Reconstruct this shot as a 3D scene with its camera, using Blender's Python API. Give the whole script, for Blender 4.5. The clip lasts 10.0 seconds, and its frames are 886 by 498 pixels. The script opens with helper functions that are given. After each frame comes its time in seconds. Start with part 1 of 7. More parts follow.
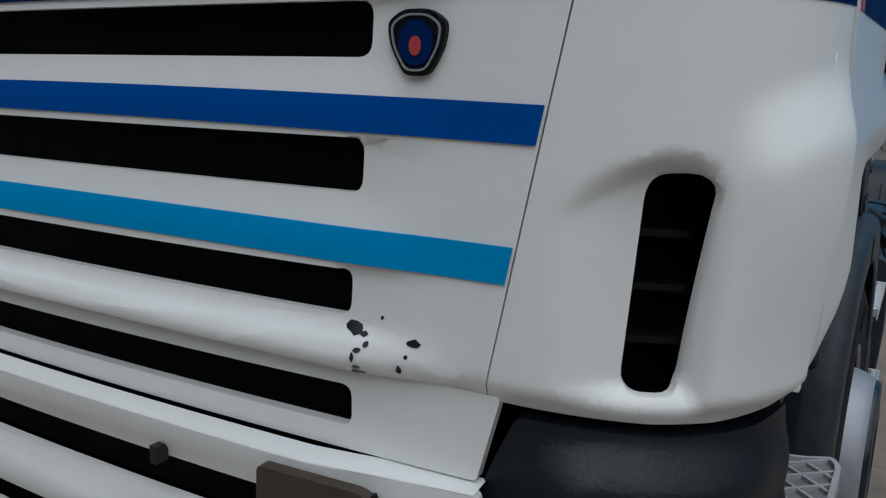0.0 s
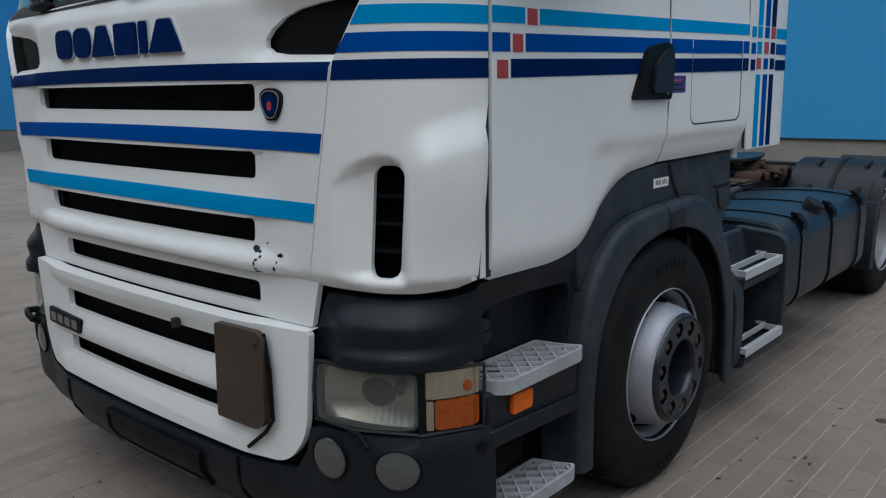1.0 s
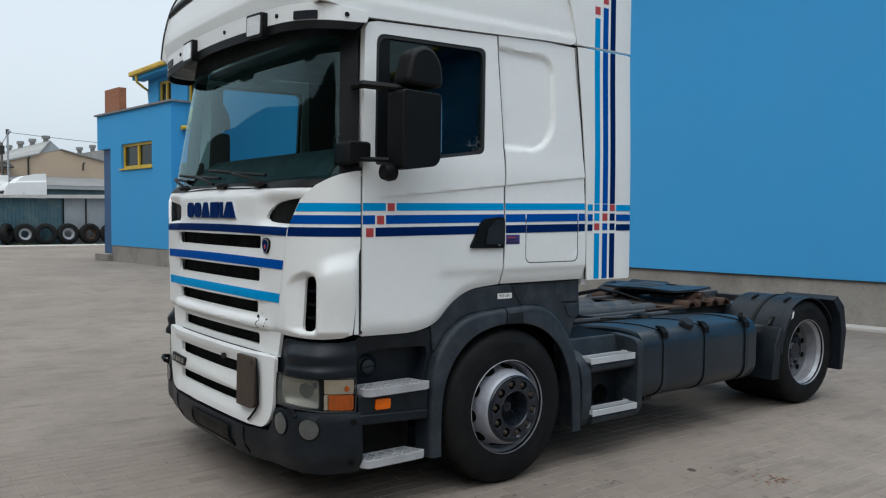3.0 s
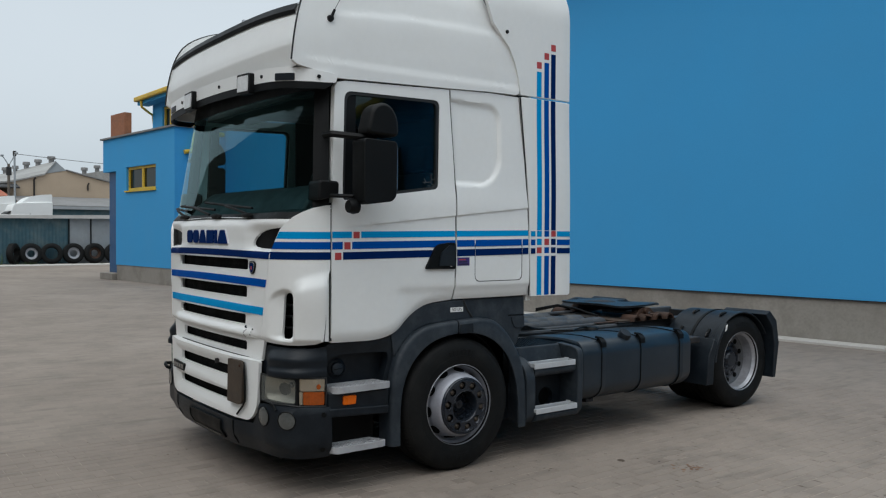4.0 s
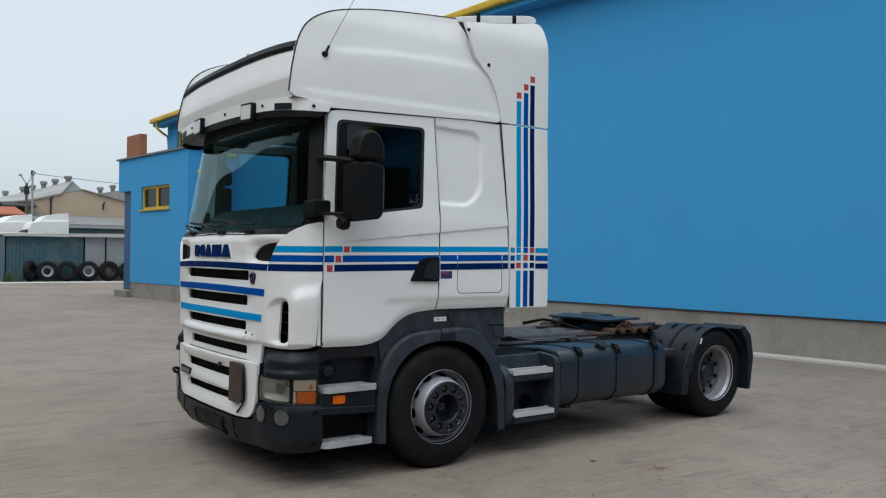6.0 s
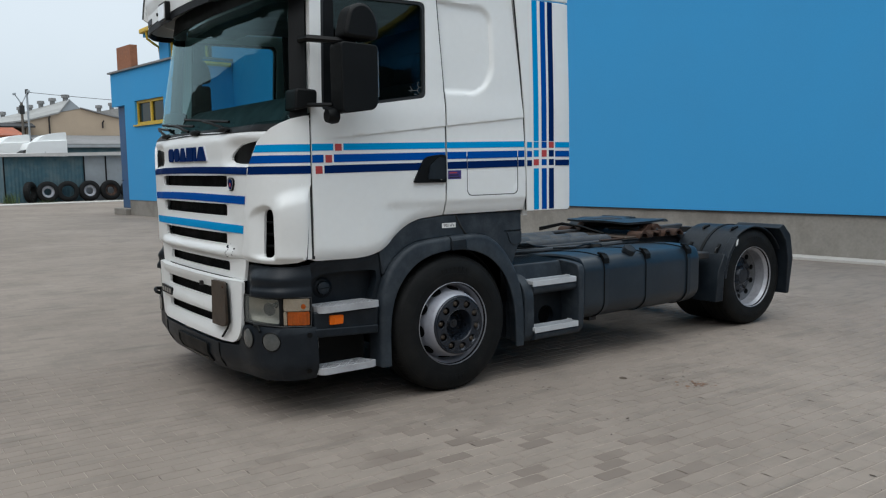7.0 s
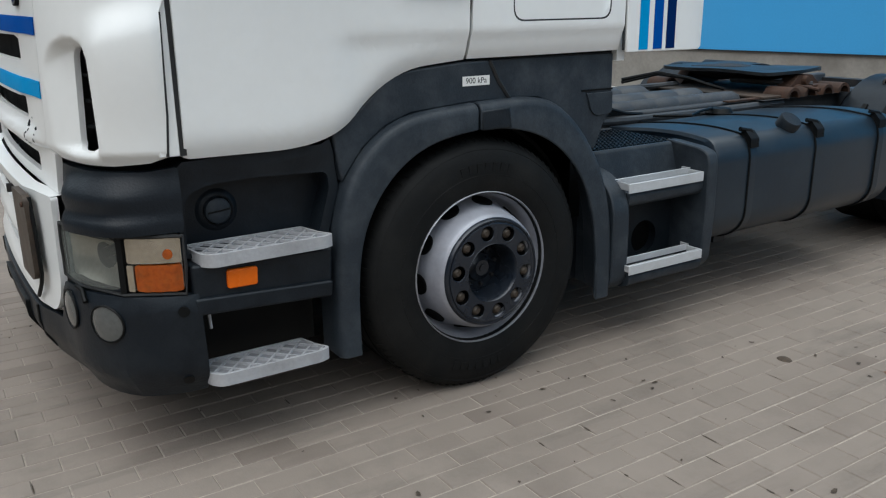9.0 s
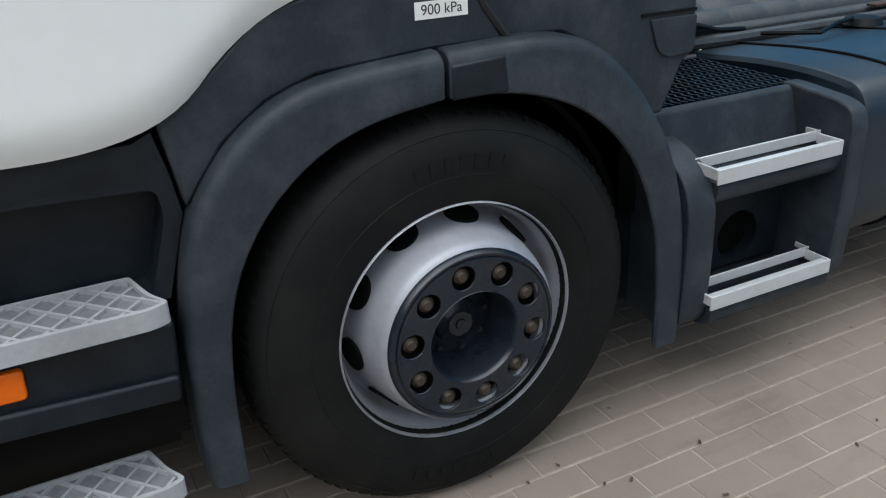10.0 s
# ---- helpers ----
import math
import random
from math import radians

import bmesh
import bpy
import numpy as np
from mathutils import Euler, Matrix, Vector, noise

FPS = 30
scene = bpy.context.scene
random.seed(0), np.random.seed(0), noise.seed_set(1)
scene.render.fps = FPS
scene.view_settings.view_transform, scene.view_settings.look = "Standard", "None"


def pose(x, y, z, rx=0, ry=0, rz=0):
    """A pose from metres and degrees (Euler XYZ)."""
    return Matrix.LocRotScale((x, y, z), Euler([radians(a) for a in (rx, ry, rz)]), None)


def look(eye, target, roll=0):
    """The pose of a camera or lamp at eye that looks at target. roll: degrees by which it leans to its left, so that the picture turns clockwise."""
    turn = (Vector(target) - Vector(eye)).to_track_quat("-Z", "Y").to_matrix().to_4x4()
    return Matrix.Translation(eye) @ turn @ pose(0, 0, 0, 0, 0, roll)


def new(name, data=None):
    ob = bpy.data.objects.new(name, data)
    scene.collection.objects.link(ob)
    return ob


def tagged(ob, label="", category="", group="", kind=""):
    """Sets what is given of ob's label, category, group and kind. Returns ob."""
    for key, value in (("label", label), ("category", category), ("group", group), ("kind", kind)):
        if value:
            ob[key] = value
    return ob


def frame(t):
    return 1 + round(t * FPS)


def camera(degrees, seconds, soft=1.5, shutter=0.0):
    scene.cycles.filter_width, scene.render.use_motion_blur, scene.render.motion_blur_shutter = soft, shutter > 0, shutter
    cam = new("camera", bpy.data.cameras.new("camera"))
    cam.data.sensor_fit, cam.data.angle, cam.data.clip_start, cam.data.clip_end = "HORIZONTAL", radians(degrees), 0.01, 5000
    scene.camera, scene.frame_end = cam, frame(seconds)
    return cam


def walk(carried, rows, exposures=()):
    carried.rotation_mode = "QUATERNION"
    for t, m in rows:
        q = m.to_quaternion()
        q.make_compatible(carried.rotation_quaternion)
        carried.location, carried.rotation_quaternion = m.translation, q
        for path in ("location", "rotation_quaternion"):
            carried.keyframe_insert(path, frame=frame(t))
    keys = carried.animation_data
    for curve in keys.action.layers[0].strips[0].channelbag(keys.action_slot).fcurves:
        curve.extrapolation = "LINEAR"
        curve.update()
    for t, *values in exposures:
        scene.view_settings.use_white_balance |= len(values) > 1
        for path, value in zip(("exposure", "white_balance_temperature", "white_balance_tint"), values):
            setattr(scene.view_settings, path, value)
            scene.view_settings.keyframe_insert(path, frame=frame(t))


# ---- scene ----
cam = camera(56.3, 10.0, soft=1.2)
PATH = [
    (0, (1.363, -2.363, 1.463), (0.375, -0.673, 1.055), 1.2),
    (0.5, (1.958, -2.639, 1.52), (0.833, -1.065, 1.011), 0.1),
    (0.7, (2.215, -2.718, 1.536), (1.060, -1.176, 1.000), -0.3),
    (1, (2.613, -2.819, 1.553), (1.319, -1.345, 1.162), -1.0),
    (1.5, (3.268, -2.986, 1.579), (1.921, -1.541, 1.265), -0.9),
    (1.7, (3.526, -3.028, 1.599), (2.128, -1.618, 1.360), -0.9),
    (2, (3.9, -3.097, 1.628), (2.388, -1.799, 1.454), -1.0),
    (2.2, (4.136, -3.173, 1.638), (2.593, -1.907, 1.510), -0.7),
    (2.5, (4.504, -3.281, 1.654), (2.926, -2.061, 1.499), -0.2),
    (2.7, (4.773, -3.322, 1.673), (3.19, -2.105, 1.557), 0.2),
    (3.8, (5.87, -3.709, 1.717), (4.245, -2.543, 1.666), 0.2),
    (4, (6.039, -3.722, 1.742), (4.436, -2.528, 1.705), 0.3),
    (4.5, (6.368, -3.874, 1.713), (4.781, -2.658, 1.743), -1.0),
    (5, (6.601, -3.963, 1.739), (5.004, -2.759, 1.741), -0.7),
    (5.2, (6.639, -3.964, 1.744), (5.055, -2.743, 1.745), 0.6),
    (6.3, (6.564, -3.781, 1.674), (4.921, -2.64, 1.669), 1.0),
    (6.5, (6.423, -3.699, 1.66), (4.783, -2.555, 1.603), 1.5),
    (6.7, (6.235, -3.592, 1.640), (4.594, -2.453, 1.548), 0.5),
    (7, (5.941, -3.395, 1.604), (4.316, -2.246, 1.403), -1.0),
    (7.2, (5.725, -3.247, 1.581), (4.101, -2.102, 1.359), -0.3),
    (7.5, (5.376, -3.013, 1.559), (3.729, -1.91, 1.294), 0.8),
    (7.7, (5.135, -2.853, 1.554), (3.498, -1.731, 1.306), 0.4),
    (8, (4.772, -2.613, 1.532), (3.156, -1.474, 1.228), -0.2),
    (8.5, (4.252, -2.205, 1.473), (2.625, -1.125, 1.043), 0.8),
    (9, (3.702, -1.724, 1.447), (2.081, -0.699, 0.881), -0.9),
    (9.2, (3.492, -1.535, 1.431), (1.893, -0.549, 0.746), -1.5),
    (9.3, (3.386, -1.445, 1.423), (1.786, -0.465, 0.729), -1.8),
    (9.5, (3.178, -1.268, 1.405), (1.548, -0.289, 0.784), -2.4),
    (9.8, (2.89, -0.977, 1.409), (1.276, -0.065, 0.659), -2.7),
    (10, (2.718, -0.759, 1.431), (1.086, 0.045, 0.6), -2.5),
]
walk(cam, [(t, look(eye, target, roll)) for t, eye, target, roll in PATH],
     [(0, -0.42, 6150, 10), (0.5, -0.60, 6150, 10), (1, -0.33, 6100, 10), (1.5, -0.02, 6150, 10), (2, 0.06, 6180, 10), (2.5, 0.18, 6230, 10), (4, -0.10, 6420, 10), (5, -0.10, 6420, 10),
      (6.5, 0.10, 6420, 10), (7.5, 0.11, 6270, 10), (8.5, 0.34, 6280, 10), (9, 0.32, 6350, 10), (9.5, 0.62, 6420, 10), (10, 0.57, 6380, 10)])

# world: a bright overcast sky
world = bpy.data.worlds.new("overcast_sky")
scene.world = world
world.use_nodes = True
wn, wl = world.node_tree.nodes, world.node_tree.links
sky = wn.new("ShaderNodeTexSky")
sky.sky_type, sky.sun_disc = "NISHITA", False
sky.sun_elevation, sky.sun_rotation = radians(52), radians(150)
sky.air_density, sky.dust_density, sky.ozone_density = 1.0, 6.0, 1.0
grey = wn.new("ShaderNodeHueSaturation")
grey.inputs["Saturation"].default_value = 0.22
wl.new(sky.outputs["Color"], grey.inputs["Color"])
flat = wn.new("ShaderNodeMixRGB")
flat.inputs["Fac"].default_value = 0.6
cloud = wn.new("ShaderNodeTexNoise")
cloud.inputs["Scale"].default_value, cloud.inputs["Detail"].default_value, cloud.inputs["Roughness"].default_value = 2.2, 5, 0.5
tone = wn.new("ShaderNodeMixRGB")
tone.inputs["Color1"].default_value, tone.inputs["Color2"].default_value = (4.9, 5.75, 6.35, 1), (6.4, 7.2, 7.7, 1)
wl.new(cloud.outputs["Fac"], tone.inputs["Fac"])
wl.new(tone.outputs["Color"], flat.inputs["Color2"])
wl.new(grey.outputs["Color"], flat.inputs["Color1"])
wl.new(flat.outputs["Color"], wn["Background"].inputs["Color"])
wn["Background"].inputs["Strength"].default_value = 0.152
sun = new("sun", bpy.data.lights.new("sun", "SUN"))
sun.data.energy, sun.data.angle, sun.data.color = 1.45, radians(60), (0.95, 1.0, 0.99)
sun.matrix_world = look((1.8, 0.9, 15), (0, 0, 0))


# ---- materials ----
def material(name, color, rough=0.5, metal=0.0, var=0.06, scale=6.0, fine=60.0, bump=0.0, coat=0.0, stain=None, stain_amount=0.0, stain_scale=1.5, spec=0.5):
    m = bpy.data.materials.new(name)
    m.use_nodes = True
    n, l = m.node_tree.nodes, m.node_tree.links
    b = n["Principled BSDF"]
    tc = n.new("ShaderNodeTexCoord")
    big, small = n.new("ShaderNodeTexNoise"), n.new("ShaderNodeTexNoise")
    big.inputs["Scale"].default_value, big.inputs["Detail"].default_value = scale, 6
    small.inputs["Scale"].default_value, small.inputs["Detail"].default_value = fine, 4
    for t in (big, small):
        l.new(tc.outputs["Object"], t.inputs["Vector"])
    mix = n.new("ShaderNodeMath")
    mix.operation = "ADD"
    l.new(big.outputs["Fac"], mix.inputs[0])
    l.new(small.outputs["Fac"], mix.inputs[1])
    ramp = n.new("ShaderNodeMapRange")
    ramp.inputs["From Min"].default_value, ramp.inputs["From Max"].default_value = 0.6, 1.4
    ramp.inputs["To Min"].default_value, ramp.inputs["To Max"].default_value = 1 - var, 1 + var
    l.new(mix.outputs[0], ramp.inputs["Value"])
    hsv = n.new("ShaderNodeHueSaturation")
    hsv.inputs["Color"].default_value = (*color, 1)
    l.new(ramp.outputs["Result"], hsv.inputs["Value"])
    out = hsv.outputs["Color"]
    if stain:
        st = n.new("ShaderNodeTexNoise")
        st.inputs["Scale"].default_value, st.inputs["Detail"].default_value, st.inputs["Roughness"].default_value = stain_scale, 9, 0.65
        l.new(tc.outputs["Object"], st.inputs["Vector"])
        cr = n.new("ShaderNodeMapRange")
        cr.inputs["From Min"].default_value, cr.inputs["From Max"].default_value = 0.45, 0.75
        cr.inputs["To Min"].default_value, cr.inputs["To Max"].default_value = 0.0, stain_amount
        l.new(st.outputs["Fac"], cr.inputs["Value"])
        mx = n.new("ShaderNodeMixRGB")
        mx.inputs["Color2"].default_value = (*stain, 1)
        l.new(cr.outputs["Result"], mx.inputs["Fac"])
        l.new(out, mx.inputs["Color1"])
        out = mx.outputs["Color"]
    l.new(out, b.inputs["Base Color"])
    rr = n.new("ShaderNodeMapRange")
    rr.inputs["From Min"].default_value, rr.inputs["From Max"].default_value = 0.3, 0.7
    rr.inputs["To Min"].default_value, rr.inputs["To Max"].default_value = max(0.02, rough * 0.85), min(1.0, rough * 1.15)
    l.new(big.outputs["Fac"], rr.inputs["Value"])
    l.new(rr.outputs["Result"], b.inputs["Roughness"])
    b.inputs["Metallic"].default_value = metal
    b.inputs["Coat Weight"].default_value = coat
    b.inputs["Coat Roughness"].default_value = 0.08
    b.inputs["Specular IOR Level"].default_value = spec
    if bump:
        bp = n.new("ShaderNodeBump")
        bp.inputs["Strength"].default_value, bp.inputs["Distance"].default_value = bump, 0.004
        l.new(small.outputs["Fac"], bp.inputs["Height"])
        l.new(bp.outputs["Normal"], b.inputs["Normal"])
    return m


def glass(name, tint, rough=0.0, gloss=0.035, most=0.8):
    m = bpy.data.materials.new(name)
    m.use_nodes = True
    n, l = m.node_tree.nodes, m.node_tree.links
    n.remove(n["Principled BSDF"])
    tr, gl, mx, fr = n.new("ShaderNodeBsdfTransparent"), n.new("ShaderNodeBsdfGlossy"), n.new("ShaderNodeMixShader"), n.new("ShaderNodeLayerWeight")
    tr.inputs["Color"].default_value = (*tint, 1)
    gl.inputs["Roughness"].default_value = rough
    gl.inputs["Color"].default_value = (0.70, 0.95, 0.97, 1)
    pw, sc = n.new("ShaderNodeMath"), n.new("ShaderNodeMapRange")
    pw.operation = "POWER"
    pw.inputs[1].default_value = 5.0
    l.new(fr.outputs["Facing"], pw.inputs[0])
    sc.inputs["To Min"].default_value, sc.inputs["To Max"].default_value = gloss, most
    l.new(pw.outputs[0], sc.inputs["Value"])
    l.new(sc.outputs["Result"], mx.inputs["Fac"])
    l.new(tr.outputs[0], mx.inputs[1])
    l.new(gl.outputs[0], mx.inputs[2])
    l.new(mx.outputs[0], n["Material Output"].inputs["Surface"])
    return m


WHITE = material("white_truck_paint", (0.77, 0.78, 0.77), 0.34, var=0.02, scale=2.0, fine=25, coat=0.16, stain=(0.55, 0.52, 0.46), stain_amount=0.10, stain_scale=2.2)
DKBLUE = material("dark_blue_vinyl", (0.0012, 0.017, 0.092), 0.55, var=0.05, spec=0.02)
MIDBLUE = material("mid_blue_vinyl", (0.001, 0.068, 0.32), 0.55, var=0.05, spec=0.02)
LTBLUE = material("light_blue_vinyl", (0.003, 0.265, 0.58), 0.55, var=0.05, spec=0.03)
RED = material("red_vinyl", (0.42, 0.05, 0.05), 0.35, var=0.05)
PLASTIC = material("grey_textured_plastic", (0.0052, 0.0084, 0.0126), 0.43, var=0.25, scale=5, fine=140, bump=0.25, stain=(0.040, 0.051, 0.060), stain_amount=0.32, stain_scale=4.5, spec=0.28)
BLACK = material("black_plastic", (0.0032, 0.0038, 0.0042), 0.5, var=0.15, bump=0.15, spec=0.18)
MESH = material("black_grille_mesh", (0.001, 0.0013, 0.0013), 0.8, var=0.3, fine=220, bump=0.6, spec=0.12)
RUBBER = material("tyre_rubber", (0.0045, 0.0050, 0.0052), 0.68, var=0.3, scale=8, fine=90, bump=0.2, stain=(0.022, 0.021, 0.019), stain_amount=0.42, stain_scale=5, spec=0.2)
SEAL = material("black_rubber_seal", (0.012, 0.013, 0.014), 0.55, var=0.1)
SILVER = material("silver_rim_paint", (0.31, 0.32, 0.36), 0.45, 0.3, var=0.08, scale=14, stain=(0.16, 0.14, 0.12), stain_amount=0.35, stain_scale=9)
RIMGREY = material("worn_steel_rim", (0.36, 0.37, 0.40), 0.45, 0.4, var=0.12, scale=10, stain=(0.12, 0.10, 0.09), stain_amount=0.5, stain_scale=8)
STEPGREY = material("light_grey_step_plastic", (0.36, 0.365, 0.38), 0.6, var=0.10, fine=80, bump=0.2, stain=(0.16, 0.155, 0.15), stain_amount=0.45, stain_scale=9)
# tread floor between the ribs, a darker grey than the step itself
STEPFLOOR = material("darker_step_floor", (0.18, 0.185, 0.195), 0.8, var=0.2, fine=60, stain=(0.10, 0.095, 0.09), stain_amount=0.5, stain_scale=14)
ALU = material("dull_aluminium", (0.58, 0.60, 0.62), 0.45, 0.35, var=0.06, stain=(0.25, 0.24, 0.22), stain_amount=0.2, stain_scale=12)
TANK = material("blue_grey_tank_paint", (0.0095, 0.0185, 0.029), 0.36, var=0.10, scale=3, fine=50, bump=0.05, stain=(0.05, 0.058, 0.062), stain_amount=0.3, stain_scale=3)
HUB = material("dark_hub_cover", (0.011, 0.016, 0.025), 0.27, 0.2, var=0.15, stain=(0.055, 0.053, 0.052), stain_amount=0.30, stain_scale=10)
STEEL = material("grimy_chassis_steel", (0.010, 0.011, 0.013), 0.6, 0.1, var=0.25, stain=(0.07, 0.05, 0.035), stain_amount=0.5, stain_scale=6, bump=0.2)
GREYPIPE = material("dusty_grey_pipe", (0.040, 0.044, 0.050), 0.55, var=0.3, scale=6, stain=(0.09, 0.09, 0.088), stain_amount=0.5, stain_scale=7)
CHASSIS = material("dusty_chassis_paint", (0.040, 0.044, 0.050), 0.6, 0.05, var=0.3, scale=5, stain=(0.10, 0.098, 0.094), stain_amount=0.5, stain_scale=5, bump=0.15)
WARMCLEAR = material("warm_clear_lens", (0.42, 0.38, 0.31), 0.16, 0.75, var=0.2, scale=15, coat=0.3, stain=(0.42, 0.36, 0.26), stain_amount=0.6, stain_scale=20)
NUT = material("grimy_rusty_nut", (0.060, 0.046, 0.034), 0.5, 0.4, var=0.5, scale=40, stain=(0.02, 0.017, 0.015), stain_amount=0.6, stain_scale=60)
DISC = material("grimy_wheel_disc", (0.12, 0.125, 0.135), 0.5, 0.3, var=0.25, scale=12, stain=(0.04, 0.036, 0.032), stain_amount=0.6, stain_scale=9)
# dusty plastic, lightened further for the sky caught by the arch panels
SKYDUSTPLASTIC = material("dusty_skylit_plastic", (0.0200, 0.0270, 0.0350), 0.5, var=0.25, scale=5, fine=140, bump=0.25, stain=(0.078, 0.088, 0.098), stain_amount=0.45, stain_scale=9, spec=0.28)
RUST = material("rusty_steel", (0.052, 0.023, 0.012), 0.8, 0.1, var=0.45, fine=60, bump=0.4, stain=(0.02, 0.018, 0.017), stain_amount=0.8, stain_scale=7)
RUSTBASE = material("rust_stained_plate", (0.030, 0.024, 0.019), 0.7, 0.1, var=0.4, fine=50, bump=0.3, stain=(0.085, 0.045, 0.024), stain_amount=0.8, stain_scale=5)
GREASE = material("greasy_coupling_plate", (0.010, 0.013, 0.016), 0.38, 0.1, var=0.4, fine=45, bump=0.4, stain=(0.05, 0.045, 0.04), stain_amount=0.6, stain_scale=9)
AMBER = material("amber_lens", (0.72, 0.13, 0.004), 0.25, var=0.08, spec=0.3)
INDICATOR = material("dull_amber_lens", (0.31, 0.060, 0.006), 0.16, var=0.25, scale=30, spec=0.4, stain=(0.20, 0.07, 0.015), stain_amount=0.5, stain_scale=25)
LAMPBACK = material("headlamp_reflector", (0.40, 0.395, 0.37), 0.32, 0.9, var=0.15, stain=(0.30, 0.27, 0.2), stain_amount=0.4, stain_scale=6)
FOGLENS = material("hazed_lamp_lens", (0.072, 0.077, 0.076), 0.2, 0.0, var=0.15, coat=0.6, stain=(0.12, 0.12, 0.11), stain_amount=0.5, stain_scale=10)
FOGGLASS = material("bright_lamp_glass", (0.84, 0.86, 0.87), 0.15, 0.15, var=0.12, scale=20, coat=0.5)
BROWN = material("brown_weathered_board", (0.055, 0.038, 0.026), 0.5, var=0.25, scale=10, stain=(0.02, 0.018, 0.016), stain_amount=0.7, stain_scale=8, bump=0.2)
CHROME = material("chrome", (0.6, 0.6, 0.62), 0.2, 1.0, var=0.05)
INTERIOR = material("dark_cab_trim", (0.010, 0.011, 0.012), 0.7, var=0.15)
SEATCLOTH = material("grey_seat_cloth", (0.012, 0.013, 0.016), 0.9, var=0.2)
BLUEWALL = material("blue_wall_render", (0.050, 0.305, 0.605), 0.85, var=0.05, scale=0.6, fine=40, bump=0.25, stain=(0.060, 0.325, 0.63), stain_amount=0.3, stain_scale=0.35, spec=0.25)
PALESLAB = material("pale_concrete_slab", (0.46, 0.44, 0.41), 0.9, var=0.15, scale=1.0, stain=(0.28, 0.26, 0.23), stain_amount=0.5, stain_scale=1.0)
FARWALL = material("unseen_dark_wall", (0.085, 0.085, 0.075), 0.9, var=0.25, scale=0.5, fine=8, stain=(0.05, 0.055, 0.04), stain_amount=0.6, stain_scale=0.4)
PLINTH = material("concrete_plinth", (0.255, 0.238, 0.212), 0.9, var=0.16, scale=1.2, fine=25, bump=0.4, stain=(0.115, 0.10, 0.085), stain_amount=0.85, stain_scale=0.8)
YELLOW = material("yellow_painted_metal", (0.60, 0.39, 0.025), 0.5, var=0.10, stain=(0.2, 0.14, 0.04), stain_amount=0.4, stain_scale=2)
# wall blue darkened in the colour to stand for the shaded corner recess
RECESSBLUE = material("shaded_recess_blue", (0.014, 0.075, 0.19), 0.5, var=0.12, scale=2.0)
SHEDROOF = material("pale_roof_edge", (0.46, 0.45, 0.44), 0.8, var=0.15, scale=1.0, stain=(0.25, 0.21, 0.18), stain_amount=0.5, stain_scale=0.8)
BRICK = material("red_brick_chimney", (0.285, 0.118, 0.062), 0.9, var=0.25, scale=3, fine=12, bump=0.5)
ROOFGREY = material("grey_roof_sheet", (0.20, 0.20, 0.20), 0.8, var=0.2, scale=1.0, fine=8, stain=(0.10, 0.10, 0.095), stain_amount=0.5, stain_scale=0.6)
BEIGE = material("beige_wall_render", (0.42, 0.33, 0.24), 0.9, var=0.08, scale=0.3, fine=10, stain=(0.25, 0.2, 0.16), stain_amount=0.4, stain_scale=0.3)
TEALSHEET = material("faded_teal_corrugated_sheet", (0.032, 0.088, 0.115), 0.65, var=0.15, scale=1.0, stain=(0.16, 0.19, 0.18), stain_amount=0.5, stain_scale=1.2)
GREYSHEET = material("galvanised_sheet", (0.30, 0.33, 0.35), 0.55, 0.2, var=0.12, scale=1.0, stain=(0.16, 0.15, 0.14), stain_amount=0.5, stain_scale=1.0)
ROOFSHEET = material("weathered_fibre_cement_roof", (0.30, 0.30, 0.29), 0.85, var=0.25, scale=0.5, fine=5, stain=(0.13, 0.125, 0.115), stain_amount=0.6, stain_scale=0.35)
ORANGE = material("orange_tile_roof", (0.33, 0.095, 0.045), 0.85, var=0.25, scale=1.5, fine=12, stain=(0.16, 0.07, 0.05), stain_amount=0.5, stain_scale=0.8)
WOOD = material("weathered_wooden_pole", (0.10, 0.085, 0.07), 0.9, var=0.3)
WEED = material("weeds", (0.05, 0.08, 0.025), 0.9, var=0.5, scale=20)
STICKER = material("white_sticker", (0.75, 0.75, 0.73), 0.5, var=0.04)
INK = material("black_print", (0.01, 0.01, 0.01), 0.6, var=0.05)
PURPLE = material("purple_sticker", (0.045, 0.03, 0.16), 0.4, var=0.08)
WSCREEN = glass("windscreen_glass", (0.52, 0.80, 0.82), 0.0, 0.032)
DOORGLASS = glass("tinted_door_glass", (0.40, 0.54, 0.54))
LENS = glass("clear_lamp_lens", (0.86, 0.85, 0.80), 0.04)
ln, ll = LENS.node_tree.nodes, LENS.node_tree.links
haze, hm = ln.new("ShaderNodeBsdfDiffuse"), ln.new("ShaderNodeMixShader")
haze.inputs["Color"].default_value = (0.40, 0.40, 0.37, 1)
hm.inputs["Fac"].default_value = 0.16
ll.new(ln["Material Output"].inputs["Surface"].links[0].from_socket, hm.inputs[1])
ll.new(haze.outputs[0], hm.inputs[2])
ll.new(hm.outputs[0], ln["Material Output"].inputs["Surface"])
HOUSEGLASS = material("dark_window_pane", (0.016, 0.024, 0.020), 0.12, var=0.3, scale=2.0, spec=0.18)


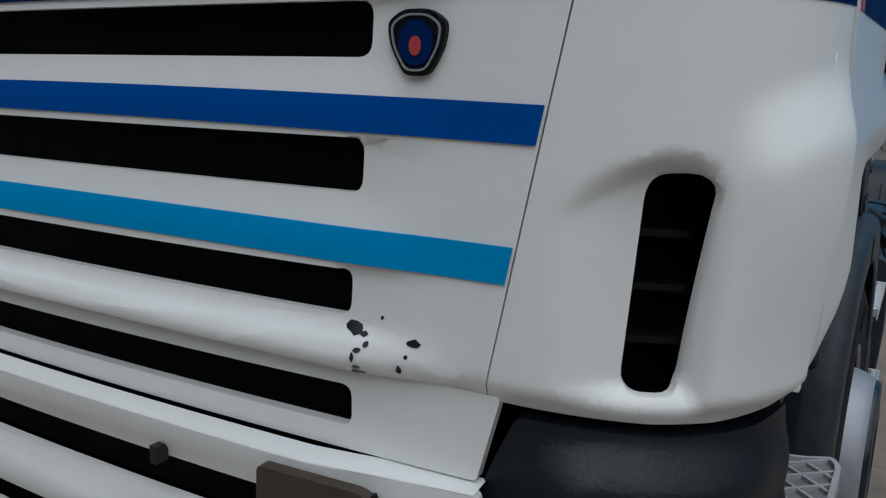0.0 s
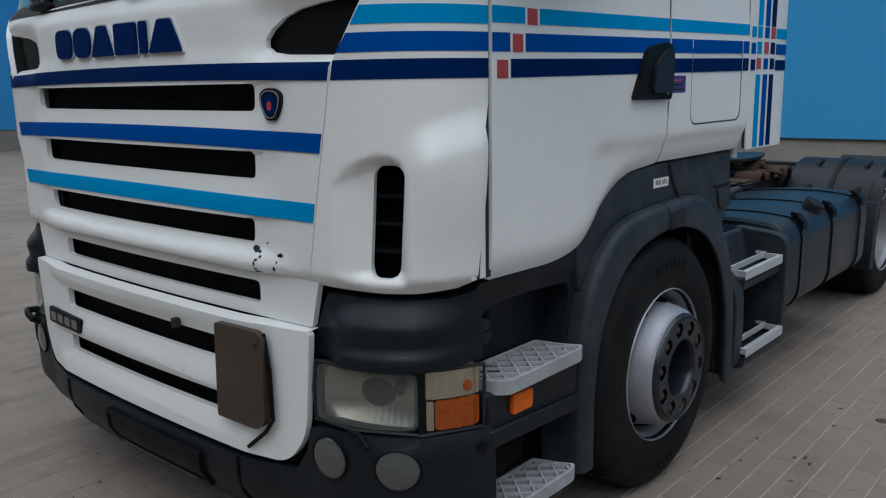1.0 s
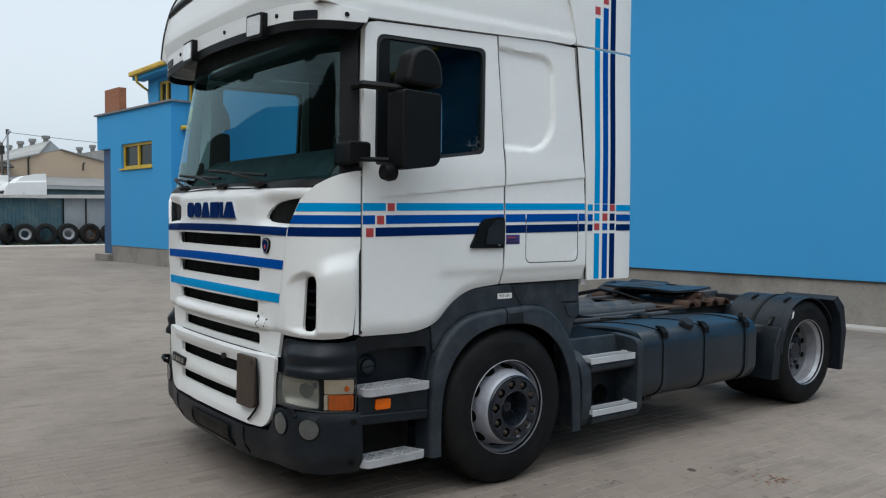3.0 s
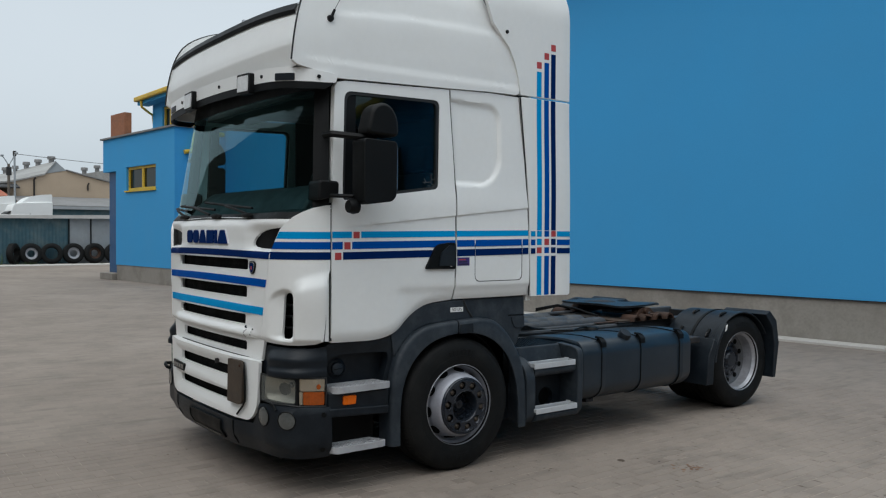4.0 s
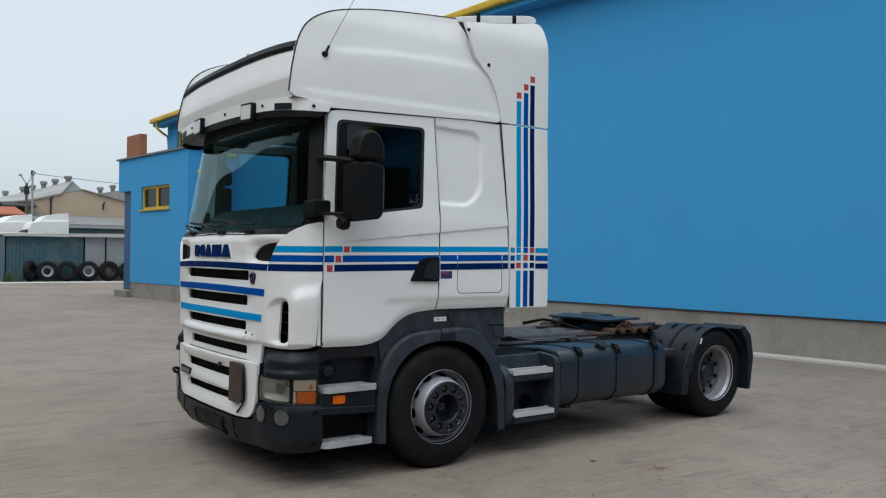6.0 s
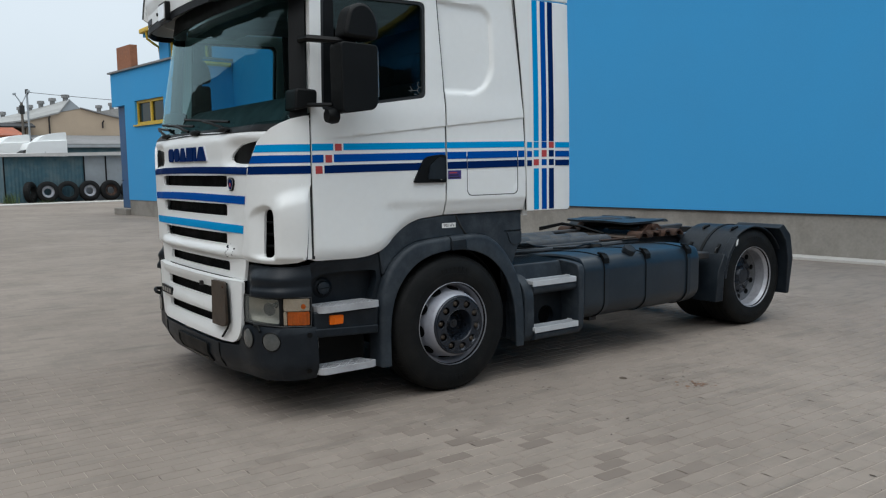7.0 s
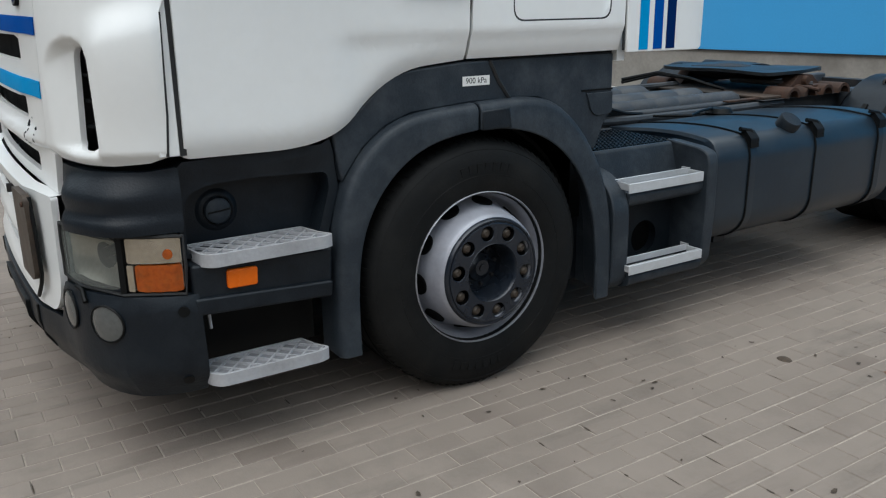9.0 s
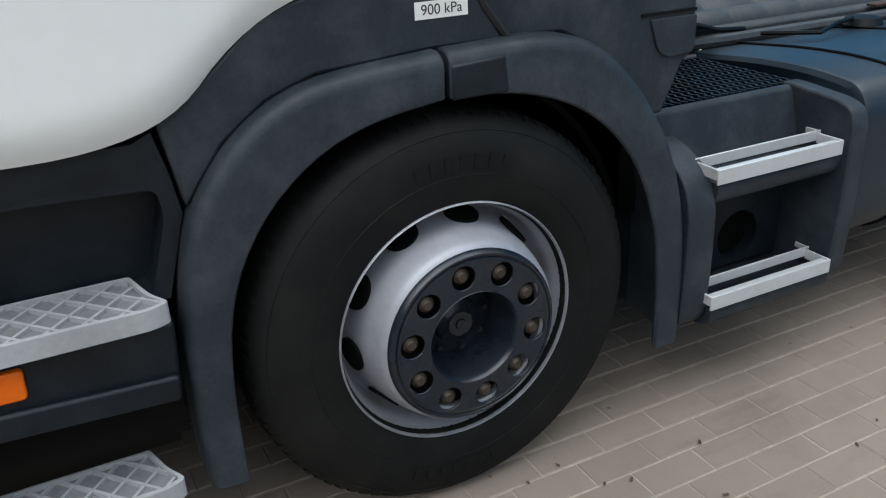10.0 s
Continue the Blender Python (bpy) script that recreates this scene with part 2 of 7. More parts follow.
def paving(name, brick):
    """Concrete block paving; brick draws the joints of 200 x 100 mm blocks where the ground is one sheet."""
    m = bpy.data.materials.new(name)
    m.use_nodes = True
    n, l = m.node_tree.nodes, m.node_tree.links
    b = n["Principled BSDF"]
    geo = n.new("ShaderNodeNewGeometry")
    pos = geo.outputs["Position"]

    def noise(scale, detail, rough=0.6):
        t = n.new("ShaderNodeTexNoise")
        t.inputs["Scale"].default_value, t.inputs["Detail"].default_value, t.inputs["Roughness"].default_value = scale, detail, rough
        l.new(pos, t.inputs["Vector"])
        return t.outputs["Fac"]

    def rng(v, a, b2, c, d):
        t = n.new("ShaderNodeMapRange")
        for k, x in zip(("From Min", "From Max", "To Min", "To Max"), (a, b2, c, d)):
            t.inputs[k].default_value = x
        l.new(v, t.inputs["Value"])
        return t.outputs["Result"]

    def mixc(f, c1, c2):
        t = n.new("ShaderNodeMixRGB")
        for v, k in ((f, "Fac"), (c1, "Color1"), (c2, "Color2")):
            if isinstance(v, tuple):
                t.inputs[k].default_value = (*v, 1)
            elif isinstance(v, float):
                t.inputs[k].default_value = v
            else:
                l.new(v, t.inputs[k])
        return t.outputs["Color"]

    base = mixc(rng(noise(0.35, 8), 0.35, 0.65, 0.0, 1.0), (0.192, 0.158, 0.131), (0.256, 0.214, 0.180))
    base = mixc(rng(noise(1.6, 8, 0.7), 0.50, 0.75, 0.0, 0.70), base, (0.135, 0.113, 0.095))
    rows = n.new("ShaderNodeMapping")
    rows.inputs["Scale"].default_value = (5.0, 0.9, 1.0)
    l.new(pos, rows.inputs["Vector"])
    worn = n.new("ShaderNodeTexNoise")
    worn.inputs["Scale"].default_value, worn.inputs["Detail"].default_value, worn.inputs["Roughness"].default_value = 1.0, 6, 0.65
    l.new(rows.outputs[0], worn.inputs["Vector"])
    base = mixc(rng(worn.outputs["Fac"], 0.55, 0.72, 0.0, 0.62), base, (0.105, 0.089, 0.076))
    base = mixc(rng(noise(70.0, 3), 0.4, 0.75, 0.0, 0.35), base, (0.215, 0.189, 0.163))
    if brick:
        mp = n.new("ShaderNodeMapping")
        mp.inputs["Rotation"].default_value = (0, 0, radians(90))
        l.new(pos, mp.inputs["Vector"])
        br = n.new("ShaderNodeTexBrick")
        br.offset, br.squash = 0.5, 1.0
        for k, v in (("Scale", 1.0), ("Mortar Size", 0.005), ("Mortar Smooth", 0.3), ("Brick Width", 0.2), ("Row Height", 0.1), ("Bias", 0.0)):
            br.inputs[k].default_value = v
        br.inputs["Color1"].default_value, br.inputs["Color2"].default_value, br.inputs["Mortar"].default_value = (0.82, 0.82, 0.82, 1), (1.08, 1.08, 1.08, 1), (1.15, 1.12, 1.06, 1)
        l.new(mp.outputs[0], br.inputs["Vector"])
        t = n.new("ShaderNodeMixRGB")
        t.blend_type = "MULTIPLY"
        t.inputs["Fac"].default_value = 0.5
        l.new(base, t.inputs["Color1"])
        l.new(br.outputs["Color"], t.inputs["Color2"])
        base = t.outputs["Color"]
    else:
        oi = n.new("ShaderNodeObjectInfo")
        gi = n.new("ShaderNodeNewGeometry")
        add = n.new("ShaderNodeMath")
        l.new(oi.outputs["Random"], add.inputs[0])
        l.new(gi.outputs["Random Per Island"], add.inputs[1])
        wrap = n.new("ShaderNodeMath")
        wrap.operation = "FRACT"
        l.new(add.outputs[0], wrap.inputs[0])
        odd = n.new("ShaderNodeMath")
        odd.operation = "MULTIPLY"
        l.new(rng(wrap.outputs[0], 0.62, 0.80, 0.0, 1.0), odd.inputs[0])
        l.new(rng(noise(0.55, 4), 0.47, 0.62, 0.10, 0.95), odd.inputs[1])
        base = mixc(odd.outputs[0], base, (0.150, 0.122, 0.102))
        h = n.new("ShaderNodeHueSaturation")
        l.new(rng(wrap.outputs[0], 0, 1, 0.94, 1.05), h.inputs["Value"])
        l.new(base, h.inputs["Color"])
        base = h.outputs["Color"]
    l.new(base, b.inputs["Base Color"])
    b.inputs["Roughness"].default_value = 0.85
    b.inputs["Specular IOR Level"].default_value = 0.3
    bp = n.new("ShaderNodeBump")
    bp.inputs["Strength"].default_value, bp.inputs["Distance"].default_value = 0.35, 0.003
    l.new(noise(120.0, 3), bp.inputs["Height"])
    l.new(bp.outputs["Normal"], b.inputs["Normal"])
    return m


GROUND = paving("block_paving_sheet", True)
PAVER = paving("concrete_paving_block", False)
RUSTFLAKE = material("rust_flakes", (0.15, 0.078, 0.045), 0.9, var=0.4, scale=40)
LITTER = material("dark_leaf_litter", (0.055, 0.040, 0.028), 0.9, var=0.5, scale=30)
SAND = material("sandy_joint", (0.30, 0.258, 0.215), 0.95, var=0.35, scale=3, fine=40)


# ---- building helpers ----
def part(name, bm, mat, parent=None, label="", sharp=38, bevel=0.0):
    """Links a bmesh as one mesh object under a thing or a part."""
    me = bpy.data.meshes.new(name)
    bmesh.ops.recalc_face_normals(bm, faces=bm.faces[:])
    bm.to_mesh(me)
    bm.free()
    me.materials.append(mat)
    me.polygons.foreach_set("use_smooth", [True] * len(me.polygons))
    me.set_sharp_from_angle(angle=radians(sharp))
    ob = new(name, me)
    ob.parent = parent
    if label:
        ob["label"] = label
    if bevel:
        mod = ob.modifiers.new("bevel", "BEVEL")
        mod.width, mod.segments, mod.limit_method, mod.angle_limit = bevel, 2, "ANGLE", radians(50)
        mod.harden_normals = False
    return ob


def thing(name, label, category, group="", kind=""):
    return tagged(new(name), label, category, group, kind)


def box(bm, x0, x1, y0, y1, z0, z1, m=None):
    vs = [bm.verts.new((x, y, z)) for x in (x0, x1) for y in (y0, y1) for z in (z0, z1)]
    for f in ((0, 1, 3, 2), (4, 6, 7, 5), (0, 4, 5, 1), (2, 3, 7, 6), (0, 2, 6, 4), (1, 5, 7, 3)):
        bm.faces.new([vs[i] for i in f])
    if m:
        bmesh.ops.transform(bm, matrix=m, verts=vs)
    return bm


def boxes(*rows):
    bm = bmesh.new()
    for r in rows:
        box(bm, *r)
    return bm


def prism(outline, a, b, place):
    """An outline of (u, v) pairs, drawn out from a to b; place(u, v, w) gives the point."""
    bm = bmesh.new()
    lo, hi = [[bm.verts.new(place(u, v, w)) for u, v in outline] for w in (a, b)]
    bm.faces.new(lo)
    bm.faces.new(hi[::-1])
    n = len(outline)
    for i in range(n):
        j = (i + 1) % n
        bm.faces.new((lo[i], hi[i], hi[j], lo[j]))
    return bm


def along_x(u, v, w):
    return (w, u, v)


def along_y(u, v, w):
    return (u, w, v)


def along_z(u, v, w):
    return (u, v, w)


def tube(points, r, n=8, closed=False):
    """A round bar along a line of points."""
    bm = bmesh.new()
    pts = [Vector(p) for p in points]
    rings = []
    k = len(pts)
    up = None
    for i, p in enumerate(pts):
        a = pts[(i - 1) % k] if closed or i else p
        b = pts[(i + 1) % k] if closed or i < k - 1 else p
        d = (b - a).normalized()
        if up is None:
            up = Vector((0, 0, 1)) if abs(d.z) < 0.9 else Vector((1, 0, 0))
        s = d.cross(up).normalized()
        up = s.cross(d).normalized()
        rings.append([bm.verts.new(p + r * (math.cos(q) * s + math.sin(q) * up)) for q in [2 * math.pi * j / n for j in range(n)]])
    for i in range(k if closed else k - 1):
        A, B = rings[i], rings[(i + 1) % k]
        for j in range(n):
            bm.faces.new((A[j], A[(j + 1) % n], B[(j + 1) % n], B[j]))
    if not closed:
        bm.faces.new(rings[0][::-1])
        bm.faces.new(rings[-1])
    return bm


def lathe(profile, n, place, closed=True):
    """profile: (radius, depth) pairs turned about an axis; place(a, b, w) gives the point."""
    bm = bmesh.new()
    rings = []
    for r, w in profile:
        if r < 1e-6:
            rings.append([bm.verts.new(place(0, 0, w))])
        else:
            rings.append([bm.verts.new(place(r * math.cos(2 * math.pi * j / n), r * math.sin(2 * math.pi * j / n), w)) for j in range(n)])
    pairs = list(zip(rings, rings[1:])) + ([(rings[-1], rings[0])] if closed else [])
    for A, B in pairs:
        for j in range(n):
            f = []
            for v in (A[j % len(A)], A[(j + 1) % len(A)], B[(j + 1) % len(B)], B[j % len(B)]):
                if v not in f:
                    f.append(v)
            if len(f) > 2:
                bm.faces.new(f)
    return bm


def rounded(points, r, n=5):
    """An outline with its corners rounded; r is one radius or one for each corner."""
    out = []
    k = len(points)
    for i in range(k):
        p, a, b = [Vector(points[j % k]) for j in (i, i - 1, i + 1)]
        rad = r[i] if isinstance(r, (list, tuple)) else r
        da, db = (a - p), (b - p)
        q = min(rad, da.length * 0.49, db.length * 0.49)
        if q < 1e-4:
            out.append(tuple(p))
            continue
        s, e = p + da.normalized() * q, p + db.normalized() * q
        for j in range(n + 1):
            t = j / n
            out.append(tuple((1 - t) ** 2 * s + 2 * t * (1 - t) * p + t * t * e))
    return out


def rect(u0, u1, v0, v1, r=0.0, n=4):
    pts = [(u0, v0), (u1, v0), (u1, v1), (u0, v1)]
    return rounded(pts, r, n) if r else pts


def disc(u, v, ru, rv=None, n=24):
    rv = rv or ru
    return [(u + ru * math.cos(2 * math.pi * i / n), v + rv * math.sin(2 * math.pi * i / n)) for i in range(n)]


def panel(outer, holes, surf, thick=0.012, step=0.06, lift=0.0, mirror=False, lines=()):
    """A curved sheet: an outline with holes in the surface's own (u, v), laid on surf(u, v, out); lines (u, v, slope) cut it where it creases."""
    flat = bmesh.new()
    edges = []
    for lp in [outer] + list(holes):
        vs = [flat.verts.new((u, v, 0)) for u, v in lp]
        edges += [flat.edges.new(e) for e in zip(vs, vs[1:] + vs[:1])]
    bmesh.ops.triangle_fill(flat, use_beauty=True, use_dissolve=False, edges=edges, normal=(0, 0, 1))
    if step:
        for ax in (0, 1):
            vals = [p[ax] for p in outer]
            lo, hi = min(vals), max(vals)
            k = int((hi - lo) / step)
            for i in range(1, k + 1):
                q = lo + (hi - lo) * i / (k + 1)
                co, no = [0, 0, 0], [0, 0, 0]
                co[ax], no[ax] = q, 1
                bmesh.ops.bisect_plane(flat, geom=flat.verts[:] + flat.edges[:] + flat.faces[:], dist=1e-6, plane_co=co, plane_no=no)
    for u, v, rise in lines:
        bmesh.ops.bisect_plane(flat, geom=flat.verts[:] + flat.edges[:] + flat.faces[:], dist=1e-6, plane_co=(u, v, 0), plane_no=(-rise, 1, 0))
    bm = bmesh.new()
    flat.verts.index_update()
    s = -1 if mirror else 1

    def at(u, v, o):
        x, y, z = surf(u, v, o)
        return (s * x, y, z)

    top = [bm.verts.new(at(v.co.x, v.co.y, lift)) for v in flat.verts]
    bot = [bm.verts.new(at(v.co.x, v.co.y, lift - thick)) for v in flat.verts] if thick else []
    for f in flat.faces:
        ids = [v.index for v in f.verts]
        bm.faces.new([top[i] for i in ids])
        if thick:
            bm.faces.new([bot[i] for i in reversed(ids)])
    for e in flat.edges:
        if thick and len(e.link_faces) == 1:
            a, b = e.verts[0].index, e.verts[1].index
            bm.faces.new((top[a], bot[a], bot[b], top[b]))
    flat.free()
    return bm


def strip(rows, surf, mirror=False):
    """A sheet through a grid of (u, v, out) rows."""
    bm = bmesh.new()
    s = -1 if mirror else 1
    g = [[bm.verts.new((s * surf(*q)[0], surf(*q)[1], surf(*q)[2])) for q in r] for r in rows]
    for a, b in zip(g, g[1:]):
        for i in range(len(a) - 1):
            bm.faces.new((a[i], a[i + 1], b[i + 1], b[i]))
    return bm


def smooth(a, b, t):
    t = min(1.0, max(0.0, (t - a) / (b - a)))
    return t * t * (3 - 2 * t)


def interp(x, xs, ys):
    return float(np.interp(x, xs, ys))


# ---- the yard and the buildings ----
def sheet(name, x0, x1, y0, y1, z, mat):
    bm = bmesh.new()
    bm.faces.new([bm.verts.new(p) for p in ((x0, y0, z), (x1, y0, z), (x1, y1, z), (x0, y1, z))])
    return part(name, bm, mat)


# near field of real blocks: x from NX0 to NX1, y from NY0 to NY1
NX0, NX1, NY0, NY1 = -1.2, 7.2, -4.4, 5.6
bm = bmesh.new()
R = 900.0
xs, ys = [-R, NX0, NX1, R], [-R, NY0, NY1, R]
gv = [[bm.verts.new((x, y, 0.0)) for x in xs] for y in ys]
for j in range(3):
    for i in range(3):
        if (i, j) != (1, 1):
            bm.faces.new((gv[j][i], gv[j][i + 1], gv[j + 1][i + 1], gv[j + 1][i]))
lo = [bm.verts.new((x, y, -0.004)) for x, y in ((NX0, NY0), (NX1, NY0), (NX1, NY1), (NX0, NY1))]
hi = [gv[1][1], gv[1][2], gv[2][2], gv[2][1]]
for i in range(4):
    bm.faces.new((hi[i], hi[(i + 1) % 4], lo[(i + 1) % 4], lo[i]))
ground = tagged(part("ground", bm, GROUND), "worn grey-brown concrete block paving of the yard", "paving", kind="structure")
joint = bmesh.new()
joint.faces.new([joint.verts.new(p) for p in ((NX0, NY0, -0.003), (NX1, NY0, -0.003), (NX1, NY1, -0.003), (NX0, NY1, -0.003))])
part("joint_bed", joint, SAND, ground)

ANG = radians(6.5)
hall = thing("blue_hall", "long bright-blue rendered hall with a bare concrete plinth and yellow gutter", "building")
hall.matrix_world = Matrix.Translation((0, 9.4, 0)) @ Matrix.Rotation(ANG, 4, "Z")
U0, U1, EAVE = -26.5, 22.0, 6.75


def facing(v0):
    return lambda u, z, o: (u, v0 - o, z)


W1 = (-25.65, -24.6, 5.6, 6.48)
W2 = (-23.35, -22.2, 4.75, 6.52)
part("wall", panel([(U0, 0.72), (U1, 0.72), (U1, EAVE + 0.61), (-8, EAVE + 0.61), (U0, EAVE)], [rect(*W1), rect(*W2)], facing(0), 0.35, 0), BLUEWALL, hall)
for row in ((U0, U0 + 0.35, 0.36, 13.99, 0.72, EAVE), (U1 - 0.35, U1, 0.36, 13.99, 0.72, EAVE), (U0, U1, 14, 14.35, 0, EAVE)):
    part("wall", boxes(row), BLUEWALL, hall)
for row in ((U0 + 0.02, U1 - 0.02, 0.02, 0.36, 0.0, 0.72), (U0 + 0.02, U0 + 0.36, 0.361, 13.99, 0, 0.718)):
    part("plinth", boxes(row), PLINTH, hall, "stained bare concrete plinth", bevel=0.01)
part("drip_edge", boxes((-20, U1, -0.014, -0.003, 0.705, 0.725)), STEEL, hall, "dark drip edge over the plinth")
part("drain_edge", boxes((-20, U1, -0.34, 0.018, -0.01, 0.045)), PALESLAB, hall, "low concrete edging along the wall", bevel=0.01)


def along_eave(profile, u0, u1):
    """A profile in (v, z) drawn along the eave, which climbs from the far end to u = -8 and runs level from there."""
    bm = prism(profile, u0, u1, lambda u, v, w: (w, u, v))
    for v in bm.verts:
        v.co.z += 0.61 * min(1.0, max(0.0, (v.co.x - U0) / (-8 - U0)))
    return bm


for a0, a1 in ((U0 - 0.35, -8), (-8, U1 + 0.3)):
    part("roof", along_eave([(-0.45, EAVE), (14.9, EAVE), (14.9, EAVE + 0.15), (7.2, EAVE + 2.1), (-0.45, EAVE + 0.12)], a0, a1), ROOFGREY, hall)
    part("gutter", along_eave(rounded([(-0.60, EAVE - 0.02), (-0.45, EAVE - 0.02), (-0.45, EAVE + 0.15), (-0.60, EAVE + 0.15)], 0.04), a0, a1), YELLOW, hall, "yellow-painted eaves gutter")
    part("soffit", along_eave([(-0.45, EAVE - 0.14), (-0.004, EAVE - 0.14), (-0.004, EAVE - 0.004), (-0.45, EAVE - 0.004)], a0, a1), BLUEWALL, hall)
part("downpipe", tube([(U0 + 0.15, -0.52, EAVE - 0.02), (U0 + 0.15, -0.5, EAVE - 0.25), (U0 + 0.15, -0.25, EAVE - 0.42), (U0 - 0.08, 0.05, EAVE - 0.5), (U0 - 0.08, 0.12, EAVE - 1.2)], 0.05), YELLOW, hall, "yellow downpipe")


def building_window(u0, u1, z0, z1, v, parent, sill=True):
    w = part("window", boxes((u0, u1, v + 0.14, v + 0.15, z0, z1)), HOUSEGLASS, parent, "dark window panes")
    f, d = 0.09, 0.06
    part("window_frame", boxes((u0, u1, v + 0.08, v + 0.13, z0, z0 + f), (u0, u1, v + 0.08, v + 0.13, z1 - f, z1), (u0, u0 + f, v + 0.08, v + 0.13, z0 + f, z1 - f), (u1 - f, u1, v + 0.08, v + 0.13, z0 + f, z1 - f), ((u0 + u1) / 2 - d, (u0 + u1) / 2 + d, v + 0.08, v + 0.13, z0 + f, z1 - f)), YELLOW, w, "yellow window frame")
    if sill:
        part("window_sill", boxes((u0 - 0.06, u1 + 0.04, v - 0.06, v + 0.078, z0 - 0.05, z0 - 0.002)), YELLOW, w, "yellow window sill")
    return w


building_window(*W1, 0.0, hall)
building_window(*W2, 0.0, hall)

# the lower annex in front of the hall's end
annex = thing("annex", "flat-roofed blue annex with a brick chimney and yellow window", "building")
annex.matrix_world = hall.matrix_world.copy()
AW = (-24.62, -22.2, 3.2, 4.03)
part("wall", panel([(-25.55, 0.56), (-20.8, 0.56), (-20.8, 5.14), (-26.75, 5.14), (-26.75, 3.95), (-25.55, 3.95)], [rect(*AW)], facing(-1.8), 0.3, 0), BLUEWALL, annex)
for row in ((-21.1, -20.8, -1.499, -0.004, 0.56, 5.14), (-26.75, -26.45, -1.499, -0.004, 3.95, 5.14), (-25.55, -25.3, -1.499, -0.004, 0.56, 3.949)):
    part("wall", boxes(row), BLUEWALL, annex)
part("plinth", boxes((-25.53, -20.82, -1.78, -1.5, 0, 0.56), (-21.1, -20.82, -1.5, -0.004, 0, 0.56)), PLINTH, annex, "concrete plinth")
# invented door and handle; the panel's dark blue stands for the recess's shade
recess_panel = part("door", boxes((-26.62, -25.56, -1.62, -1.5, 0.24, 3.949)), RECESSBLUE, annex, "recess panel under the corner, coloured dark blue for its shade", bevel=0.01)
part("door_handle", tube([(-26.45, -1.63, 1.25), (-26.45, -1.69, 1.25), (-26.32, -1.69, 1.25)], 0.015, 6), STEEL, recess_panel)
part("doorstep", boxes((-26.7, -25.56, -1.95, -1.69, 0, 0.24)), PLINTH, annex, "dark concrete doorstep", bevel=0.02)
part("roof", boxes((-26.85, -20.72, -1.88, -0.004, 5.141, 5.2)), ROOFGREY, annex, "thin dark roof edge")
part("chimney", boxes((-26.12, -24.88, -1.76, -1.50, 5.2, 6.02)), BRICK, annex, "square red-brown brick chimney")
part("downpipe", tube([(-20.74, -0.1, 5.0), (-20.72, -1.0, 5.0), (-20.72, -1.14, 4.93), (-20.72, -1.17, 4.8), (-20.72, -1.18, 4.5), (-20.72, -1.25, 4.38), (-20.72, -1.5, 4.34)], 0.07), YELLOW, annex, "yellow downpipe with elbows")
building_window(*AW, -1.8, annex)

# the teal shed with tyres leaning on it
shed = thing("storage_shed", "low corrugated sheet shed, faded teal and galvanised", "shed")
SX = -42.6


def corrugated(y0, y1, z0, z1, x, pitch=0.18, deep=0.03):
    n = int((y1 - y0) / pitch) * 4
    out = []
    for i in range(n + 1):
        y = y0 + (y1 - y0) * i / n
        out.append((x + deep * (0, 1, 1, 0)[i % 4], y))
    out += [(x - 0.06, y1), (x - 0.06, y0)]
    return prism(out, z0, z1, along_z)


part("wall", corrugated(3.02, 6.90, 0.02, 2.45, SX), TEALSHEET, shed, "faded teal corrugated sheet wall")
part("wall", corrugated(6.98, 8.04, 0.02, 2.45, SX, 0.4, 0.015), GREYSHEET, shed, "galvanised sheet wall")
part("wall", corrugated(8.12, 9.4, 0.02, 2.45, SX, 0.4, 0.015), GREYSHEET, shed, "galvanised sheet wall")
part("wall", corrugated(9.48, 16, 0.02, 2.45, SX, 0.4, 0.015), GREYSHEET, shed, "galvanised sheet wall")
part("wall", boxes((SX - 3.3, SX - 0.062, 2.98, 3.02, 0.02, 2.45)), TEALSHEET, shed, "teal sheet round the corner")
for y in (2.98, 6.905, 8.045, 9.405):
    part("post", boxes((SX - 0.02, SX + 0.05, y, y + 0.06, 0, 2.45)), BLACK, shed, "dark corner post")
shed_roof = part("roof", prism([(SX - 3.4, 2.62), (SX + 0.30, 2.47), (SX + 0.30, 2.55), (SX - 3.4, 2.70)], 2.90, 16, lambda u, v, w: (u, w, v)), SHEDROOF, shed, "pale sheet roof")
part("fascia", prism([(2.85, 2.43), (16, 2.54), (16, 2.70), (9.0, 2.68), (2.85, 2.58)], SX + 0.302, SX + 0.34, along_x), SHEDROOF, shed_roof, "pale weathered roof edge")



def scrap_tyre(y, rim, lean=0.0):
    t = thing("scrap_tyre", "old lorry tyre " + (("without a rim ", "with a pale rim ", "with a rusty rim ")[rim]) + "leaning on the shed", "tyre", "tyres along the shed")
    prof = [(0.27, -0.10), (0.285, -0.13), (0.36, -0.145), (0.43, -0.13), (0.475, -0.10), (0.485, 0.0), (0.475, 0.10), (0.43, 0.13), (0.36, 0.145), (0.285, 0.13), (0.27, 0.10)]
    part("tyre", lathe(prof, 40, lambda a, b, w: (w, a, b)), RUBBER, t)
    if rim:
        part("rim", lathe([(0.275, 0.10), (0.262, 0.11), (0.24, 0.04), (0.165, 0.02), (0.165, -0.02), (0.275, -0.04)], 32, lambda a, b, w: (w, a, b)), RIMGREY if rim == 1 else RUST, t, "pale wheel rim" if rim == 1 else "rusty wheel rim")
    t.matrix_world = Matrix.Translation((SX + 0.38, y, 0.563)) @ Matrix.Rotation(radians(-6), 4, "Y") @ Matrix.Rotation(radians(lean), 4, "Z") @ Matrix.Scale(1.16, 4)
    return t


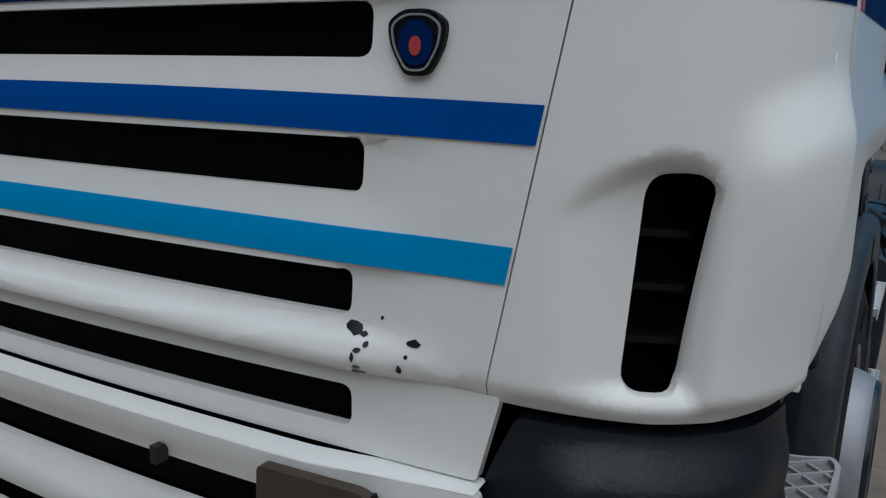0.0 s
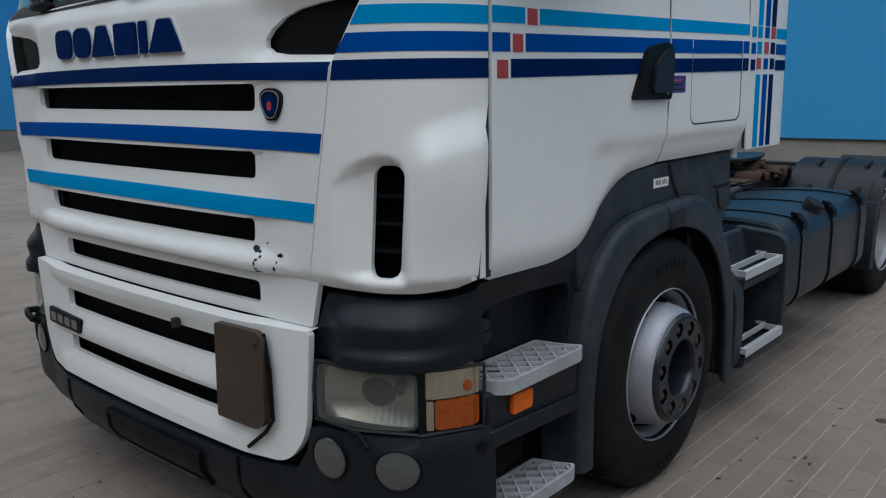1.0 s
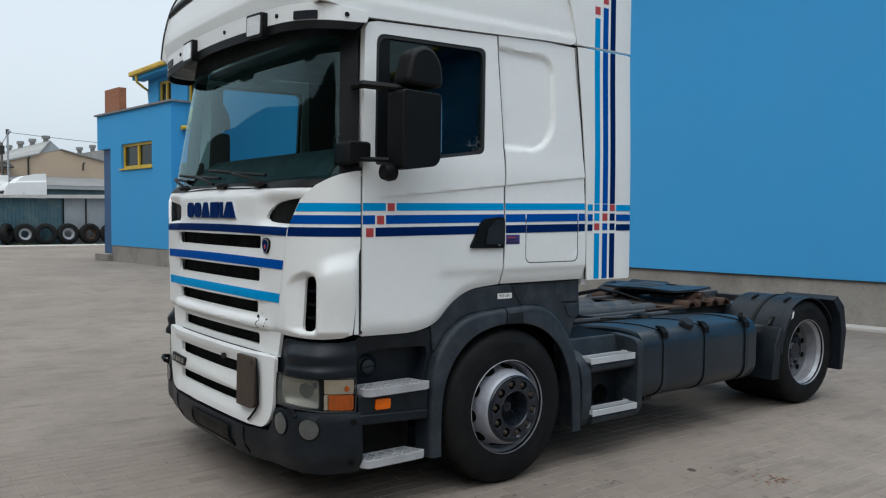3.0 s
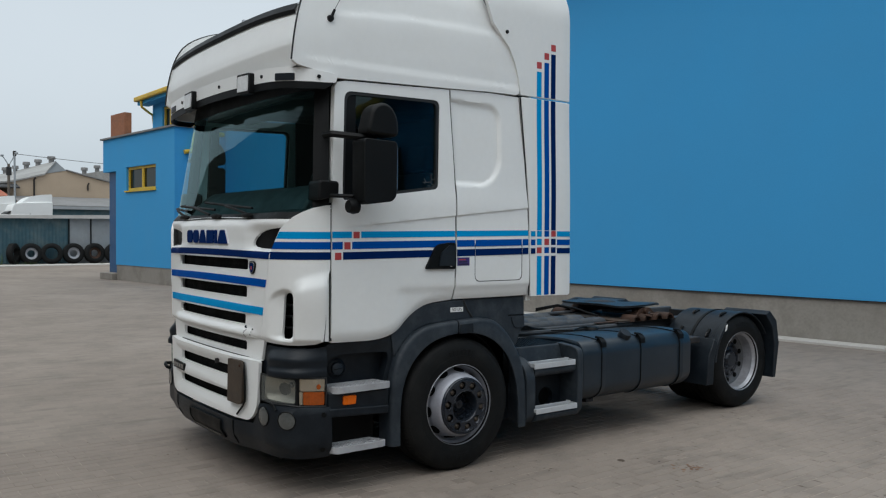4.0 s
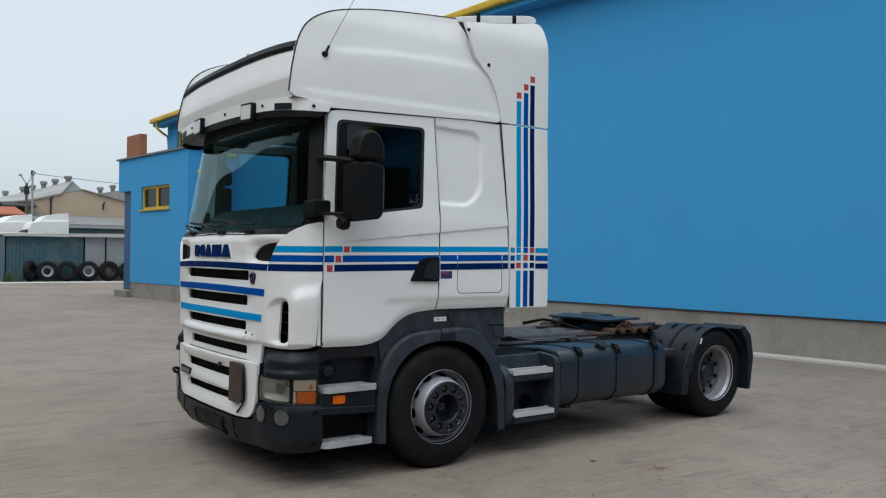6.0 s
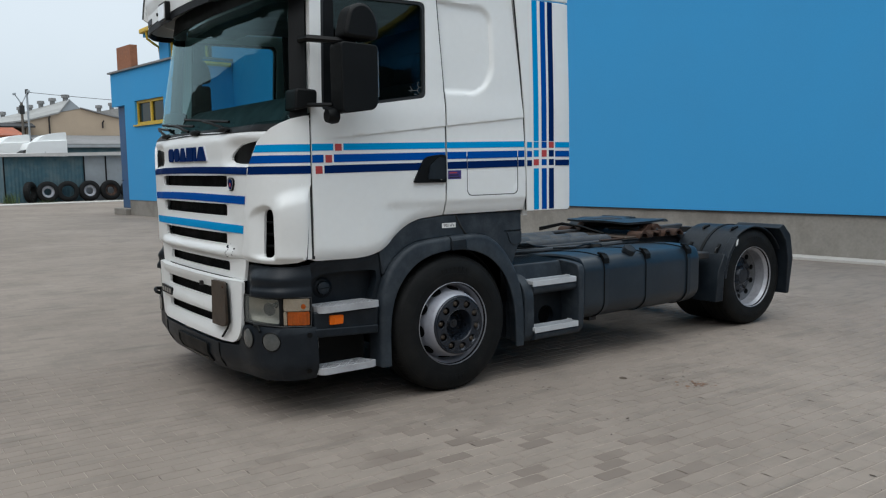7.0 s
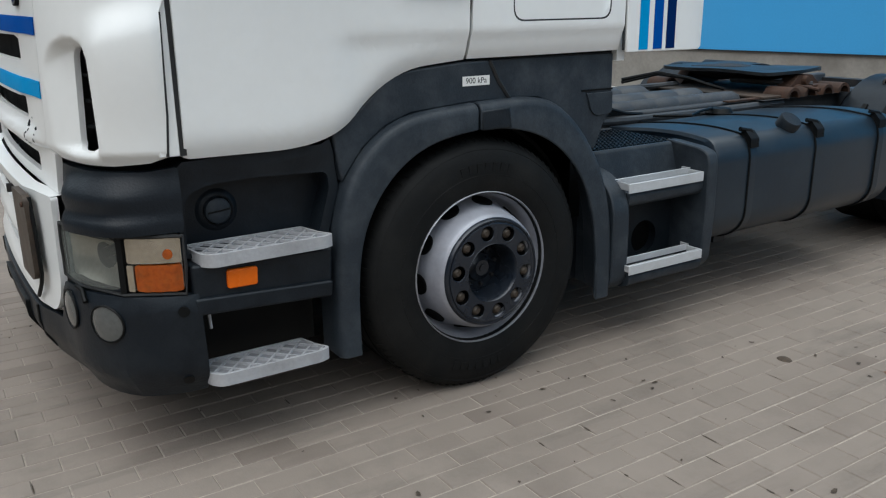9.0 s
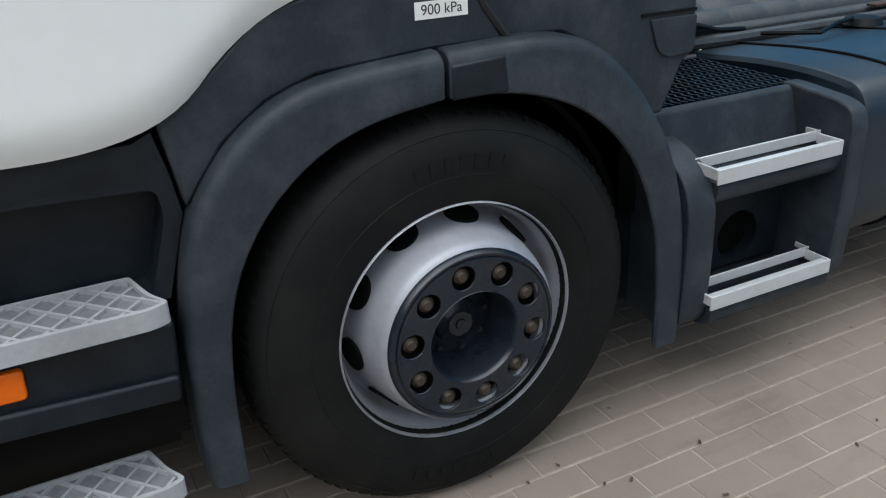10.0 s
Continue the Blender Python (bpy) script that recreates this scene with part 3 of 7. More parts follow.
for i, y in enumerate((4.98, 5.99, 7.08, 8.17, 9.25, 10.35)):
    scrap_tyre(y, (1, 0, 1, 2, 0, 1)[i], (4, -6, 3, 8, 0, 5)[i])
lying = scrap_tyre(4.15, 0, 55)

tagged(part("pavement", boxes((-41.4, -39.6, -6.0, 8.8, 0.0, 0.03)), PALESLAB, bevel=0.01), "pale concrete strip along the front of the shed", "pavement", kind="structure")

# white lorries parked behind the shed
def far_lorry(x, y, turn):
    t = thing("parked_lorry", "white lorry cab with roof fairing parked behind the shed", "truck", "parked lorries")
    side = [(-1.48, 0.75), (0.9, 0.75), (0.9, 3.56), (-0.75, 3.50), (-1.22, 3.40), (-1.36, 3.10), (-1.43, 2.75), (-1.50, 1.75)]
    cab = part("cab", prism(rounded(side, [0.05, 0.05, 0.04, 0.3, 0.12, 0.2, 0.3, 0.1]), -1.2, 1.2, along_y), WHITE, t, bevel=0.08)
    part("roof_fairing", prism(rounded([(-0.80, 3.49), (-0.42, 3.84), (0.15, 3.98), (0.86, 4.04), (0.90, 3.95), (0.90, 3.49)], [0.02, 0.5, 0.5, 0.05, 0.05, 0.02]), -1.08, 1.08, along_y), WHITE, t, "rounded white roof fairing", bevel=0.10)
    part("windscreen", prism([(-1.520, 1.90), (-1.48, 1.88), (-1.40, 2.78), (-1.455, 2.80)], -1.08, 1.08, along_y), HOUSEGLASS, t, "dark windscreen")
    part("sun_visor", prism([(-1.62, 2.80), (-1.42, 2.88), (-1.40, 2.98), (-1.60, 2.84)], -1.1, 1.1, along_y), BLACK, t, "dark sun visor")
    for q in (1, -1):
        part("side_window", prism(rounded([(-1.30, 1.98), (-0.45, 1.98), (-0.45, 2.76), (-1.16, 2.76)], 0.06), q * 1.19, q * 1.208, along_y), HOUSEGLASS, cab, "dark side window")
        part("door_seam", tube([(-0.36, q * 1.201, 0.95), (-0.36, q * 1.201, 2.85)], 0.015, 5), SEAL, cab)
        part("mirror", boxes((-1.56, -1.42, *sorted((q * 1.28, q * 1.50)), 2.05, 2.75)), BLACK, t, "black door mirror", bevel=0.03)
    for z in (1.05, 1.25, 1.45):
        part("grille_slot", boxes((-1.515, -1.48, -0.9, 0.9, z, z + 0.1)), BLACK, cab, "dark grille slot")
    part("chassis", boxes((-1.0, 4.5, -0.5, 0.5, 0.5, 0.9)), STEEL, t)
    for wx in (-0.2, 3.6):
        for wy in (-1.05, 0.85):
            part("wheel", lathe([(0.02, wy), (0.5, wy), (0.5, wy + 0.2), (0.02, wy + 0.2)], 24, lambda a, b, w, wx=wx: (wx + a, w, b + 0.5)), RUBBER, t)
    part("bumper", boxes((-1.5, -1.2, -1.2, 1.2, 0.35, 0.75)), PLASTIC, t)
    t.matrix_world = Matrix.Translation((x, y, 0)) @ Matrix.Rotation(radians(turn), 4, "Z")
    return t


far_lorry(-50.5, 6.58, 90)
far_lorry(-54.0, 4.98, 97)

# distant industrial buildings
gable = thing("beige_warehouse", "beige gabled warehouse with roof ventilators", "building")
part("wall", prism([(9.4, 0), (26, 0), (26, 4.6), (17.43, 6.52), (15.46, 6.98), (14.04, 7.36), (12.2, 6.98), (11.0, 6.58), (9.4, 6.22)], -76, -84, lambda u, v, w: (w, u, v)), BEIGE, gable)
part("gable_cladding", prism([(12.2, 6.99), (14.04, 7.37), (13.6, 7.76), (13.13, 8.20), (12.7, 7.5)], -75.96, -76.5, lambda u, v, w: (w, u, v)), GREYSHEET, gable, "grey cladding in the gable's tip")
part("verge", prism([(14.04, 7.38), (15.46, 7.0), (17.43, 6.54), (26, 4.62), (26, 4.76), (17.43, 6.66), (15.46, 7.11), (14.04, 7.47)], -75.8, -84, lambda u, v, w: (w, u, v)), ROOFGREY, gable, "thin grey roof edge")
slope = bmesh.new()
eave_line = [(0.0, 4.5), (5.97, 5.78), (9.5, 6.27), (12.2, 7.02), (13.13, 8.20)]
ridge_line = [(1.2, 5.2), (7.14, 6.61), (10.9, 7.60), (14.0, 8.62), (15.18, 9.0)]
tops = [[slope.verts.new((x, y, z)) for y, z in row] for x, row in ((-75.85, eave_line), (-86, ridge_line))]
unders = [[slope.verts.new((v.co.x, v.co.y, v.co.z - 0.14)) for v in row] for row in tops]
for i in range(4):
    slope.faces.new((tops[0][i], tops[0][i + 1], tops[1][i + 1], tops[1][i]))
    slope.faces.new((unders[0][i], unders[1][i], unders[1][i + 1], unders[0][i + 1]))
    for k in (0, 1):
        slope.faces.new((tops[k][i], tops[k][i + 1], unders[k][i + 1], unders[k][i]))
for i in (0, 4):
    slope.faces.new((tops[0][i], tops[1][i], unders[1][i], unders[0][i]))
bmesh.ops.recalc_face_normals(slope, faces=slope.faces[:])
part("roof", slope, ROOFSHEET, gable, "long grey sheet roof")
part("wall", boxes((-86, -77.6, 0.5, 9.39, 0, 4.4)), BEIGE, gable)
part("wall", prism([(0.5, 4.4), (14.9, 4.4), (14.9, 8.6), (10.9, 7.4), (0.5, 4.9)], -85.6, -85.9, lambda u, v, w: (w, u, v)), BEIGE, gable)
for y, z, big in ((7.63, 6.50, 1.0), (8.95, 6.90, 1.0), (10.53, 7.40, 1.1), (11.42, 7.62, 1.0), (12.42, 8.05, 1.15), (13.50, 8.36, 1.2), (14.74, 8.74, 1.3)):
    part("ventilator", lathe([(0.0, z - 0.3), (0.20 * big, z - 0.3), (0.20 * big, z + 0.36), (0.31 * big, z + 0.37), (0.29 * big, z + 0.66), (0.0, z + 0.70)], 12, lambda a, b, w, y=y: (-85.7 + a, y + b, w), closed=False), ROOFGREY, gable, "dark roof ventilator")
for y0, z0, z1 in ((11.33, 4.9, 6.62), (15.9, 5.6, 6.3)):
    part("drainpipe", tube([(-75.9, y0, z0), (-75.9, y0, z1 - 0.2), (-75.8, y0 + 0.1, z1)], 0.07, 6), STEEL, gable, "dark drainpipe")
part("canopy", prism([(-76.0, 6.0), (-74.2, 5.62), (-74.2, 5.50), (-76.0, 5.72)], 7.2, 9.9, lambda u, v, w: (u, w, v)), STEEL, gable, "dark canopy over the loading door")
second = thing("far_warehouse", "grey-roofed warehouse farther behind", "building")
part("wall", boxes((-97, -90.2, 18, 40, 0, 6.9)), BEIGE, second)
part("roof", prism([(17.6, 6.9), (40.4, 6.9), (40.4, 10.2), (24.9, 9.22), (20.94, 8.50), (19.0, 8.10), (17.6, 7.75)], -90, -97.2, lambda u, v, w: (w, u, v)), ROOFSHEET, second, "grey sheet roof")
for y, z in ((19.15, 8.1), (20.5, 8.4)):
    part("ventilator", lathe([(0.0, z - 0.3), (0.24, z - 0.3), (0.24, z + 0.4), (0.38, z + 0.41), (0.36, z + 0.72), (0.0, z + 0.76)], 12, lambda a, b, w, y=y: (-91 + a, y + b, w), closed=False), ROOFGREY, second, "grey roof ventilator")
lean = thing("lean_to_roof", "long grey lean-to in front of the warehouse", "building")
part("roof", prism([(-75.9, 4.92), (-70, 3.98), (-70, 3.90), (-75.9, 4.78)], 9.4, 30, lambda u, v, w: (u, w, v)), ROOFGREY, lean)
part("fascia", boxes((-70.02, -69.92, 9.4, 30, 3.66, 3.90)), GREYSHEET, lean, "pale fascia board")
part("wall", boxes((-75.9, -70.4, 9.4, 30, 0, 3.86)), TEALSHEET, lean)
tiled = thing("tiled_roof_building", "low building with an orange tiled roof", "building")
part("roof", prism([(-74, 5.48), (-68, 4.60), (-68, 4.48), (-74, 4.50)], -30, 8.1, lambda u, v, w: (u, w, v)), ORANGE, tiled, "weathered orange tiles")
part("wall", boxes((-74, -68.2, -30, 8.0, 0, 4.47)), ROOFGREY, tiled, "grey wall under the tiles")
pole = thing("lamp_pole", "dark pole with two floodlights on slanting arms", "street lamp")
part("pole", tube([(-55, 5.96, 0), (-55, 5.96, 6.2)], 0.085), WOOD, pole)
part("cross_piece", boxes((-55.12, -54.9, 5.82, 6.12, 5.45, 6.0)), STEEL, pole, "dark switch box")
part("arm", tube([(-55, 5.96, 6.1), (-55, 5.80, 6.40), (-55, 5.62, 6.66)], 0.035, 6), GREYSHEET, pole, "pale arm")
part("arm", tube([(-55, 5.96, 6.1), (-55, 6.18, 6.50), (-55, 6.34, 6.86)], 0.035, 6), GREYSHEET, pole, "pale arm")
part("floodlight", boxes((-55.1, -54.85, 5.47, 5.66, 6.66, 6.80)), GREYSHEET, pole, "pale floodlight", bevel=0.03)
part("floodlight", boxes((-55.1, -54.85, 6.32, 6.50, 6.84, 7.0)), GREYSHEET, pole, "pale floodlight", bevel=0.03)
pole2 = thing("utility_pole", "thin utility pole with overhead cable", "utility pole")
part("pole", tube([(-57, 6.67, 0), (-57, 6.64, 7.1)], 0.065), GREYSHEET, pole2)
part("insulator", boxes((-57.1, -56.9, 6.54, 6.74, 6.9, 7.25)), STEEL, pole2, "dark pole head", bevel=0.02)
part("cable", tube([(-57, 6.67 + 2.2 * i, 7.05 - 0.5 * math.sin(math.pi * i / 10)) for i in range(11)], 0.018, 5), STEEL, pole2)

# closed far ground behind the camera: unseen walls added to shape windscreen reflections
far = thing("unseen_reflection_wall", "tall unseen dark wall added to shape the windscreen reflection", "wall", kind="structure")
part("wall", boxes((19, 19.3, -19, 45, 0, 6.0)), FARWALL, far)
part("wall", prism([(-35.99, 0), (18.99, 0), (18.99, 7.5), (3, 11.5), (-9, 10.5), (-20, 11.8), (-35.99, 13.8)], -19.3, -19, along_y), FARWALL, far)
part("wall", prism([(-19, 0), (-8.4, 0), (-8.6, 3.5), (-9.4, 6.2), (-10.6, 9.2), (-11.7, 9.9), (-14.8, 11.3), (-17.1, 12.7), (-19, 13.8)], -36.3, -36, along_x), FARWALL, far)


# ---- the tractor unit: front axle at y = 0, front towards -y, near side at +x ----
truck = thing("tractor_unit", "white high-roof tractor unit with blue stripes and grey plastic skirts", "truck")

fx = np.linspace(0, 0.905, 30)
fc = np.c_[fx, -1.42 + 0.035 * (fx / 0.905) ** 2]
ct = np.linspace(0, 1, 30)[1:, None]
cc = (1 - ct) ** 2 * np.array((0.905, -1.385)) + 2 * ct * (1 - ct) * np.array((1.21, -1.35)) + ct * ct * np.array((1.25, -1.09))
PLAN = np.r_[fc, cc, [(1.25, -0.6), (1.25, 0.2)]]
ARC = np.r_[0, np.cumsum(np.hypot(*np.diff(PLAN, axis=0).T))]
TAN = np.gradient(PLAN, axis=0) / np.gradient(ARC)[:, None]
SEAM = 1.400


def plan(s):
    a = abs(s)
    x, y = np.interp(a, ARC, PLAN[:, 0]), np.interp(a, ARC, PLAN[:, 1])
    tx, ty = np.interp(a, ARC, TAN[:, 0]), np.interp(a, ARC, TAN[:, 1])
    k = math.hypot(tx, ty) or 1.0
    g = -1 if s < 0 else 1
    return g * float(x), float(y), g * float(ty / k), float(-tx / k)


def front(s, z, o):
    x, y, nx, ny = plan(s)
    return (x + nx * o, y + ny * o, z)


def side(y, z, o):
    lean_in = 0.025 * smooth(1.95, 2.85, z)
    return (1.25 - lean_in + o, y, z)


SLOTS = [(0.68, 1.487, 1.563), (0.665, 1.296, 1.376), (0.645, 1.110, 1.183)]


def hood(s, z, o):
    """The bonnet panel: louvre bars that hang over the slots, and dished eyes at its upper corners."""
    a = abs(s)
    bar = 0.0
    for w, lo, hi in SLOTS:
        top_of_bar = hi + 0.115
        if hi - 0.001 <= z <= top_of_bar:
            bar = 0.012 * smooth(top_of_bar, hi + 0.035, z) * (1 - smooth(w - 0.02, w + 0.17, a))
    low = 0.030 * smooth(1.105, 1.055, z) * (1 - smooth(0.60, 0.85, a)) - 0.02 * smooth(1.045, 1.02, z)
    dish = -0.045 * smooth(0.60, 0.80, a) * smooth(1.828, 1.735, z) * smooth(1.60, 1.65, z)
    crown = -0.03 * smooth(1.78, 1.86, z)
    return front(s, z, o + bar + low + dish + crown)


def corner(s, z, o):
    """The corner panel: flared low down, with a scoop that runs into the air slit."""
    a = abs(s)
    crest = interp(a, (1.10, 1.18, 1.27, 1.40), (1.375, 1.420, 1.450, 1.478))
    flare = 0.034 * smooth(crest + 0.030, crest - 0.090, z) * smooth(1.150, 1.235, a) * (1 - 0.30 * smooth(1.36, 1.40, a)) * (1 - 0.95 * smooth(1.36, 1.03, z))
    roof_of_scoop = interp(a, (0.90, 0.955, 1.0, 1.04, 1.09, 1.13, 1.155, 1.175), (1.24, 1.295, 1.33, 1.352, 1.368, 1.366, 1.352, 1.325))
    scoop = -0.044 * smooth(0.94, 1.08, a) * smooth(roof_of_scoop + 0.012, roof_of_scoop - 0.030, z) * smooth(1.02, 1.065, z) * (1 - smooth(1.142, 1.180, a))
    tuck = -0.03 * smooth(1.05, 1.0, z)
    return front(s, z, o + flare + scoop + tuck)


def upper(s, z, o):
    """Windscreen and pillars, raked back."""
    x, y, nx, ny = plan(s)
    t = (z - 1.88) / 0.85
    return ((x + nx * o) * (1 - 0.025 * t), y + ny * o + 0.055 + 0.15 * t, z)


def edge_s(z):
    return 0.887 + 0.188 * (z - 1.147)


def mirrored(points):
    return [(-u, v) for u, v in reversed(points)]


# bonnet with its louvres
e = edge_s
right_edge = [(e(1.02) - 0.0012, 1.02), (e(1.15) - 0.0012, 1.15), (e(1.3) - 0.0012, 1.3), (e(1.45) - 0.0012, 1.45), (e(1.6) - 0.0012, 1.60), (0.975, 1.632), (0.78, 1.638), (0.730, 1.646), (0.711, 1.660), (0.710, 1.680), (0.730, 1.708), (0.77, 1.736), (0.83, 1.755), (0.90, 1.764), (1.06, 1.778), (1.10, 1.80), (1.135, 1.832), (0.8, 1.84), (0.4, 1.852)]
hood_out = right_edge + [(0.0, 1.856)] + mirrored(right_edge) + [(-0.4, 1.035), (0.0, 1.04), (0.4, 1.035)]
holes = [rounded([(-w, lo), (w, lo), (w + 0.004, hi), (-w - 0.004, hi)], 0.022, 4) for w, lo, hi in SLOTS]
bonnet = part("bonnet_panel", panel(hood_out, holes, hood, 0.018, 0.02), WHITE, truck, "white bonnet panel with three louvre slots and chipped paint", sharp=60, bevel=0.003)
for w, lo, hi in SLOTS:
    part("grille_mesh", panel(rect(-w - 0.03, w + 0.03, lo - 0.03, hi + 0.03), [], front, 0.004, 0.15, lift=-0.045), MESH, bonnet, "black grille mesh")
STRIPE = 0.0018
HOOD_STRIPE = 0.0038


def arched(z0, z1, rise):
    """A level stripe across the bonnet that bows up a little in the middle."""
    ks = [k / 10 for k in range(-10, 11)]
    low = [(k * (e(z0) - 0.005), z0 + rise * (1 - k * k)) for k in ks]
    return low + [(k * (e(z1) - 0.005), z1 + rise * (1 - k * k)) for k in ks[::-1]]


part("stripe", panel(arched(1.567, 1.614, 0.010), [], hood, 0.003, 0.03, lift=HOOD_STRIPE), DKBLUE, bonnet, "dark blue stripe")
part("stripe", panel(arched(1.3785, 1.430, 0.011), [], hood, 0.003, 0.03, lift=HOOD_STRIPE), MIDBLUE, bonnet, "mid blue stripe")
part("stripe", panel(arched(1.190, 1.242, 0.008), [], hood, 0.003, 0.03, lift=HOOD_STRIPE), LTBLUE, bonnet, "light blue stripe")

# six plain shapes stand for the maker's lettering, in dark blue with a pale edge
def emblem_shape(pts, r):
    cu, cv = sum(p[0] for p in pts) / len(pts), sum(p[1] for p in pts) / len(pts)
    ob = part("emblem_shape", panel(rounded(pts, r, 4), [], hood, 0.02, 0.05, lift=0.016), DKBLUE, bonnet, "dark blue raised emblem shape")
    wide = [(u + math.copysign(0.005, u - cu), v + math.copysign(0.005, v - cv)) for u, v in pts]
    part("shape_edge", panel(rounded(wide, r, 4), [], hood, 0.016, 0.05, lift=0.008), ALU, ob, "pale edge")
    return ob


EZ0, EZ1 = 1.662, 1.760
for u0, u1, top0, top1, r in ((-0.440, -0.318, 0.0, 0.0, 0.036), (-0.298, -0.176, 0.0, 0.0, 0.045), (-0.166, -0.020, 0.045, 0.045, 0.010), (-0.006, 0.128, 0.0, 0.0, 0.012), (0.148, 0.188, 0.0, 0.0, 0.008), (0.200, 0.375, 0.055, 0.055, 0.010)):
    emblem_shape([(u0, EZ0), (u1, EZ0), (u1 - top1, EZ1), (u0 + top0, EZ1)], r)

# shield badge at the end of the top slot
bx, bz = 0.756, 1.506
shield = rounded([(bx - 0.045, bz + 0.028), (bx - 0.02, bz + 0.044), (bx + 0.02, bz + 0.044), (bx + 0.045, bz + 0.028), (bx + 0.040, bz - 0.005), (bx + 0.018, bz - 0.043), (bx - 0.018, bz - 0.043), (bx - 0.040, bz - 0.005)], 0.012, 3)
badge = part("badge", panel(shield, [], hood, 0.012, 0, lift=0.012), BLACK, bonnet, "dark shield badge with grey ring and red middle", bevel=0.002)
part("badge_ring", panel([(bx + 0.86 * (u - bx), bz + 0.86 * (v - bz)) for u, v in shield], [[(bx + 0.80 * (u - bx), bz + 0.80 * (v - bz)) for u, v in shield]], hood, 0.003, 0, lift=0.0145), RIMGREY, badge)
part("badge_field", panel(disc(bx, bz, 0.026, 0.030), [], hood, 0.003, 0, lift=0.0142), DKBLUE, badge)
part("badge_centre", panel(disc(bx, bz - 0.004, 0.009, 0.013, 12), [], hood, 0.003, 0, lift=0.016), RED, badge)

# chips where the filler shows, at the corner of the lowest louvre
chips = [(0.655, 1.095, 0.016, 0.010), (0.672, 1.088, 0.007, 0.004), (0.668, 1.066, 0.006, 0.004), (0.662, 1.055, 0.003, 0.008), (0.668, 1.04, 0.008, 0.003), (0.70, 1.115, 0.003, 0.004), (0.755, 1.085, 0.011, 0.006), (0.735, 1.045, 0.004, 0.007), (0.745, 1.065, 0.003, 0.003), (0.665, 1.03, 0.012, 0.004), (0.68, 1.075, 0.004, 0.005)]
rnd = random.Random(4)
for u, v, ru, rv in chips:
    pts = [(u + ru * (0.7 + 0.5 * rnd.random()) * math.cos(a), v + rv * (0.7 + 0.5 * rnd.random()) * math.sin(a)) for a in [2 * math.pi * i / 9 for i in range(9)]]
    part("paint_chip", panel(pts, [], hood, 0.001, 0, lift=0.0012), HUB, bonnet, "dark chip in the paint")

# black intake eyes beside the lettering
eye_pts = rounded([(0.69, 1.625), (0.985, 1.620), (1.10, 1.80), (0.88, 1.79), (0.75, 1.765), (0.69, 1.70)], 0.01)
for mir in (False, True):
    part("intake_eye", panel(eye_pts, [], front, 0.006, 0.06, lift=-0.055, mirror=mir), BLACK, bonnet, "black intake at the bonnet corner")

# corner panels with air slits
slit = rounded([(1.052, 1.045), (1.146, 1.043), (1.171, 1.348), (1.074, 1.346)], 0.036, 6)
corner_out = [(e(1.0) + 0.003, 1.012), (1.0, 1.008), (1.1, 1.004), (1.2, 1.004), (1.32, 1.012), (SEAM - 0.030, 1.028), (SEAM - 0.020, 1.15), (SEAM - 0.016, 1.3), (SEAM - 0.012, 1.44), (SEAM + 0.014, 1.50), (SEAM + 0.0155, 1.6), (SEAM + 0.0155, 1.925), (1.38, 1.922), (1.30, 1.905), (1.23, 1.878), (1.17, 1.848), (1.12, 1.81), (1.07, 1.768), (1.03, 1.70), (e(1.63) + 0.012, 1.632), (e(1.6) + 0.0015, 1.60), (e(1.45) + 0.0015, 1.45), (e(1.3) + 0.0015, 1.3), (e(1.15) + 0.0015, 1.15)]
for mir in (False, True):
    cp = part("corner_panel", panel(corner_out, [slit], corner, 0.02, 0.010, mirror=mir), WHITE, truck, "white corner panel with an upright air slit", sharp=70, bevel=0.003)
    part("slit_back", panel(rect(1.02, 1.19, 1.02, 1.37), [], front, 0.004, 0.05, lift=-0.125, mirror=mir), MESH, cp)
    for z in (1.11, 1.185, 1.26):
        part("slat", panel([(1.045, z), (1.16, z - 0.004), (1.16, z + 0.006), (1.045, z + 0.010)], [], front, 0.05, 0.05, lift=-0.066, mirror=mir), BLACK, cp)
    for z0, z1, m in ((1.567, 1.617, DKBLUE), (1.635, 1.683, MIDBLUE), (1.703, 1.749, LTBLUE)):
        s0, s1 = (e(z0) + 0.006, e(z1) + 0.006) if z0 < 1.6 else (interp(z0, (1.60, 1.632, 1.70, 1.768), (e(1.6), 0.99, 1.034, 1.074)), interp(z1, (1.60, 1.632, 1.70, 1.768), (e(1.6), 0.99, 1.034, 1.074)))
        part("stripe", panel([(s0, z0), (SEAM + 0.015, z0), (SEAM + 0.015, z1), (s1, z1)], [], corner, 0.0012, 0.022, lift=STRIPE, mirror=mir), m, cp, "blue stripe")

# dark liner behind all the seams of the front
part("front_liner", panel([(-1.42, 0.35), (1.42, 0.35), (1.42, 1.86), (-1.42, 1.86)], [], front, 0.004, 0.08, lift=-0.135), BLACK, truck)

# cowl, windscreen, pillars
cowl_pts = [(-1.38, 1.915), (-1.2, 1.86), (-1.1, 1.835), (-0.6, 1.835), (0.0, 1.842), (0.6, 1.835), (1.1, 1.835), (1.2, 1.86), (1.38, 1.915), (1.38, 1.95), (1.2, 1.902), (0.6, 1.878), (0, 1.880), (-0.6, 1.878), (-1.2, 1.902), (-1.38, 1.95)]


def cowl_surf(s, z, o):
    x, y, nx, ny = plan(s)
    t = smooth(1.835, 1.90, z)
    return (x + nx * o, y + ny * o + 0.02 + 0.05 * t, z)


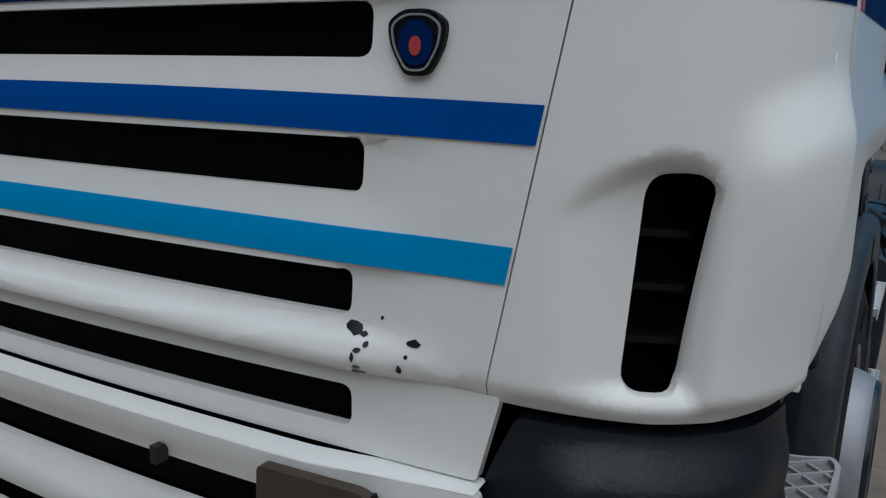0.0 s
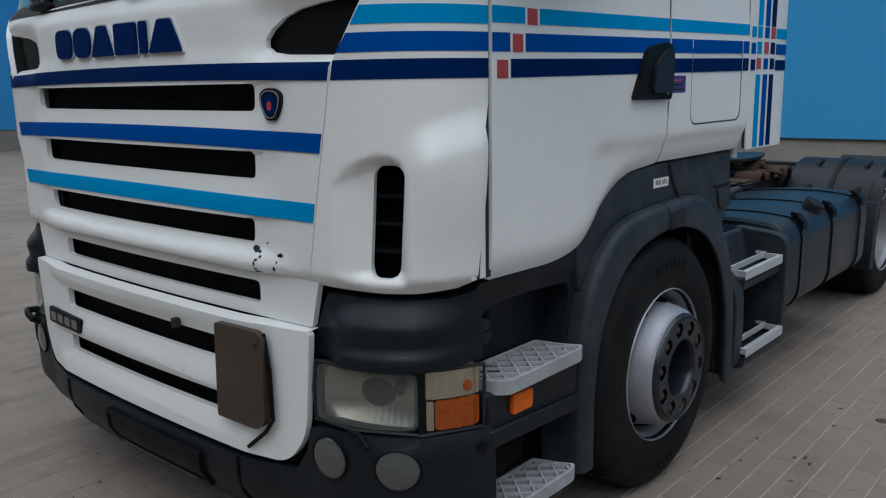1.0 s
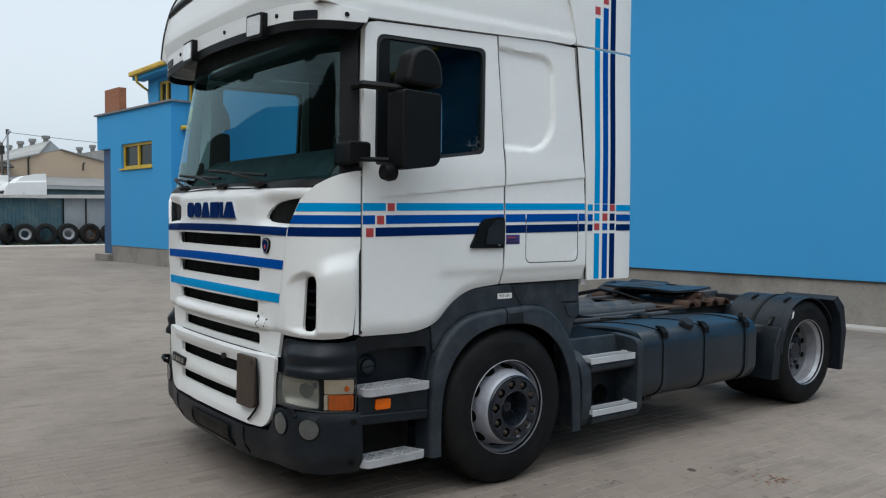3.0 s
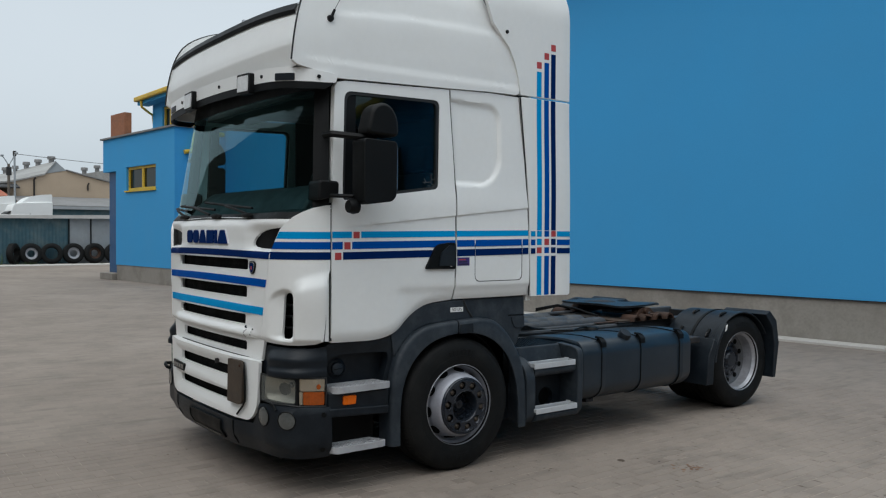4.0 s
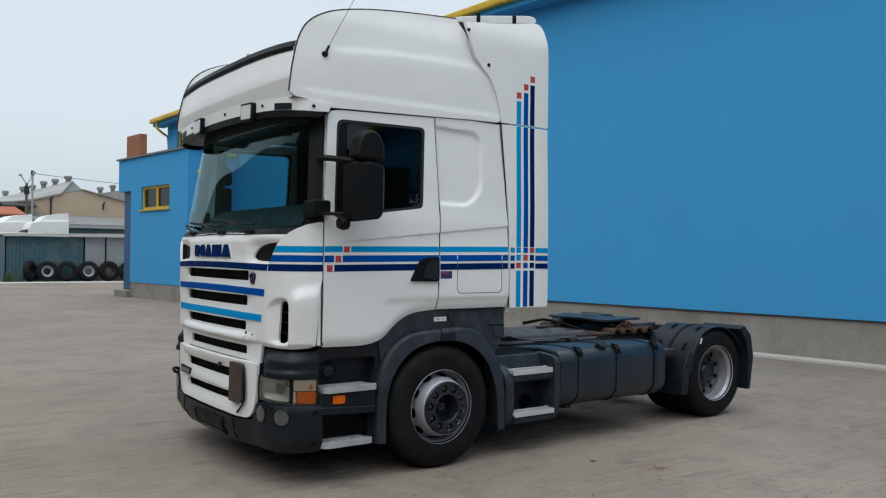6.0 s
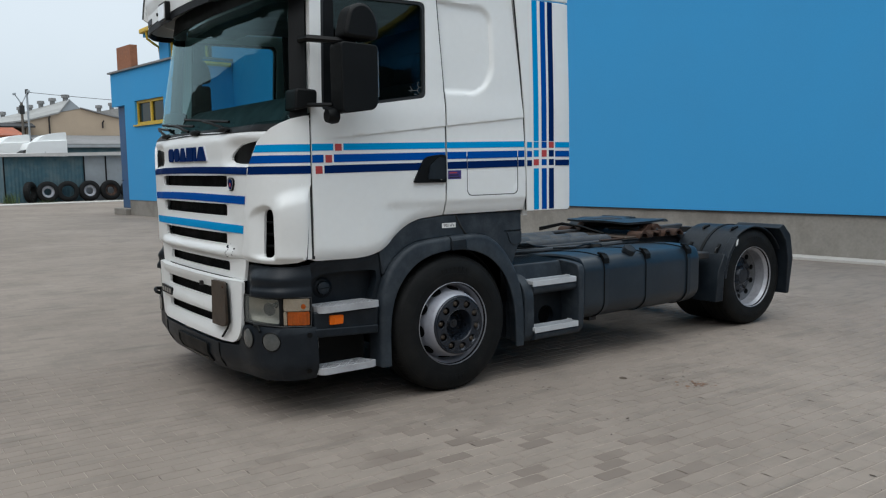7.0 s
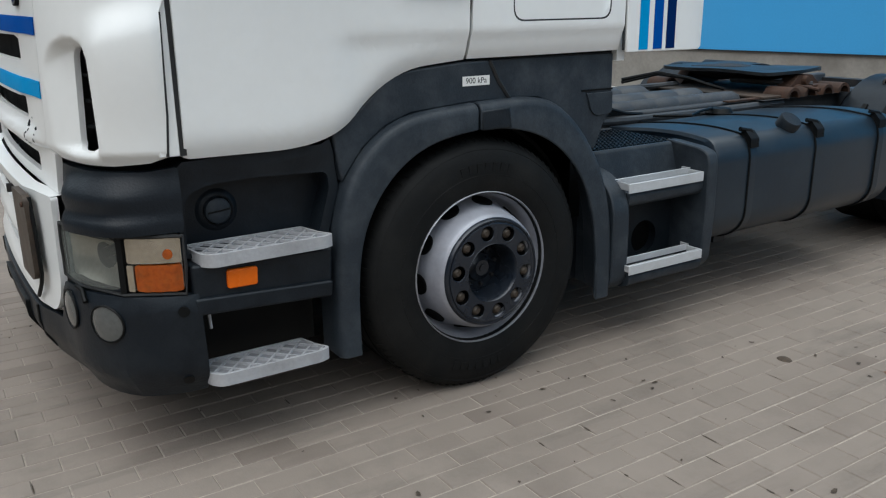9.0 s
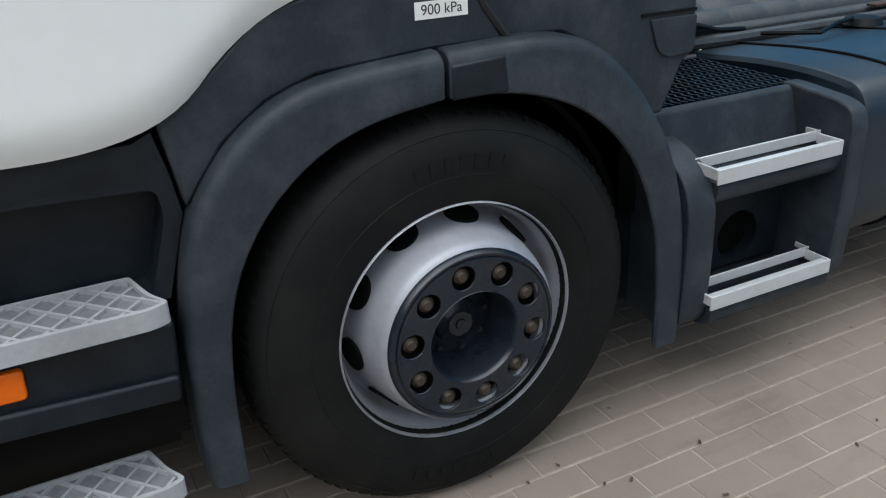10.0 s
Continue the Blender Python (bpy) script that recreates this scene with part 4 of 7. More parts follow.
cowl = part("windscreen_cowl", panel(cowl_pts, [], cowl_surf, 0.03, 0.06), BLACK, truck, "black cowl below the windscreen", bevel=0.006)
for s in (-0.62, 0.10, 0.62):
    part("wiper_cap", lathe([(0, 0.0), (0.05, 0.0), (0.045, 0.03), (0, 0.04)], 16, lambda a, b, w, s=s: (plan(s)[0] + a * 1.5, plan(s)[1] + 0.035 - w, 1.862 + b * 0.4), closed=False), BLACK, cowl)
screen_out = rounded([(-1.27, 1.88), (-0.8, 1.87), (0.8, 1.87), (1.27, 1.88), (1.19, 2.76), (-1.19, 2.76)], 0.05)
screen = part("windscreen", panel(screen_out, [], upper, 0.0, 0.1), WSCREEN, truck, "clear raked windscreen")
screen.visible_shadow = False
for mir in (False, True):
    part("pillar", panel(rounded([(1.245, 1.885), (1.345, 1.935), (1.30, 2.25), (1.235, 2.72), (1.135, 2.72), (1.190, 2.3)], 0.01), [], upper, 0.04, 0.05, lift=0.004, mirror=mir), BLACK, truck, "black windscreen pillar", bevel=0.006)
part("screen_header", panel([(-1.24, 2.69), (1.24, 2.69), (1.22, 2.82), (-1.22, 2.82)], [], upper, 0.05, 0.08, lift=0.006), BLACK, truck, "black header over the windscreen")


def wiper(s0, s1, dz):
    a, b = Vector(upper(s0, 1.875, 0.04)), Vector(upper((s0 + s1) / 2, 1.935, 0.04))
    w = part("wiper", tube([a, (a + b) / 2 + Vector((0, -0.02, 0.01)), b], 0.010), BLACK, truck, "black wiper arm")
    part("blade", tube([upper(s0 + (s1 - s0) * t, 1.915 + dz * t, 0.018) for t in (-0.05, 0.25, 0.5, 0.75, 1.15)], 0.009), BLACK, w)


wiper(0.62, -0.10, 0.05)
wiper(-0.02, -0.72, 0.04)
wiper(-0.62, -1.08, 0.03)

# sun visor with lamps


def visor_surf(s, z, o):
    x, y, nx, ny = plan(s)
    out = 0.046 + 0.006 * smooth(2.83, 2.62, z)
    out *= 1 - 0.9 * smooth(1.15, 1.42, abs(s))
    return (x + nx * (o + out), y + ny * (o + out) + 0.05, z - 0.034 * min(1.2, abs(s) / 1.1) ** 2)


visor = part("sun_visor", panel(rounded([(-1.40, 2.775), (-1.2, 2.762), (0, 2.760), (1.2, 2.762), (1.40, 2.775), (1.42, 2.83), (1.2, 2.852), (0, 2.850), (-1.2, 2.852), (-1.42, 2.83)], 0.01), [], visor_surf, 0.02, 0.06), WHITE, truck, "white band of the sun visor", bevel=0.005)
part("visor_shade", panel(rounded([(-1.33, 2.728), (-1.2, 2.716), (-0.6, 2.708), (0.6, 2.708), (1.2, 2.716), (1.33, 2.728), (1.39, 2.772), (1.2, 2.7595), (0, 2.7575), (-1.2, 2.7595), (-1.39, 2.772)], 0.005), [], visor_surf, 0.012, 0.06), BLACK, visor, "smoked lower shade of the visor")
for s, lit in ((-0.36, True), (0.665, True), (1.08, False), (-0.88, False)):
    if lit:
        h = part("visor_lamp", panel(rect(s - 0.095, s + 0.095, 2.700, 2.838, 0.014), [], visor_surf, 0.05, 0.05, lift=0.035), BLACK, visor, "square driving lamp", bevel=0.004)
        part("lamp_lens", panel(rect(s - 0.074, s + 0.074, 2.716, 2.822, 0.008), [], visor_surf, 0.006, 0.05, lift=0.041), FOGGLASS, h, "pale lamp glass")
    else:
        part("visor_recess", panel(rect(s - 0.07, s + 0.07, 2.765, 2.812, 0.006), [], visor_surf, 0.006, 0.05, lift=0.004), PLASTIC, visor, "grey blanking recess")
for s in (-1.15, 0.20, 0.865, 1.29, -0.62):
    part("marker_stud", panel(disc(s, 2.803, 0.012, n=10), [], visor_surf, 0.012, 0, lift=0.008), BLACK, visor)

# door and cab side
def sweep(a, b, c, n=9):
    """Points of a smooth bend from a to c, drawn towards b."""
    return [tuple((1 - t) ** 2 * a[i] + 2 * t * (1 - t) * b[i] + t * t * c[i] for i in (0, 1)) for t in [k / n for k in range(1, n + 1)]]


door_out = [(-1.068, 1.022), (-1.05, 1.016), (-0.80, 1.012)] + sweep((-0.80, 1.012), (-0.585, 1.008), (-0.49, 1.098)) + sweep((-0.49, 1.098), (-0.36, 1.238), (-0.20, 1.248)) + [(-0.055, 1.260), (-0.050, 1.45), (-0.042, 1.75), (-0.040, 2.02), (-0.058, 2.35), (-0.085, 2.788), (-0.95, 2.755), (-1.005, 2.742), (-1.028, 2.71), (-1.048, 2.3), (-1.063, 1.9), (-1.066, 1.33)]
window_hole = rounded([(-0.985, 1.958), (-0.195, 2.062), (-0.17, 2.70), (-0.955, 2.69)], [0.03, 0.035, 0.05, 0.06], 5)


DOOR_FOOT = [p for p in door_out if p[1] < 1.27 and p[0] < -0.05]


CREASE = ((-1.04, 1.776, 0.10), (-1.04, 1.766, 0.10))


def belt(y, z):
    """The crease that runs up along door and sleeper: a sharp ledge whose foot fades out."""
    c = 1.776 + 0.10 * (y + 1.04)
    return -0.008 * smooth(c, c - 0.010, z) * smooth(c - 0.26, c - 0.05, z) * smooth(-1.05, -0.70, y)


def door_surf(y, z, o):
    """A rising belt crease and a pressed line low on the door."""
    sw = 0.010 * smooth(2.12, 1.92, z) + belt(y, z)
    low = 0.013 * smooth(1.365, 1.320, z) * smooth(-0.60, -0.46, y)
    foot = interp(y, [p[0] for p in DOOR_FOOT], [p[1] for p in DOOR_FOOT])
    return side(y, z, o - 0.006 + sw - low - 0.026 * (1 - min(1.0, max(0.0, (z - foot) / 0.085))) ** 2)


def rear_surf(y, z, o):
    """Sleeper side: a dished blind-window panel and the door's swage carried on."""
    r = 0.11 + 0.12 * smooth(2.45, 2.25, z) * smooth(0.0, 0.2, y)
    qy, qz = abs(y - 0.05) - (0.345 - r), abs(z - 2.40 - 0.03 * (0.39 - y)) - (0.305 - r)
    d = math.hypot(max(qy, 0.0), max(qz, 0.0)) + min(max(qy, qz), 0.0) - r
    dish = -0.020 * smooth(0.010, -0.018, d)
    sw = 0.010 * smooth(2.12, 1.92, z) + belt(y, z)
    low = 0.013 * smooth(1.365, 1.320, z)
    return side(y, z, o - 0.006 + sw - low + dish - 0.026 * (1 - min(1.0, max(0.0, (z - 1.26) / 0.085))) ** 2)


def stripes(surf, y0, y1, parent, mir, cuts=()):
    """Three level stripes; cuts: (stripe, y from, y to) left open for the red squares."""
    rows = ((1.565, 1.615, DKBLUE, "dark blue stripe"), (1.634, 1.683, MIDBLUE, "mid blue stripe"), (1.708, 1.751, LTBLUE, "light blue stripe"))
    for k, (z0, z1, m, lab) in enumerate(rows):
        a = y0
        spans = []
        for c, b0, b1 in sorted(cuts):
            if c == k:
                if b0 > a + 0.001:
                    spans.append((a, b0))
                a = b1
        spans.append((a, y1))
        rise = 0.012
        for b0, b1 in spans:
            if b1 - b0 > 0.004:
                q = lambda y: rise * (y + 1.07)
                part("stripe", panel([(b0, z0 + q(b0)), (b1, z0 + q(b1)), (b1, z1 + q(b1)), (b0, z1 + q(b0))], [], surf, 0.0012, 0.06, lift=STRIPE, mirror=mir), m, parent, lab)


SQ = ((0, -1.043, -0.995, 1.565, 1.613), (1, -0.972, -0.925, 1.634, 1.682), (2, -0.901, -0.853, 1.708, 1.752))
side_flap = rect(0.137, 0.610, 1.385, 1.692, 0.05, 6)
for mir in (False, True):
    part("door_gap", boxes(tuple(sorted(((-1 if mir else 1) * 1.20, (-1 if mir else 1) * 1.2425))) + (-1.0785, -1.060, 1.03, 1.90)), SEAL, truck, "dark gap before the door")
    part("jamb_gap", tube([((-1 if mir else 1) * 1.2425, y, z) for y, z in ((-1.116, 1.032), (-1.106, 1.15), (-1.102, 1.3), (-1.098, 1.44))], 0.0045, 6), SEAL, truck, "dark gap behind the corner panel")
    part("door_jamb", boxes(tuple(sorted(((-1 if mir else 1) * 1.20, (-1 if mir else 1) * 1.2415))) + (-1.14, -1.0788, 1.03, 1.505)), WHITE, truck, "white jamb before the door", bevel=0.003)
    door = part("door", panel(door_out, [window_hole], door_surf, 0.05, 0.024, mirror=mir, lines=CREASE), WHITE, truck, "white cab door with three blue stripes", bevel=0.004)
    stripes(door_surf, -1.064, -0.046, door, mir, ((0, -1.064, -0.982), (1, -0.985, -0.912), (2, -0.914, -0.84)))
    for k, y0, y1, z0, z1 in SQ:
        part("red_square", panel([(y0, z0), (y1, z0), (y1, z1), (y0, z1)], [], door_surf, 0.0012, 0, lift=STRIPE, mirror=mir), RED, door, "small red square")
    pane = part("door_window", panel(rounded([(-1.0, 1.945), (-0.18, 2.05), (-0.155, 2.715), (-0.965, 2.705)], 0.04), [], side, 0.0, 0.2, lift=-0.03, mirror=mir), DOORGLASS, door, "tinted side window")
    pane.visible_shadow = False
    part("window_seal", panel([(y * 1.0, z) for y, z in rounded([(-0.992, 1.950), (-0.188, 2.055), (-0.162, 2.707), (-0.960, 2.697)], [0.03, 0.035, 0.05, 0.06], 5)], [rounded([(-0.965, 1.980), (-0.215, 2.080), (-0.192, 2.68), (-0.935, 2.670)], [0.03, 0.035, 0.05, 0.06], 5)], side, 0.03, 0.2, lift=-0.012, mirror=mir), SEAL, door, "black window surround")
    for pts in ((( -0.968, 1.975), (-0.88, 1.985), (-0.86, 2.682), (-0.940, 2.678)),):
        part("quarter_strip", panel(list(pts), [], side, 0.01, 0.2, lift=-0.02, mirror=mir), BLACK, door)
    sprig = bmesh.new()
    ring = [(-0.225 + 0.020 * math.cos(a), 2.112 + 0.020 * math.sin(a)) for a in [2 * math.pi * k / 12 for k in range(13)]]
    for pts in (ring, ((-0.215, 2.13), (-0.205, 2.165), (-0.215, 2.195)), ((-0.208, 2.16), (-0.19, 2.175)), ((-0.235, 2.13), (-0.245, 2.150), (-0.235, 2.17)), ((-0.245, 2.112), (-0.285, 2.108), (-0.305, 2.135)), ((-0.285, 2.108), (-0.318, 2.108)), ((-0.292, 2.118), (-0.300, 2.098)), ((-0.275, 2.085), (-0.25, 2.082))):
        for a, b in zip(pts, pts[1:]):
            d = (Vector(b) - Vector(a)).normalized() * 0.0028
            quad = [(a[0] - d.y, a[1] + d.x), (b[0] - d.y, b[1] + d.x), (b[0] + d.y, b[1] - d.x), (a[0] + d.y, a[1] - d.x)]
            sprig.faces.new([sprig.verts.new(((-1 if mir else 1) * (1.223 - 0.025 * smooth(1.95, 2.85, v)), u, v)) for u, v in quad])
    part("window_sticker", sprig, FOGLENS, door, "pale branching sticker in the window corner")
    hb = part("door_handle", panel(rounded([(-0.322, 1.490), (-0.052, 1.486), (-0.052, 1.675), (-0.10, 1.680), (-0.205, 1.665), (-0.235, 1.645)], 0.02), [], door_surf, 0.02, 0.04, lift=0.018, mirror=mir), BLACK, door, "black flap door handle", bevel=0.008)
    part("grip", panel(rounded([(-0.215, 1.512), (-0.068, 1.508), (-0.066, 1.655), (-0.115, 1.660), (-0.190, 1.605)], 0.018), [], door_surf, 0.016, 0.03, lift=0.030, mirror=mir), PLASTIC, hb, "worn grip of the handle", bevel=0.006)
    part("lock", lathe([(0, 0), (0.012, 0), (0.012, 0.006), (0, 0.007)], 12, lambda a, b, w, q=(-1 if mir else 1): (q * (1.272 + w), -0.10 + a, 1.515 + b), closed=False), CHROME, hb)
    ru = part("sleeper_side", panel([(-0.042, 1.262), (0.3, 1.262), (0.682, 1.264), (0.684, 1.5), (0.668, 1.95), (0.64, 2.3), (0.59, 2.80), (0.3, 2.805), (-0.072, 2.792), (-0.046, 2.35), (-0.027, 2.02), (-0.029, 1.75), (-0.037, 1.45)], [side_flap], rear_surf, 0.05, 0.017, mirror=mir, lines=CREASE), WHITE, truck, "white sleeper side with a blind-window pressing", bevel=0.004)
    fl = part("locker_flap", panel(rect(0.143, 0.604, 1.391, 1.686, 0.047, 6), [], rear_surf, 0.02, 0.05, lift=-0.0015, mirror=mir), WHITE, ru, "flush locker flap", bevel=0.002)
    part("flap_seam", panel(rect(0.1370, 0.6100, 1.3850, 1.6920, 0.05, 6), [rect(0.1432, 0.6038, 1.3912, 1.6858, 0.047, 6)], rear_surf, 0.01, 0.1, lift=-0.0008, mirror=mir), SEAL, ru, "dark gap round the flap")
    part("door_seal", tube([((-1 if mir else 1) * (door_surf(y, z, -0.006)[0]), y + 0.0035, z) for y, z in ((-0.055, 1.262), (-0.050, 1.45), (-0.042, 1.75), (-0.040, 2.02), (-0.058, 2.35), (-0.085, 2.786))], 0.006, 6), SEAL, door, "black seal in the door gap")
    stripes(rear_surf, -0.030, 0.672, ru, mir, ((0, 0.136, 0.144), (1, 0.136, 0.144), (0, 0.603, 0.611), (1, 0.603, 0.611)))
    part("sticker", panel(rect(-0.027, 0.086, 1.508, 1.568), [], rear_surf, 0.001, 0, lift=0.0015, mirror=mir), PURPLE, ru, "purple sticker with small print")
    for i in range(3):
        part("print_bar", panel(rect(-0.015, 0.074 - 0.012 * i, 1.516 + 0.016 * i, 1.523 + 0.016 * i), [], rear_surf, 0.0006, 0, lift=0.0022, mirror=mir), RED if i == 2 else INTERIOR, ru)
    part("side_liner", boxes(*[((a0, a1, y0, y1, z0, z1) if not mir else (-a1, -a0, y0, y1, z0, z1)) for a0, a1, y0, y1, z0, z1 in ((1.15, 1.17, -1.06, 0.7, 1.06, 1.93), (1.15, 1.17, -0.12, 0.7, 1.94, 2.79))]), INTERIOR, truck)

# rear side fairing with the upright stripes
def fair_surf(y, z, o):
    inn = 0.016 * smooth(1.95, 2.85, z) + 0.06 * smooth(3.45, 3.78, z) ** 1.5 + 0.05 * smooth(1.05, 1.18, y) ** 2 * 0.4
    return (1.252 - inn + o, y, z)


for mir in (False, True):
    fa = part("side_fairing", panel([(0.70, 1.255), (1.12, 1.250), (1.145, 1.262), (1.148, 1.4), (1.140, 2.805), (0.605, 2.805), (0.653, 2.3), (0.682, 1.95), (0.697, 1.5)], [], fair_surf, 0.03, 0.06, mirror=mir), WHITE, truck, "white rear side fairing with blue upright stripes", bevel=0.005)
    fb = part("upper_fairing", panel([(0.600, 2.82), (1.140, 2.82), (1.142, 3.2), (1.140, 3.45), (1.134, 3.58), (1.115, 3.68), (1.085, 3.724), (1.05, 3.738), (1.0, 3.738), (0.83, 3.702), (0.52, 3.650), (0.22, 3.612), (0.235, 3.55), (0.32, 3.335), (0.40, 3.25), (0.48, 3.17), (0.54, 3.06), (0.575, 2.95)], [], fair_surf, 0.03, 0.06, mirror=mir), WHITE, truck, "white upper roof fairing", bevel=0.005)
    part("fairing_gap", tube([((-1 if mir else 1) * 1.2415 * (1 - 0.008 * smooth(1.95, 2.85, z)), y, z) for y, z in ((0.692, 1.262), (0.690, 1.5), (0.675, 1.95), (0.646, 2.3), (0.598, 2.80))], 0.0055, 6), SEAL, fa, "dark gap before the fairing")
    for k, (yb, w, ztop, m, lab) in enumerate(((0.765, 0.05, 3.02, LTBLUE, "light blue upright stripe"), (0.845, 0.05, 3.10, MIDBLUE, "mid blue upright stripe"), (0.918, 0.05, 3.175, DKBLUE, "dark blue upright stripe"))):
        slope = 0.001
        at = lambda z, yb=yb: yb + slope * (z - 1.26)
        cuts = [(1.262, 1.57), (1.772, 2.803), (2.823, ztop)]
        for z0, z1 in cuts:
            part("stripe", panel([(at(z0), z0), (at(z0) + w, z0), (at(z1) + w, z1), (at(z1), z1)], [], fair_surf, 0.0012, 0.1, lift=STRIPE, mirror=mir), m, fa if z1 < 2.81 else fb, lab)
        q = ztop + 0.025
        part("red_square", panel([(at(q), q), (at(q) + w, q), (at(q) + w, q + 0.052), (at(q), q + 0.052)], [], fair_surf, 0.0012, 0, lift=STRIPE, mirror=mir), RED, fb, "small red square")
        for j, (z0, z1) in enumerate(((1.592, 1.638), (1.656, 1.706), (1.722, 1.768))):
            part("red_square" if j == k else "stripe", panel([(at(z0), z0), (at(z0) + w, z0), (at(z1) + w, z1), (at(z1), z1)], [], fair_surf, 0.0012, 0, lift=STRIPE, mirror=mir), RED if j == k else m, fa, "small red square" if j == k else lab)
    for (z0, z1, m) in ((1.588, 1.632, DKBLUE), (1.655, 1.700, MIDBLUE), (1.724, 1.766, LTBLUE)):
        for y0, y1 in ((0.70, 0.747), (0.982, 1.138)):
            part("stripe", panel([(y0, z0), (y1, z0), (y1, z1), (y0, z1)], [], fair_surf, 0.0012, 0.012, lift=0.003, mirror=mir), m, fa, "blue stripe")
    for y, z in ((0.245, 3.545), (0.455, 3.285)):
        part("bolt_head", lathe([(0, 0.012), (0.012, 0.01), (0.016, 0)], 10, lambda a, b, w, y=y, z=z, q=(-1 if mir else 1): (q * (fair_surf(y, z, 0)[0] + w), y + a, z + b), closed=False), BLACK, fb)

# cab back wall, floor and roof shell
part("back_wall", boxes((-1.2, 1.2, 0.70, 0.74, 1.22, 2.82)), WHITE, truck, "white back wall of the cab")
part("inner_lining", boxes((-1.14, 1.14, 0.675, 0.695, 1.15, 2.79)), INTERIOR, truck, "dark cab lining")
part("headliner", boxes((-1.14, 1.14, -1.02, 0.67, 2.785, 2.80)), INTERIOR, truck, "dark headliner")
part("cab_floor", boxes((-1.14, 1.14, -1.2, 0.699, 1.10, 1.14)), BLACK, truck)

ROOF_Y = (-1.300, -1.318, -1.325, -1.320, -1.285, -1.265, -1.20, -0.90, -0.50, 0.0, 0.5, 1.0)
ROOF_Z = (2.815, 2.91, 2.955, 3.00, 3.17, 3.235, 3.262, 3.285, 3.30, 3.33, 3.40, 3.48)


def roof_point(t, a):
    """t along the roof's outline from the front edge back, a across from -1 to 1."""
    k = t * (len(ROOF_Y) - 1)
    y, z = interp(k, range(12), ROOF_Y), interp(k, range(12), ROOF_Z)
    b = 1 - abs(a) ** 2.4
    fwd = smooth(9.0, 5.0, k)
    return (1.203 * a * (1 - 0.03 * smooth(0, 8, k)), y - 0.040 * b * fwd, z - 0.015 * smooth(2.5, 4.5, k) + 0.032 * (1 - abs(a) ** 3.5) * smooth(2.0, 4.5, k))


bm = bmesh.new()
NA, NT = 28, 45
cols = [math.copysign(1 - (1 - abs(i / NA * 2 - 1)) ** 1.5, i / NA * 2 - 1) for i in range(NA + 1)]
gr = [[bm.verts.new(roof_point(j / NT, c)) for c in cols] for j in range(NT + 1)]
for j in range(NT):
    for i in range(NA):
        bm.faces.new((gr[j][i], gr[j][i + 1], gr[j + 1][i + 1], gr[j + 1][i]))
part("roof", bm, WHITE, truck, "white high roof", sharp=60)


def roofside(y, z, o):
    line = interp(y, (-1.05, -0.5, 0.0, 0.3), (3.195, 3.245, 3.265, 3.262))
    swage = 0.010 * smooth(line + 0.012, line - 0.012, z) * smooth(-1.12, -0.85, y) * smooth(line - 0.25, line - 0.02, z)
    gutter = 0.008 * smooth(2.885, 2.865, z) * smooth(-1.30, -1.1, y)
    return (1.222 - 0.05 * smooth(2.95, 3.65, z) - 0.04 * smooth(3.40, 3.66, z) + swage + gutter + o, y, z)


edge_line = [(-1.338, 2.846), (-1.333, 2.90), (-1.318, 3.02), (-1.285, 3.17), (-1.248, 3.275), (-1.190, 3.365), (-1.09, 3.440), (-0.92, 3.512), (-0.6, 3.575), (-0.2, 3.618), (0.19, 3.645)]
for _ in range(2):
    mids = [tuple(a[i] * (1 - t) + b[i] * t for i in (0, 1)) for a, b in zip(edge_line, edge_line[1:]) for t in (0.25, 0.75)]
    edge_line = edge_line[:1] + mids + edge_line[-1:]
back_line = [(0.262, 3.55), (0.350, 3.333), (0.430, 3.248), (0.512, 3.167), (0.570, 3.057), (0.600, 2.95), (0.588, 2.83)]
for mir in (False, True):
    rs = part("roof_side", panel([(-1.0, 2.765), (-1.06, 2.770), (-1.12, 2.790), (-1.3, 2.822)] + edge_line + back_line + [(0.56, 2.815), (0.3, 2.812), (-0.08, 2.797)], [], roofside, 0.03, 0.024, mirror=mir), WHITE, truck, "white side of the high roof", bevel=0.004)
    q = -1 if mir else 1
    part("roof_seal", tube([(q * (roofside(y, z, -0.004)[0]), y - 0.004, z + 0.003) for y, z in edge_line], 0.0065, 6), SEAL, rs, "black rubber seal along the roof edge")
    part("seam_backing", boxes(tuple(sorted((q * 1.10, q * 1.118))) + (0.05, 0.72, 2.79, 3.50)), SEAL, rs)
def strip_point(a, z, o):
    x, y, zz = roof_point(interp(z, ROOF_Z, range(12)) / 11, a * 0.995)
    return (x, y - 0.006 - o, zz)


